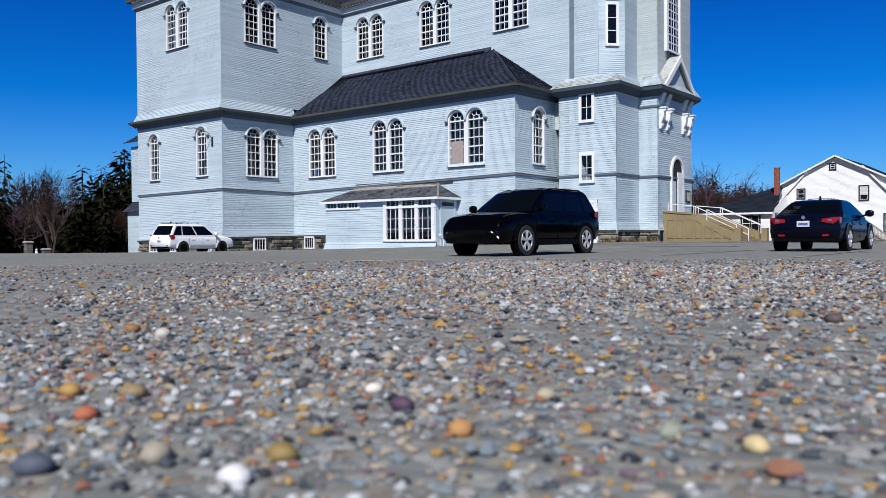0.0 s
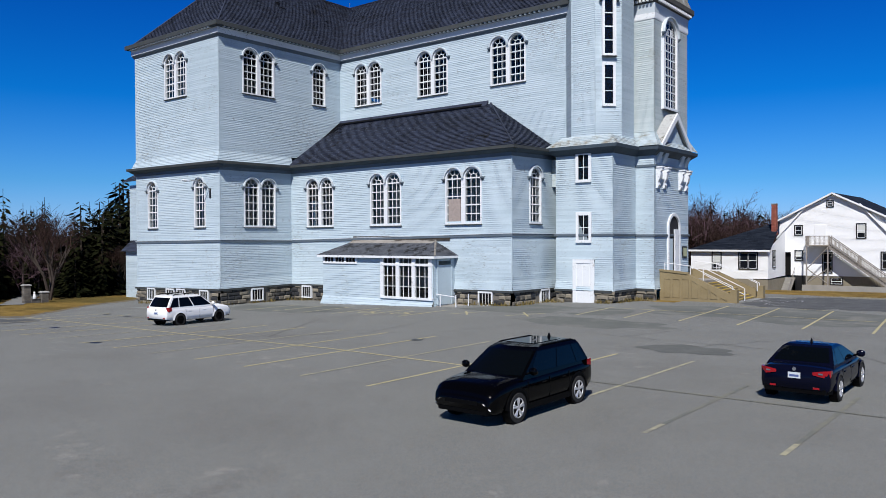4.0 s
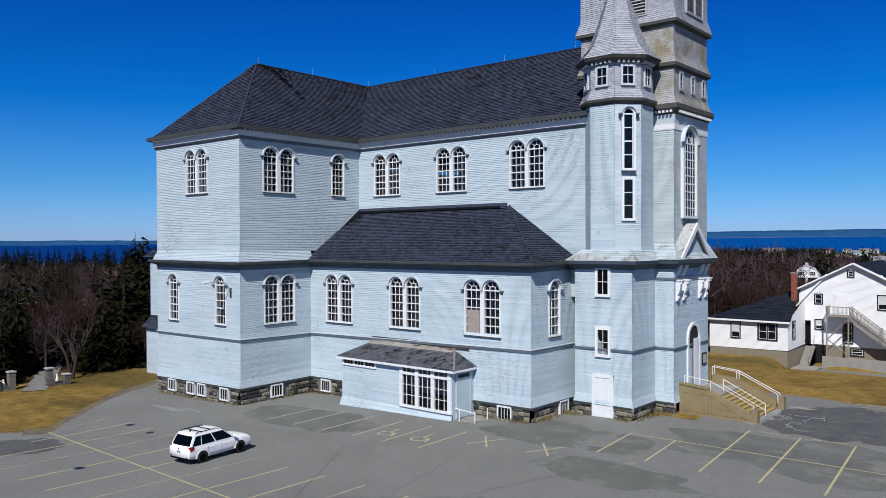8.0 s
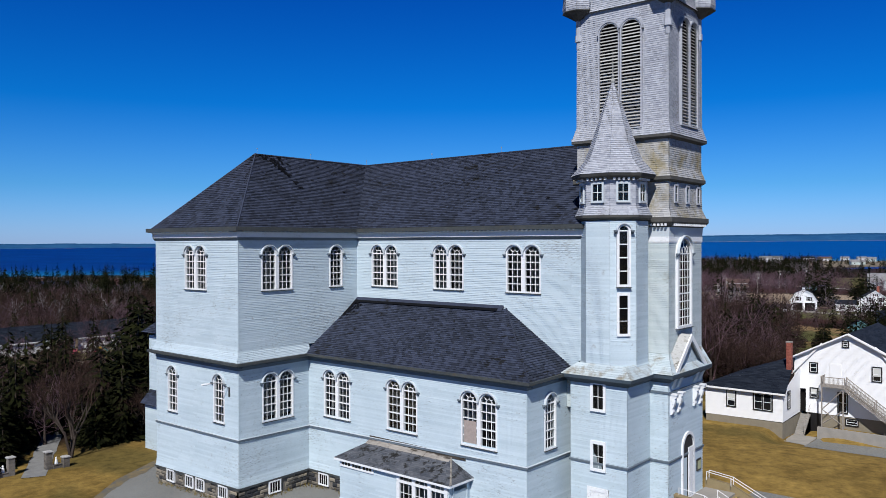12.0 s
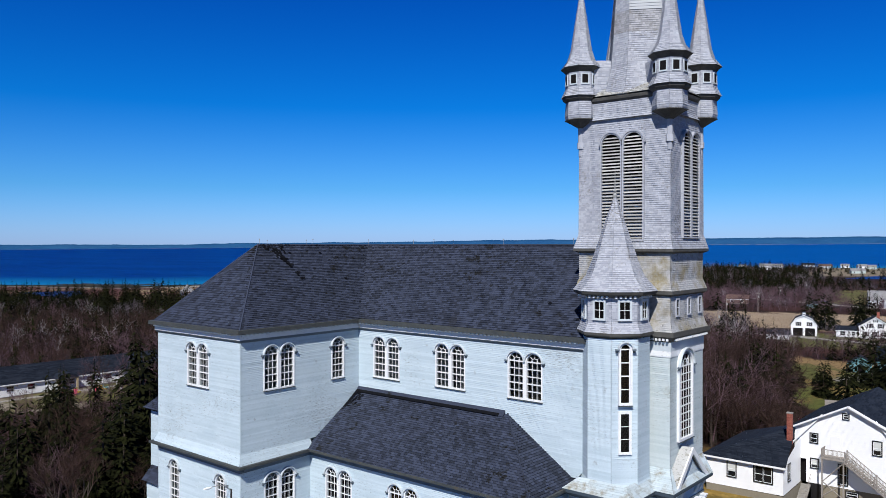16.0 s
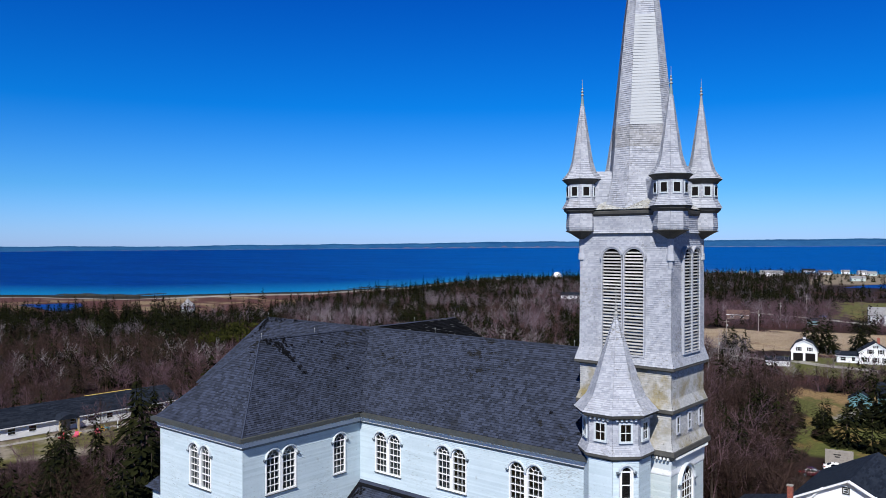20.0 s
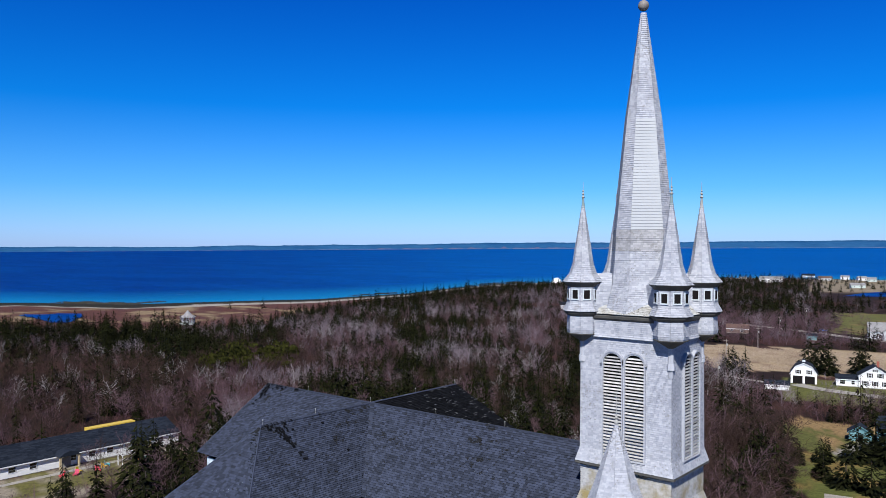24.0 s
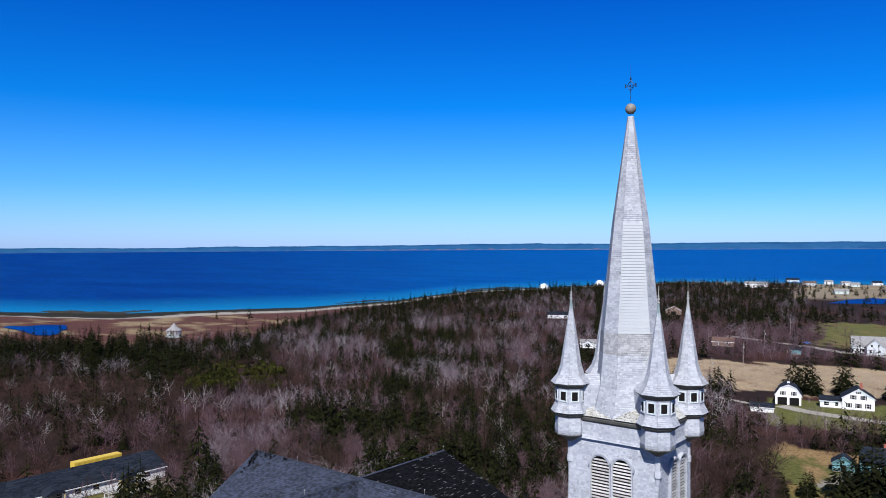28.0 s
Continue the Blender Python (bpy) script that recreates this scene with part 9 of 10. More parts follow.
# broad bare trees that stand alone on the lawn
def grown_tree(seed, h, spread, x, y, label):
    rs = random.Random(seed)
    t = thing("bare_tree", label, "tree", Matrix.Translation((x, y, ground_z(x, y))))
    trunk, twigs = Lump(), []

    def grow(p, d, L, r, depth):
        e = p + d * L
        if depth <= 2:
            trunk.tube(p, e, r, r * 0.68, 6)
        else:
            twigs.append([tuple(v) for v in sliver(np.array(p), np.array(e), r * 1.1, r * 0.6, tr)])
        if depth >= 6:
            return
        for _ in range(3 if depth < 2 else rs.choice((2, 3, 3))):
            w = Vector((rs.gauss(0, 1), rs.gauss(0, 1), rs.gauss(0.1, 0.5))).normalized()
            nd = (d + w * spread + Vector((0, 0, 0.12))).normalized()
            grow(p.lerp(e, rs.uniform(0.65, 1.0)), nd, L * rs.uniform(0.62, 0.85), r * 0.6, depth + 1)

    for k in range(3):
        a = 2.1 * k + rs.random()
        grow(Vector((0, 0, -0.1)), Vector((0.28 * math.cos(a), 0.28 * math.sin(a), 1)).normalized(), h * 0.28, 0.016 * h, 0)
    part("trunk", trunk, TRUNK, t)
    part("crown", quads_mesh("crown", [np.array(q) for q in twigs], BARK["brown"]), None, t)
    return t


grown_tree(3, 11.0, 0.50, -81.3, 36.9, "many-stemmed leafless tree beside the stone pillars")
grown_tree(8, 8.0, 0.6, -92, 29.5, "leafless tree on the dry lawn")
grown_tree(14, 7.0, 0.65, -84, 46.0, "low leafless tree by the lawn edge")
grown_tree(25, 9.5, 0.6, -44, 124, "leafless tree behind the hall roof")
grown_tree(27, 8.0, 0.65, -35, 127, "leafless tree close behind the hall")
for k, (x, y, h) in enumerate(((-84, 27.5, 5.0), (-88, 25, 6.0), (-27, 168, 8.5), (-20, 172, 9), (-44, 176, 6.5), (-50, 172, 6.5), (-13, 170, 9), (-88.3, 43.6, 11.5), (-92, 48.2, 11), (-83.2, 28.3, 7.5), (-85.2, 29.8, 8.0), (-82.9, 30.9, 4.6), (-88, 32.6, 7.2), (-90.8, 34.4, 7.8), (-86, 30.3, 6.8), (-93.5, 35.6, 8.0), (-91, 45, 9), (-84.8, 41.2, 6), (-87, 45.5, 7.5), (-101.5, 55.5, 15.5), (-106, 58.5, 16.5), (-110, 61.5, 15), (-100, 44, 8.5), (-99, 37, 8), (-104, 40.5, 8.5), (-97, 30, 6.5), (-103, 33, 7.5), (-108, 46, 9), (-96, 51.5, 10.5), (-102, 53, 9.5), (-92, 49, 8.5), (-106, 60, 10.5), (-99, 46, 7.5), (-112, 55, 9), (-66, 158, 12), (-60, 150, 11), (-5, 150, 8), (-86, 325, 15), (-83, 331, 16), (-79, 326, 14), (-70, 334, 15), (-67, 330, 13), (-108, 304, 12), (-91, 266, 9), (-52, 333, 14), (-54, 184, 12), (-47, 188, 6), (-57, 176, 12), (-56, 124, 15), (-51, 127, 13), (-59, 131, 14), (-46, 133, 12), (-12, 131, 13), (-8, 134, 14), (-38, 171, 9), (-33, 169, 8), (-30, 175, 9), (-43, 174, 6.5))):
    c = protos[("spruce", k % 4)].copy()
    scene.collection.objects.link(c)
    c.matrix_basis = Matrix.Translation((x, y, ground_z(x, y) - 0.1)) @ pose(0, 0, 0, 0, 0, 57 * k) @ Matrix.Diagonal((h / 7, h / 7, h / 8, 1))
    for ch_ in protos[("spruce", k % 4)].children:
        o = ch_.copy()
        scene.collection.objects.link(o)
        o.parent = c


# ---- loose pebbles on the car park ----
gr = np.random.RandomState(5)
octa = np.array([(1, 0, 0), (0, 1, 0), (-1, 0, 0), (0, -1, 0), (0, 0, 1), (0, 0, -1)], float)
octf = np.array([(0, 1, 4), (1, 2, 4), (2, 3, 4), (3, 0, 4), (1, 0, 5), (2, 1, 5), (3, 2, 5), (0, 3, 5)])
mids = {}
oct2, oct2f = list(octa), []
for f in octf:
    m = []
    for a, b in ((f[0], f[1]), (f[1], f[2]), (f[2], f[0])):
        key = (min(a, b), max(a, b))
        if key not in mids:
            v = octa[a] + octa[b]
            mids[key] = len(oct2)
            oct2.append(v / np.linalg.norm(v) * 0.93)
        m.append(mids[key])
    oct2f += [(f[0], m[0], m[2]), (m[0], f[1], m[1]), (m[2], m[1], f[2]), (m[0], m[1], m[2])]
oct2, oct2f = np.array(oct2), np.array(oct2f)
PEBBLE = mat("mixed_pebbles", (0.235, 0.235, 0.235), 0.75, 0.0, 0.3)
n, l = PEBBLE.node_tree.nodes, PEBBLE.node_tree.links
gi = n.new("ShaderNodeNewGeometry")
cr = n.new("ShaderNodeValToRGB")
cr.color_ramp.interpolation = "CONSTANT"
tones = [(0.0, (0.145, 0.177, 0.200)), (0.12, (0.212, 0.210, 0.206)), (0.26, (0.0471, 0.057, 0.071)), (0.37, (0.271, 0.235, 0.188)), (0.49, (0.161, 0.174, 0.182)), (0.61, (0.314, 0.334, 0.345)), (0.69, (0.212, 0.102, 0.063)), (0.76, (0.118, 0.090, 0.108)), (0.83, (0.283, 0.177, 0.059)), (0.90, (0.424, 0.440, 0.455)), (0.94, (0.0173, 0.0204, 0.0283))]
ce = cr.color_ramp.elements
ce[0].position, ce[0].color = 0.0, (*tones[0][1], 1)
ce[1].position, ce[1].color = tones[1][0], (*tones[1][1], 1)
for where, c in tones[2:]:
    ce.new(where).color = (*c, 1)
l.new(gi.outputs["Random Per Island"], cr.inputs[0])
l.new(cr.outputs[0], n["Principled BSDF"].inputs["Base Color"])
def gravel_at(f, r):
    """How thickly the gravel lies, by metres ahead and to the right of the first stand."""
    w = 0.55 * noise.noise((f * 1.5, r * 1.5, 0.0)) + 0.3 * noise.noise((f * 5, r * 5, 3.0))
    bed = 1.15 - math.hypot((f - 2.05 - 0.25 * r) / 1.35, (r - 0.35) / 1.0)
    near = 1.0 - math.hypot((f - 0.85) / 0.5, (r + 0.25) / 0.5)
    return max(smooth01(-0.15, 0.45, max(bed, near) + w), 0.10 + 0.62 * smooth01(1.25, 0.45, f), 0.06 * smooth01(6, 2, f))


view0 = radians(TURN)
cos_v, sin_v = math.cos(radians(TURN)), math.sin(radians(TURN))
pv, pf, k = [], [], 0
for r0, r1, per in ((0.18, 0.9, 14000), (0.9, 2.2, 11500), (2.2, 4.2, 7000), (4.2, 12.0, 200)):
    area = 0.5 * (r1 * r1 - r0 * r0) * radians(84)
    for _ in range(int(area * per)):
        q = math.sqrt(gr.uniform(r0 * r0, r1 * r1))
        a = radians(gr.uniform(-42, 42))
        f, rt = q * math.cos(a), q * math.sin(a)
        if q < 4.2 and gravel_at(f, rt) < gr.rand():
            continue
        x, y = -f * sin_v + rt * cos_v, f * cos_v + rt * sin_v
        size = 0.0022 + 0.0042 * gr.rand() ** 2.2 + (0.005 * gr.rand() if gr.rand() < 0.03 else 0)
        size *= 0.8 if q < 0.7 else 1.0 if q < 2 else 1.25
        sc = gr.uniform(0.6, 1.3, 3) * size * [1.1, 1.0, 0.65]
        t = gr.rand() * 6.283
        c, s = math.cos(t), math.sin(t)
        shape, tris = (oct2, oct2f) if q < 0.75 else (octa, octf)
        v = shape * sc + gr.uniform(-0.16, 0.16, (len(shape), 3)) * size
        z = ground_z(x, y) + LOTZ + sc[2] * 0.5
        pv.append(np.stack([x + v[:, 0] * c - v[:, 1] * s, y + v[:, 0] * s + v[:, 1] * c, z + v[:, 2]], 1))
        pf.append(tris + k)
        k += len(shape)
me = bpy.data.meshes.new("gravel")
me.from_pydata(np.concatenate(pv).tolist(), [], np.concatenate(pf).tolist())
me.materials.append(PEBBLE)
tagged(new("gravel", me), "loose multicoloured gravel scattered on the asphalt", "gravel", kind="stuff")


def pebble(x, y, size, color, flat=0.6, seed=0):
    rs = random.Random(seed)
    rings = []
    for k in range(5):
        a = -math.pi / 2 + math.pi * (k + 0.4) / 4.8
        rings.append([(size * math.cos(a) * math.cos(2 * math.pi * j / 9) * rs.uniform(0.85, 1.15), size * 0.8 * math.cos(a) * math.sin(2 * math.pi * j / 9) * rs.uniform(0.85, 1.15), size * flat * math.sin(a)) for j in range(9)])
    m = noisy("pebble_%d" % seed, color, tuple(min(1, c * 1.5) for c in color), 60, 0.7, 300)
    ob = part("pebble", Lump().loft(rings), m, smooth=True)
    ob.matrix_basis = pose(x, y, ground_z(x, y) + LOTZ + size * flat * 0.6, 0, 0, rs.uniform(0, 180))
    return tagged(ob, "rounded loose pebble lying on the gritty asphalt", "pebble", "pebbles")


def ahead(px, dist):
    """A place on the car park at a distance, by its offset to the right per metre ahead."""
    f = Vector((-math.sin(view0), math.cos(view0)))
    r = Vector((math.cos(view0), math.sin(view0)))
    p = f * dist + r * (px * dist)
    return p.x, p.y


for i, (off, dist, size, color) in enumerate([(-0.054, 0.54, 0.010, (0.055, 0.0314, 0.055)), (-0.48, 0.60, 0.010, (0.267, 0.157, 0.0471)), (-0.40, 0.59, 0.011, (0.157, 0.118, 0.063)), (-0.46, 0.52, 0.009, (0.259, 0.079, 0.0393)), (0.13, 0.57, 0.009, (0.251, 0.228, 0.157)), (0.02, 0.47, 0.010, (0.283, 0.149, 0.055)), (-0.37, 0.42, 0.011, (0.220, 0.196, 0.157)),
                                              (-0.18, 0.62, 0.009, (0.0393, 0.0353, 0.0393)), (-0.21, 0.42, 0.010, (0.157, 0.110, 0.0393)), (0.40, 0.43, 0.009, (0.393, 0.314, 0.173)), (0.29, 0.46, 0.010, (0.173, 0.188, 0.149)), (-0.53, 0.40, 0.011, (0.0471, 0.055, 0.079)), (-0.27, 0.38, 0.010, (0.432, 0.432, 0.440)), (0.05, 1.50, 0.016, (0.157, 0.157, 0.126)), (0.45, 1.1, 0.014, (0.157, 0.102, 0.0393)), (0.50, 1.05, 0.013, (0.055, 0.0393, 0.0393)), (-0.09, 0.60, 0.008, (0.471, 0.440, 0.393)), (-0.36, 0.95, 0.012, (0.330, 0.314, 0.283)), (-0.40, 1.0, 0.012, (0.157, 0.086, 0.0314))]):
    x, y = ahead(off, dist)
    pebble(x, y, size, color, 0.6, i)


# ---- houses and other things in the distance ----
SIDING = {"white": HALL, "grey": noisy("pale_grey_siding", (0.393, 0.424, 0.455), (0.471, 0.495, 0.518), 0.5, 0.6, 8, 0.2), "brown": noisy("brown_siding", (0.126, 0.079, 0.063), (0.188, 0.126, 0.102), 0.5, 0.7, 8, 0.2),
          "teal": noisy("teal_siding", (0.079, 0.188, 0.220), (0.118, 0.251, 0.283), 0.5, 0.6, 8, 0.2), "mint": noisy("mint_siding", (0.353, 0.432, 0.408), (0.432, 0.495, 0.471), 0.5, 0.6, 8, 0.2)}
ROOFS = {"dark": SLATE, "brown": noisy("brown_shingle", (0.079, 0.0471, 0.0393), (0.126, 0.079, 0.067), 0.6, 0.9, 8, 0.8), "grey": noisy("grey_shingle", (0.157, 0.157, 0.165), (0.235, 0.235, 0.243), 0.6, 0.9, 8, 0.8)}


def house(name, label, x, y, w, depth, wall_h, roof_h, turn=0.0, siding="white", roofing="dark", gable_front=False, gambrel=False, windows=(), doors=(), shutters=False, chimney=None, z=None, cupola=False):
    """A house; its front looks along its own -y. windows: (x, z, w, h) on the front; doors: (x, w, h, dark)."""
    z = ground_z(x, y) if z is None else z
    h = thing(name, label, "house", pose(x, y, z, 0, 0, turn))
    W, D, S, R = w / 2, depth / 2, SIDING[siding], ROOFS[roofing]
    wl_ = Lump()
    bs = max(0.15, wall_h / 22)
    top = wall_h
    for q in (((-W, -D), (W, -D)), ((W, -D), (W, D)), ((W, D), (-W, D)), ((-W, D), (-W, -D))):
        (ax, ay), (bx, by) = q
        wl_.lap((ax, ay, 0.25), (bx, by, 0.25), (bx, by, top), (ax, ay, top), bs, 0.015, 5, (), rng)
    gp = [(-W, top), (W, top), (0, top + roof_h)] if not gambrel else [(-W, top), (W, top), (W * 0.62, top + roof_h * 0.68), (0, top + roof_h), (-W * 0.62, top + roof_h * 0.68)]
    gs = [(-D, top), (D, top), (0, top + roof_h)]
    if gable_front:
        wl_.add([(a, -D, b) for a, b in gp], [tuple(range(len(gp)))])
        wl_.add([(a, D, b) for a, b in gp], [tuple(range(len(gp)))[::-1]])
    else:
        wl_.add([(W, a, b) for a, b in gs], [tuple(range(3))])
        wl_.add([(-W, a, b) for a, b in gs], [tuple(range(3))[::-1]])
    part("wall", wl_, S, h, kind="stuff")
    part("foundation", Lump().box(-W + 0.04, W - 0.04, -D + 0.04, D - 0.04, -1.2, 0.25), GREY_CONC, h)
    o = 0.4
    edges = []
    if gable_front:
        side = [(W + o, top - 0.15)] + ([(W * 0.65, top + roof_h * 0.68 + 0.1)] if gambrel else []) + [(0, top + roof_h + 0.12)]
        for (xa, za), (xb, zb) in zip(side, side[1:]):
            edges.append([(xa, -D - o, za), (xa, D + o, za), (xb, D + o, zb), (xb, -D - o, zb)])
            edges.append([(-xa, D + o, za), (-xa, -D - o, za), (-xb, -D - o, zb), (-xb, D + o, zb)])
    else:
        edges.append([(-W - o, -D - o, top - 0.15), (W + o, -D - o, top - 0.15), (W + o, 0, top + roof_h + 0.12), (-W - o, 0, top + roof_h + 0.12)])
        edges.append([(W + o, D + o, top - 0.15), (-W - o, D + o, top - 0.15), (-W - o, 0, top + roof_h + 0.12), (W + o, 0, top + roof_h + 0.12)])
    rf = Lump()
    for q in edges:
        rf.lap(*q, 0.3, 0.03, 1.2, (), rng)
        rf.add([Vector(p) - Vector((0, 0, 0.1)) for p in q[::-1]], [(0, 1, 2, 3)])
    part("roof", rf, R, h, kind="stuff")
    tm = Lump()
    if gable_front:
        for (xa, za), (xb, zb) in zip(side, side[1:]):
            for sg in (1, -1):
                tm.loft([[(sg * px, -D - o - 0.03, pz - 0.22), (sg * px, -D - o + 0.02, pz - 0.22), (sg * px, -D - o + 0.02, pz + 0.02), (sg * px, -D - o - 0.03, pz + 0.02)] for px, pz in ((xa, za), (xb, zb))])
    else:
        tm.box(-W - o, W + o, -D - o - 0.03, -D - o + 0.02, top - 0.36, top - 0.13)
    part("trim", tm, S if siding != "brown" else WHITE, h)
    for wx, wz, ww, wh in windows:
        f = Lump()
        f.box(wx - ww / 2 - 0.1, wx + ww / 2 + 0.1, -D - 0.07, -D, wz - 0.1, wz), f.box(wx - ww / 2 - 0.1, wx + ww / 2 + 0.1, -D - 0.07, -D, wz + wh, wz + wh + 0.1), f.box(wx - ww / 2 - 0.1, wx - ww / 2, -D - 0.068, -D, wz, wz + wh), f.box(wx + ww / 2, wx + ww / 2 + 0.1, -D - 0.068, -D, wz, wz + wh), f.box(wx - ww / 2, wx + ww / 2, -D - 0.06, -D, wz + wh / 2 - 0.04, wz + wh / 2 + 0.04)
        wo = part("window", f, WHITE, h)
        part("pane", Lump().box(wx - ww / 2, wx + ww / 2, -D - 0.04, -D - 0.035, wz, wz + wh), bpy.data.materials["dark_glass"], wo)
        if shutters:
            for sg in (1, -1):
                c = wx + sg * (ww / 2 + 0.33)
                part("shutter", Lump().box(c - 0.2, c + 0.2, -D - 0.06, -D - 0.02, wz - 0.05, wz + wh + 0.05), BLACK_TRIM, wo)
    for dx, dw, dh, dark in doors:
        part("door", Lump().box(dx - dw / 2, dx + dw / 2, -D - 0.05, -D - 0.02, 0.1, dh), DARK if dark else WHITE, h)
    if chimney:
        cx, cy, ct = chimney
        part("chimney", Lump().box(cx - 0.4, cx + 0.4, cy - 0.4, cy + 0.4, top, ct), BRICK, h)
    if cupola:
        c = Lump().box(-0.5, 0.5, -0.5, 0.5, top + roof_h - 0.2, top + roof_h + 0.7)
        part("cupola", c, WHITE, h)
        part("cupola_roof", Lump().loft([ring(-0.65, 0.65, -0.65, 0.65, top + roof_h + 0.7), ring(-0.05, 0.05, -0.05, 0.05, top + roof_h + 1.2)]), R, h)
    return h


T0 = 15.0
house("garage", "white gambrel garage with two dark bays and a cupola", -81.2, 301, 8.6, 8, 3.6, 3.9, T0, gable_front=True, gambrel=True, windows=((-1.8, 3.7, 0.8, 1.3), (1.8, 3.7, 0.8, 1.3)), doors=((-2.0, 3.2, 2.9, True), (2.0, 3.2, 2.9, True)), shutters=True, cupola=True)
house("shed", "low white shed with a dark roof", -84.0, 279.5, 7.5, 4, 2.0, 1.1, T0, doors=((1, 1.0, 1.8, False),))
house("farmhouse", "white gabled farmhouse with black shutters and dark roof", -59.5, 307, 10, 8, 4.4, 3.2, T0, gable_front=True, windows=((-3, 1.0, 0.9, 1.5), (0, 1.0, 0.9, 1.5), (3, 1.0, 0.9, 1.5), (-1.6, 3.9, 0.9, 1.4), (1.6, 3.9, 0.9, 1.4), (0, 5.9, 0.5, 0.7)), shutters=True, chimney=(1.2, 1, 9))
house("farmhouse_wing", "low white wing beside the farmhouse", -67.8, 305, 7, 6, 2.7, 1.2, T0, windows=((-1.5, 0.9, 1.6, 1.3), (1.8, 0.9, 1.0, 1.3)))
house("grey_house", "large pale grey house with dormer and porch", -86.5, 484, 21, 11, 4.6, 4.6, T0, "grey", "grey", windows=((-8, 1.2, 1.2, 1.6), (-5, 1.2, 1.2, 1.6), (-1, 1.2, 1.4, 1.6), (3, 1.2, 1.4, 1.6), (-4, 3.4, 1.0, 1.0), (0, 3.4, 1.0, 1.0), (4, 3.4, 1.0, 1.0)))
house("grey_gable", "gabled front of the pale grey house", -84.5, 478, 8, 6, 4.6, 3.6, T0, "grey", "grey", gable_front=True, windows=((-1.6, 4.4, 1.0, 1.3), (1.6, 4.4, 1.0, 1.3), (-2, 1.2, 1.2, 1.6), (2, 1.2, 1.2, 1.6)))
house("brown_bungalow", "low brown bungalow with a brown roof", -162, 464, 12, 8, 2.8, 2.2, T0, "brown", "brown", windows=((-3, 1.0, 1.4, 1.2), (2.5, 1.0, 1.4, 1.2)))
house("white_bungalow", "long white bungalow with a pale roof", -216, 405, 15, 8, 2.8, 1.8, 25, "white", "grey", windows=((-5, 1.0, 1.5, 1.3), (-1, 1.0, 2.4, 1.3), (4, 1.0, 1.5, 1.3)))
house("bungalow_gable", "small white gable of the bungalow", -217, 400, 6, 3, 2.6, 1.6, 25, "white", "grey", gable_front=True, windows=((0, 0.9, 2.6, 1.3),))
house("forest_house", "white house with a dark roof among spruces", -331, 560, 18, 8, 3.0, 2.4, 30, windows=((-6, 1.0, 1.6, 1.4), (-1, 1.0, 1.6, 1.4), (5, 1.0, 1.6, 1.4)))
house("barn", "weathered brown barn with a dark door", -272, 655, 13, 10, 4.0, 3.2, 20, "brown", "brown", gable_front=True, doors=((0, 4, 3, True),))
house("teal_house", "teal cottage with a dark roof behind dark spruces", -35, 219, 13, 9, 3.6, 3.0, 12, "teal", "dark", windows=((-3, 1.2, 1.2, 1.4), (1, 1.2, 1.2, 1.4), (4, 1.2, 1.0, 1.4)), chimney=(-1, 0.5, 7.6))
house("teal_shed", "small teal shed with a dark roof", -45, 216.5, 5, 4, 2.4, 1.6, 12, "teal", "dark", gable_front=True, doors=((0, 1.2, 1.9, True),))
house("shore_house", "long white building near the shore", -352, 1140, 30, 12, 5.5, 3.0, 18, "white", "grey", windows=((-9, 1.5, 2, 1.8), (-3, 1.5, 2, 1.8), (3, 1.5, 2, 1.8), (9, 1.5, 2, 1.8)))
for i, (x, y, w, sd, rf) in enumerate(((-372, 1400, 20, "white", "dark"), (-310, 1255, 18, "grey", "brown"), (-268, 1290, 13, "white", "grey"), (-248, 1255, 12, "mint", "grey"), (-225, 1060, 16, "mint", "grey"), (-235, 1340, 14, "white", "dark"), (-300, 1330, 12, "white", "grey"), (-205, 1345, 22, "white", "dark"), (-180, 1345, 20, "white", "grey"), (-395, 1150, 10, "brown", "grey"))):
    house("shore_house", "small %s house with a %s roof near the shore" % (sd, rf), x, y, w, 9, 3.6, 2.8, 14 + 9 * (i % 3), sd, rf, windows=((-w / 4, 1.2, 1.6, 1.4), (w / 4, 1.2, 1.6, 1.4)))
house("blue_shed", "small blue shed in the field", -118, 452, 5, 4, 2.4, 1.2, T0, "teal", "dark")

# school with its porches and the yellow container behind it
school = house("school", "long low white school with a dark roof and arched porches", -178.5, 80.5, 47, 13, 2.9, 2.6, 90, "white", "dark", windows=[(-19 + 4.2 * k, 1.2, 1.4, 1.1) for k in range(10) if k not in (3, 7)])
SAND = noisy("tan_trim", (0.330, 0.267, 0.157), (0.432, 0.353, 0.220), 2, 0.7, 20)
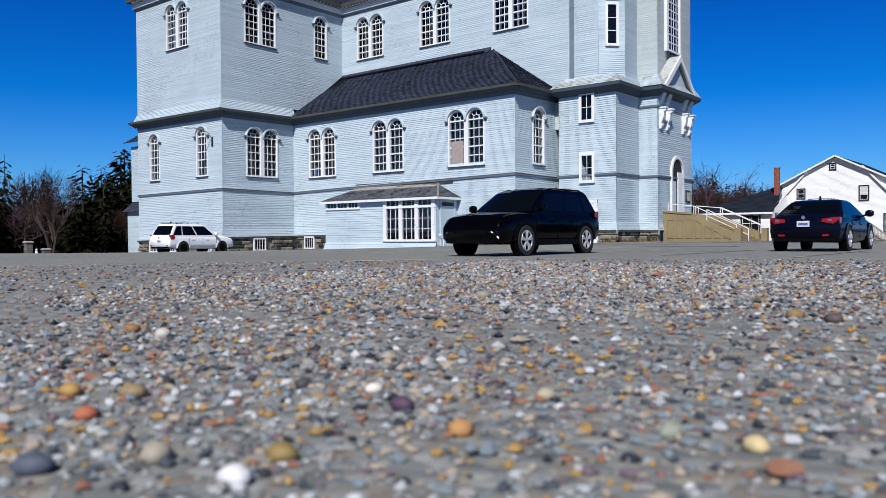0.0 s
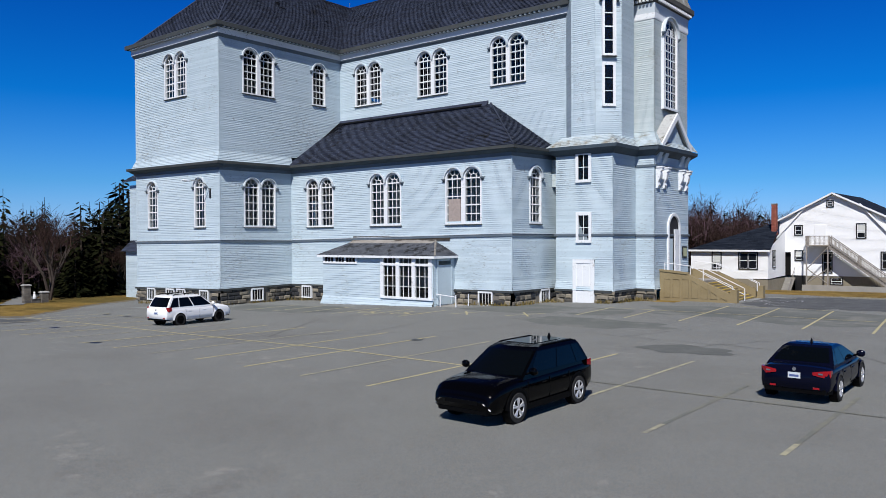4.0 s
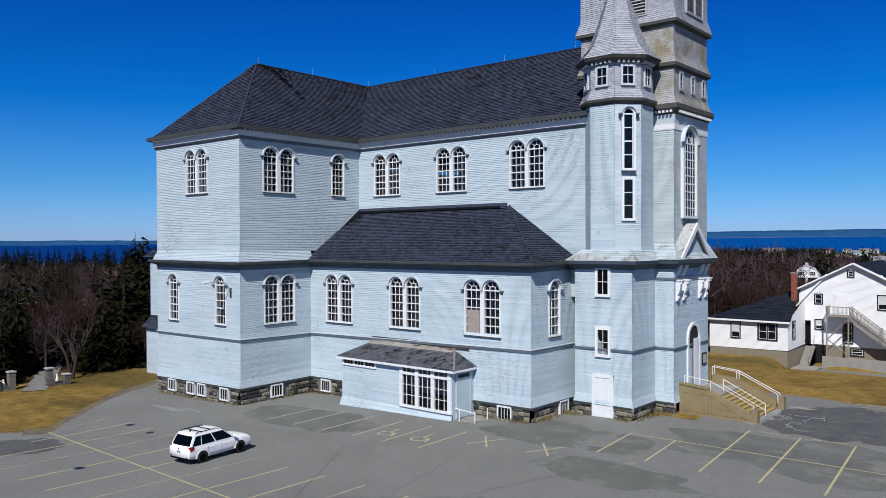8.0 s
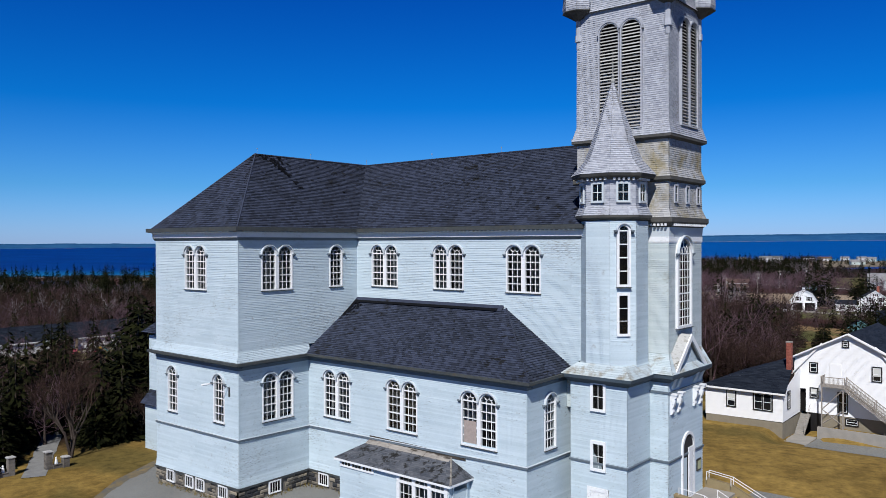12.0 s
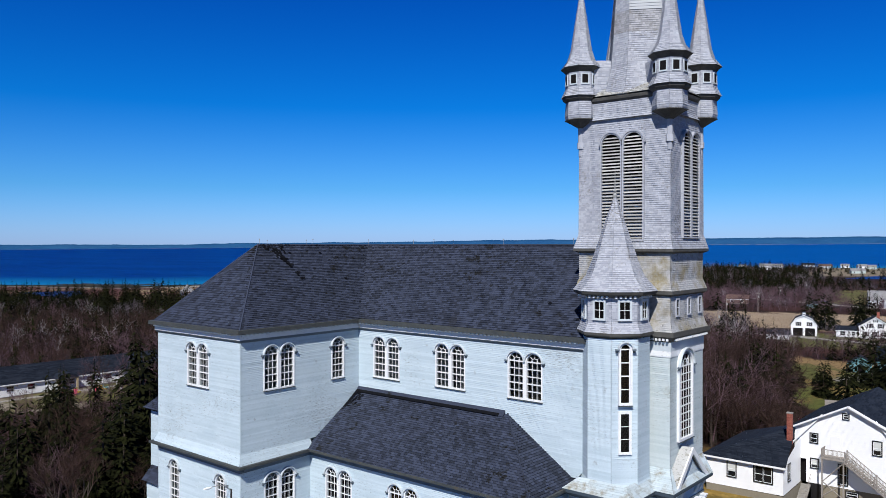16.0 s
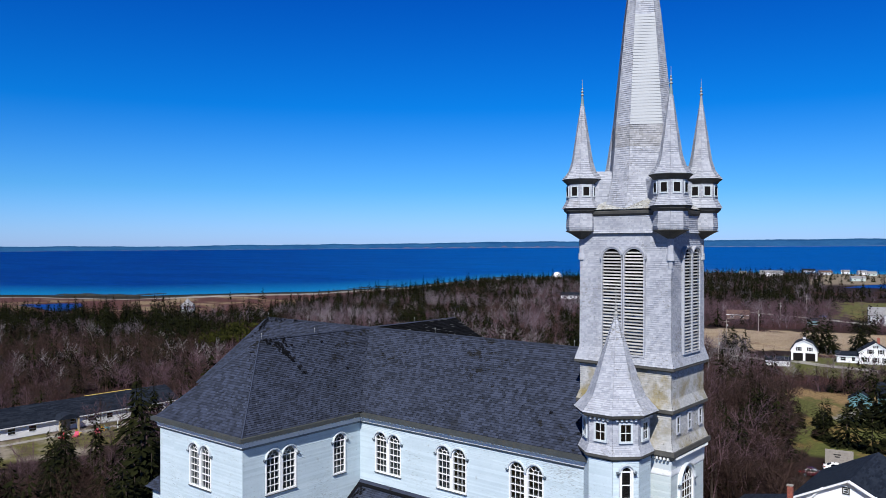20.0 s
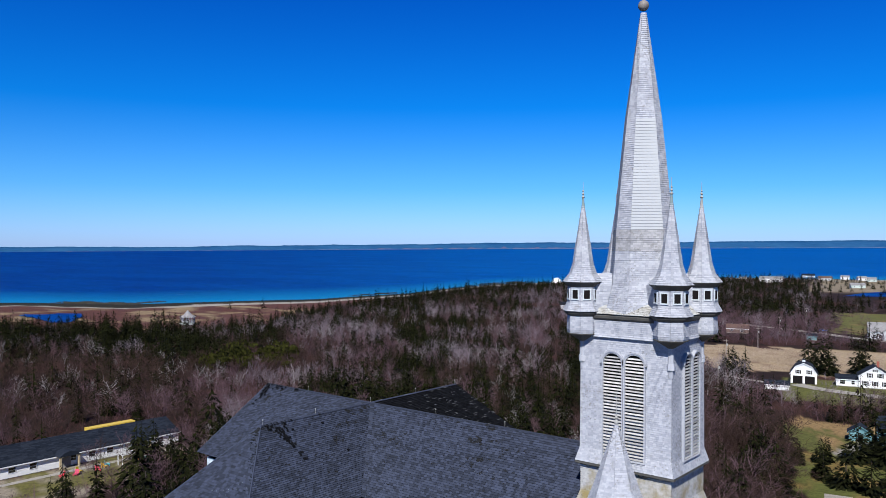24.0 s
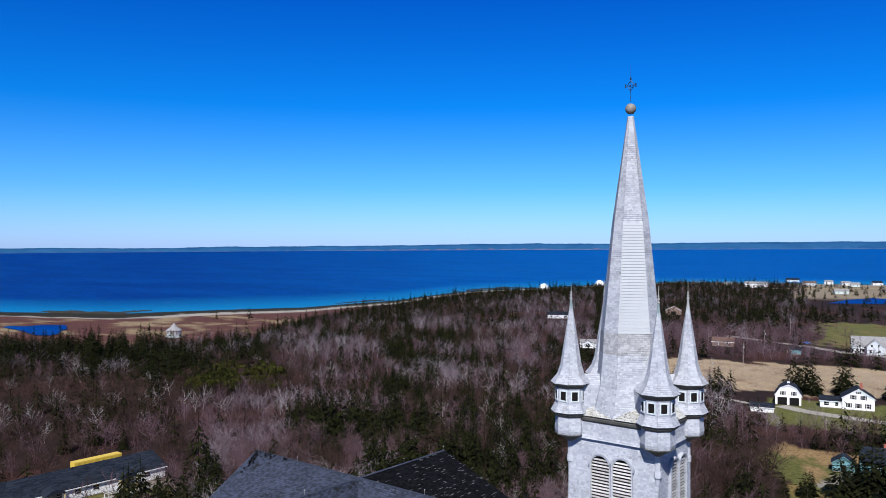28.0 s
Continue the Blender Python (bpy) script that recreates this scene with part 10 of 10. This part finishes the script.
for yy in (76.8, 93.5):
    pz = ground_z(-171, yy)
    p = thing("school_porch", "tan arched porch in front of the school", "porch", pose(-170.9, yy, pz, 0, 0, 90), "school porches")
    arc = []
    outl = [(-2.2, 2.6)] + [(-2.2 + 4.4 * k / 10, 2.7 + 0.75 * math.sin(math.pi * k / 10)) for k in range(11)] + [(2.2, 2.6)]
    inl = [(-1.8, 2.5)] + [(-1.8 + 3.6 * k / 10, 2.55 + 0.55 * math.sin(math.pi * k / 10)) for k in range(11)] + [(1.8, 2.5)]
    fr = Lump()
    for k in range(len(outl) - 1):
        fr.extrude([inl[k], inl[k + 1], outl[k + 1], outl[k]][::1], -0.9, 1.2)
    part("arch", fr, SAND, p)
    for sx in (-2.0, 2.0):
        part("post", Lump().box(sx - 0.18, sx + 0.18, -0.9, -0.55, -0.3, 2.6), SAND, p)
    part("door", Lump().box(-1.0, 1.0, 1.0, 1.05, 0, 2.3), noisy("grey_door", (0.157, 0.157, 0.157), (0.235, 0.235, 0.235)), p)
    part("roof", Lump().extrude([(-2.4, 2.75), (2.4, 2.75), (1.2, 3.55), (0, 3.8), (-1.2, 3.55)], -1.0, 2.5), SLATE, p)
YC_ = noisy("yellow_container_paint", (0.432, 0.314, 0.0393), (0.534, 0.393, 0.071), 1, 0.5, 10)
cz = ground_z(-192, 97)
cont = thing("shipping_container", "yellow ribbed steel container behind the school", "container", pose(-192, 97, cz, 0, 0, 90))
ribs = Lump().box(-6.1, 6.1, -1.15, 1.15, 0.4, 3.1)
part("box", ribs, YC_, cont)
for k in range(40):
    part("rib", Lump().box(-6.0 + k * 0.305, -5.86 + k * 0.305, -1.21, -1.15, 0.5, 2.95), YC_, cont)
part("base", Lump().box(-6.1, 6.1, -1.15, 1.15, -0.5, 0.4), YC_, cont)
for i, (x, y, c, nm) in enumerate(((-164.5, 72.5, (0.487, 0.0236, 0.0471), "red"), (-163.5, 75.0, (0.471, 0.0393, 0.094), "red"), (-163, 79.5, (0.510, 0.0471, 0.079), "red"), (-165.2, 76.6, (0.589, 0.393, 0.0236), "yellow"), (-165.8, 83.0, (0.0157, 0.314, 0.393), "turquoise"), (-164.8, 81.8, (0.589, 0.353, 0.0236), "yellow"), (-165.5, 90.5, (0.471, 0.0314, 0.0393), "red"), (-165.0, 91.5, (0.0157, 0.314, 0.353), "turquoise"))):
    tb = thing("garden_chair", nm + " plastic chair in the school yard", "chair", pose(x, y, ground_z(x, y), 0, 0, 40 * i), "school yard chairs")
    m = mat("plastic_" + nm + str(i), c, 0.5)
    part("seat", Lump().box(-0.45, 0.45, -0.4, 0.4, 0.35, 0.45), m, tb)
    part("backrest", Lump().add([(-0.45, 0.4, 0.4), (0.45, 0.4, 0.4), (0.4, 0.65, 1.2), (-0.4, 0.65, 1.2), (-0.45, 0.45, 0.4), (0.45, 0.45, 0.4), (0.4, 0.7, 1.2), (-0.4, 0.7, 1.2)], [(0, 1, 2, 3), (7, 6, 5, 4), (3, 2, 6, 7), (0, 3, 7, 4), (1, 5, 6, 2)]), m, tb)
    for sx, sy in ((-0.4, -0.35), (0.4, -0.35), (-0.4, 0.35), (0.4, 0.35)):
        part("leg", Lump().box(sx - 0.05, sx + 0.05, sy - 0.05, sy + 0.05, -0.05, 0.35), m, tb)
pg = thing("pergola", "white garden pergola frame in the school yard", "pergola", pose(-163.8, 86.5, ground_z(-164, 86.5), 0, 0, 90))
for sx, sy in ((-1.6, -1), (1.6, -1), (-1.6, 1), (1.6, 1)):
    part("post", Lump().box(sx - 0.08, sx + 0.08, sy - 0.08, sy + 0.08, -0.2, 2.3), WHITE, pg)
for sy in (-1, 0, 1):
    part("beam", Lump().box(-1.9, 1.9, sy - 0.07, sy + 0.07, 2.3, 2.45), WHITE, pg)
pave = Lump()
for k in range(22):
    y0 = 58 + 2 * k
    pave.add([(x, y, ground_z(x, y) + 0.05) for x, y in ((-168.6, y0), (-166.8, y0), (-166.8, y0 + 2), (-168.6, y0 + 2))], [(0, 1, 2, 3)])
tagged(part("pavement", pave, GREY_CONC), "pale path along the school", "path", kind="structure")

# gazebo by the marsh
gx, gy = -450, 280
gz0 = ground_z(gx, gy)
gb = thing("gazebo", "white octagonal gazebo with a grey pointed roof", "gazebo", pose(gx, gy, gz0))
part("base", Lump().loft([octo(0, 0, 4.2, 4.2, -0.5), octo(0, 0, 4.2, 4.2, 1.6)]), noisy("pale_green_base", (0.393, 0.471, 0.455), (0.471, 0.534, 0.518), 1, 0.7), gb)
for p in octo(0, 0, 3.9, 3.9, 0):
    part("post", Lump().box(p[0] - 0.2, p[0] + 0.2, p[1] - 0.2, p[1] + 0.2, 1.6, 4.8), WHITE, gb)
part("roof", Lump().loft([octo(0, 0, 4.9, 4.9, 4.7), octo(0, 0, 2.2, 2.2, 6.6), octo(0, 0, 0.2, 0.2, 9.2)]), ROOFS["grey"], gb)
part("railing", Lump().loft([octo(0, 0, 4.0, 4.0, 2.3), octo(0, 0, 4.0, 4.0, 2.6)], cap=False), WHITE, gb)
part("stair", Lump().extrude([(-8.5, -0.4), (-4.0, -0.4), (-4.0, 1.5), (-8.5, 0.1)], -1.0, 1.0), WHITE, gb)
for x, y in ((-558, 905), (-556, 1060)):
    zz = ground_z(x, y)
    dm = thing("dome", "white geodesic dome on the beach ridge", "dome", pose(x, y, zz), "beach domes")
    part("shell", Lump().loft([[(6.5 * math.cos(a) * math.cos(2 * math.pi * k / 14), 6.5 * math.cos(a) * math.sin(2 * math.pi * k / 14), 1.5 + 6.5 * math.sin(a)) for k in range(14)] for a in (0, 0.3, 0.6, 0.9, 1.2, 1.5)]), HALL, dm)
    part("deck", Lump().loft([octo(0, 0, 8.5, 8.5, -1.5), octo(0, 0, 8.5, 8.5, 1.4)]), WOOD, dm)


# ponds, drives and the far road, as flat sheets
def sheet(name, label, cat, pts, material, lift=0.25):
    n = len(pts)
    cx, cy = sum(p[0] for p in pts) / n, sum(p[1] for p in pts) / n
    zz = max(ground_z(x, y) for x, y in pts) + lift
    return tagged(part(name, Lump().add([(cx, cy, zz)] + [(x, y, zz) for x, y in pts], [(0, 1 + k, 1 + (k + 1) % n) for k in range(n)]), material), label, cat, kind="structure")


sheet("water", "still blue pond in the marsh", "pond", [(-598, 248), (-606, 243), (-600, 236), (-580, 236), (-560, 234), (-532, 229), (-522, 236), (-534, 247), (-545, 252), (-556, 262), (-582, 273), (-596, 262), (-594, 252)][::-1], WATER)
sheet("water", "blue inlet behind the far houses", "pond", [(-200, 880), (-150, 905), (-135, 985), (-180, 1000), (-196, 950)][::-1], WATER)
sheet("water", "blue inlet beside the shore road", "pond", [(-205, 1180), (-120, 1150), (-110, 1290), (-175, 1290)][::-1], WATER)


def track(label, pts, w, material):
    lump = Lump()
    for (ax, ay), (bx, by) in zip(pts, pts[1:]):
        L = math.hypot(bx - ax, by - ay)
        px, py = -(by - ay) / L * w / 2, (bx - ax) / L * w / 2
        n = max(1, int(L / 6))
        for k in range(n):
            q = []
            for t, s in ((k / n, 1), (k / n, -1), ((k + 1) / n, -1), ((k + 1) / n, 1)):
                x, y = ax + (bx - ax) * t + s * px, ay + (by - ay) * t + s * py
                q.append((x, y, ground_z(x, y) + 0.18))
            lump.add(q, [(0, 1, 2, 3)])
    return tagged(part("road", lump, material), label, "road", kind="structure")


track("grey drive beside the garage and farmhouse", [(-82, 293.5), (-72, 288.5), (-52, 286), (-30, 287), (-5, 290)], 6, GREY_CONC)
track("pale path beside the reed field", [(-112, 297), (-86, 289)], 3, GREY_CONC)
track("grey road past the grey house", [(-180, 520), (-120, 490), (-95, 472), (-60, 468)], 7, GREY_CONC)
track("pale gravel road along the shore", [(-330, 1120), (-270, 1180), (-225, 1215), (-205, 1260), (-200, 1330)], 12, CONCRETE)

# plank sign, light pole, utility poles
sg = thing("plank_sign", "weathered grey plank board standing on the lawn", "sign", pose(-35.2, 153, ground_z(-35, 153), 0, 0, 12))
for k in range(6):
    part("plank", Lump().box(-2.3, 2.3, -0.04, 0.0, 0.5 + 0.45 * k, 0.93 + 0.45 * k), WOOD, sg)
for sx in (-2.0, 2.0):
    part("post", Lump().box(sx - 0.08, sx + 0.08, 0.0, 0.14, -0.3, 3.1), WOOD, sg)
part("lettering_bar", Lump().box(-0.9, 0.3, -0.05, -0.041, 2.2, 2.4), BLACK_TRIM, sg)
part("lettering_bar", Lump().box(-0.7, 0.1, -0.05, -0.041, 1.8, 2.0), BLACK_TRIM, sg)
lp = thing("street_lamp", "slim white lamp pole beside the hall", "lamp", pose(-22.3, 133, ground_z(-22, 133)))
part("pole", Lump().tube((0, 0, -0.3), (0, 0, 9.5), 0.11, 0.07), RAIL, lp)
part("arm", Lump().tube((0, 0, 9.4), (1.2, 0, 9.7), 0.05), RAIL, lp)
part("lamp_head", Lump().box(1.1, 1.7, -0.15, 0.15, 9.62, 9.75), FINIAL, lp)
for i, (x, y) in enumerate(((-120, 330), (-128, 395), (-140, 470), (-150, 560), (-98, 262), (-250, 560), (-232, 470), (-190, 1130), (-290, 1200))):
    up = thing("utility_pole", "weathered wooden utility pole", "pole", pose(x, y, ground_z(x, y), 0, 0, 20), "utility poles")
    part("pole", Lump().tube((0, 0, -0.5), (0, 0, 10.5), 0.17, 0.11, 7), WOOD, up)
    part("crossarm", Lump().box(-1.1, 1.1, -0.06, 0.06, 9.6, 9.75), WOOD, up)
    part("transformer", Lump().tube((0.35, 0, 7.6), (0.35, 0, 8.5), 0.25, n=10), FINIAL, up)
for x, y, c in ((-128, 505, (0.0393, 0.094, 0.275)), (-98, 497, (0.0157, 0.0157, 0.0236))):
    car("far_car", "car parked on the far road", SEDAN_HULL, SEDAN_CABIN, paint("far_paint_%d" % y, c), (0.95, 3.75), 0.34, SEDAN_DOORS, (1.00, 1.37), pose(x, y, ground_z(x, y) + 0.2, 0, 0, -75), 5, False, (0.66, 4.36, 0.70, 0.18, 0.08, 0.05), (0.66, 0.03, 0.84, 0.19, 0.06, 0.085), None, False, False, 0.76, True)
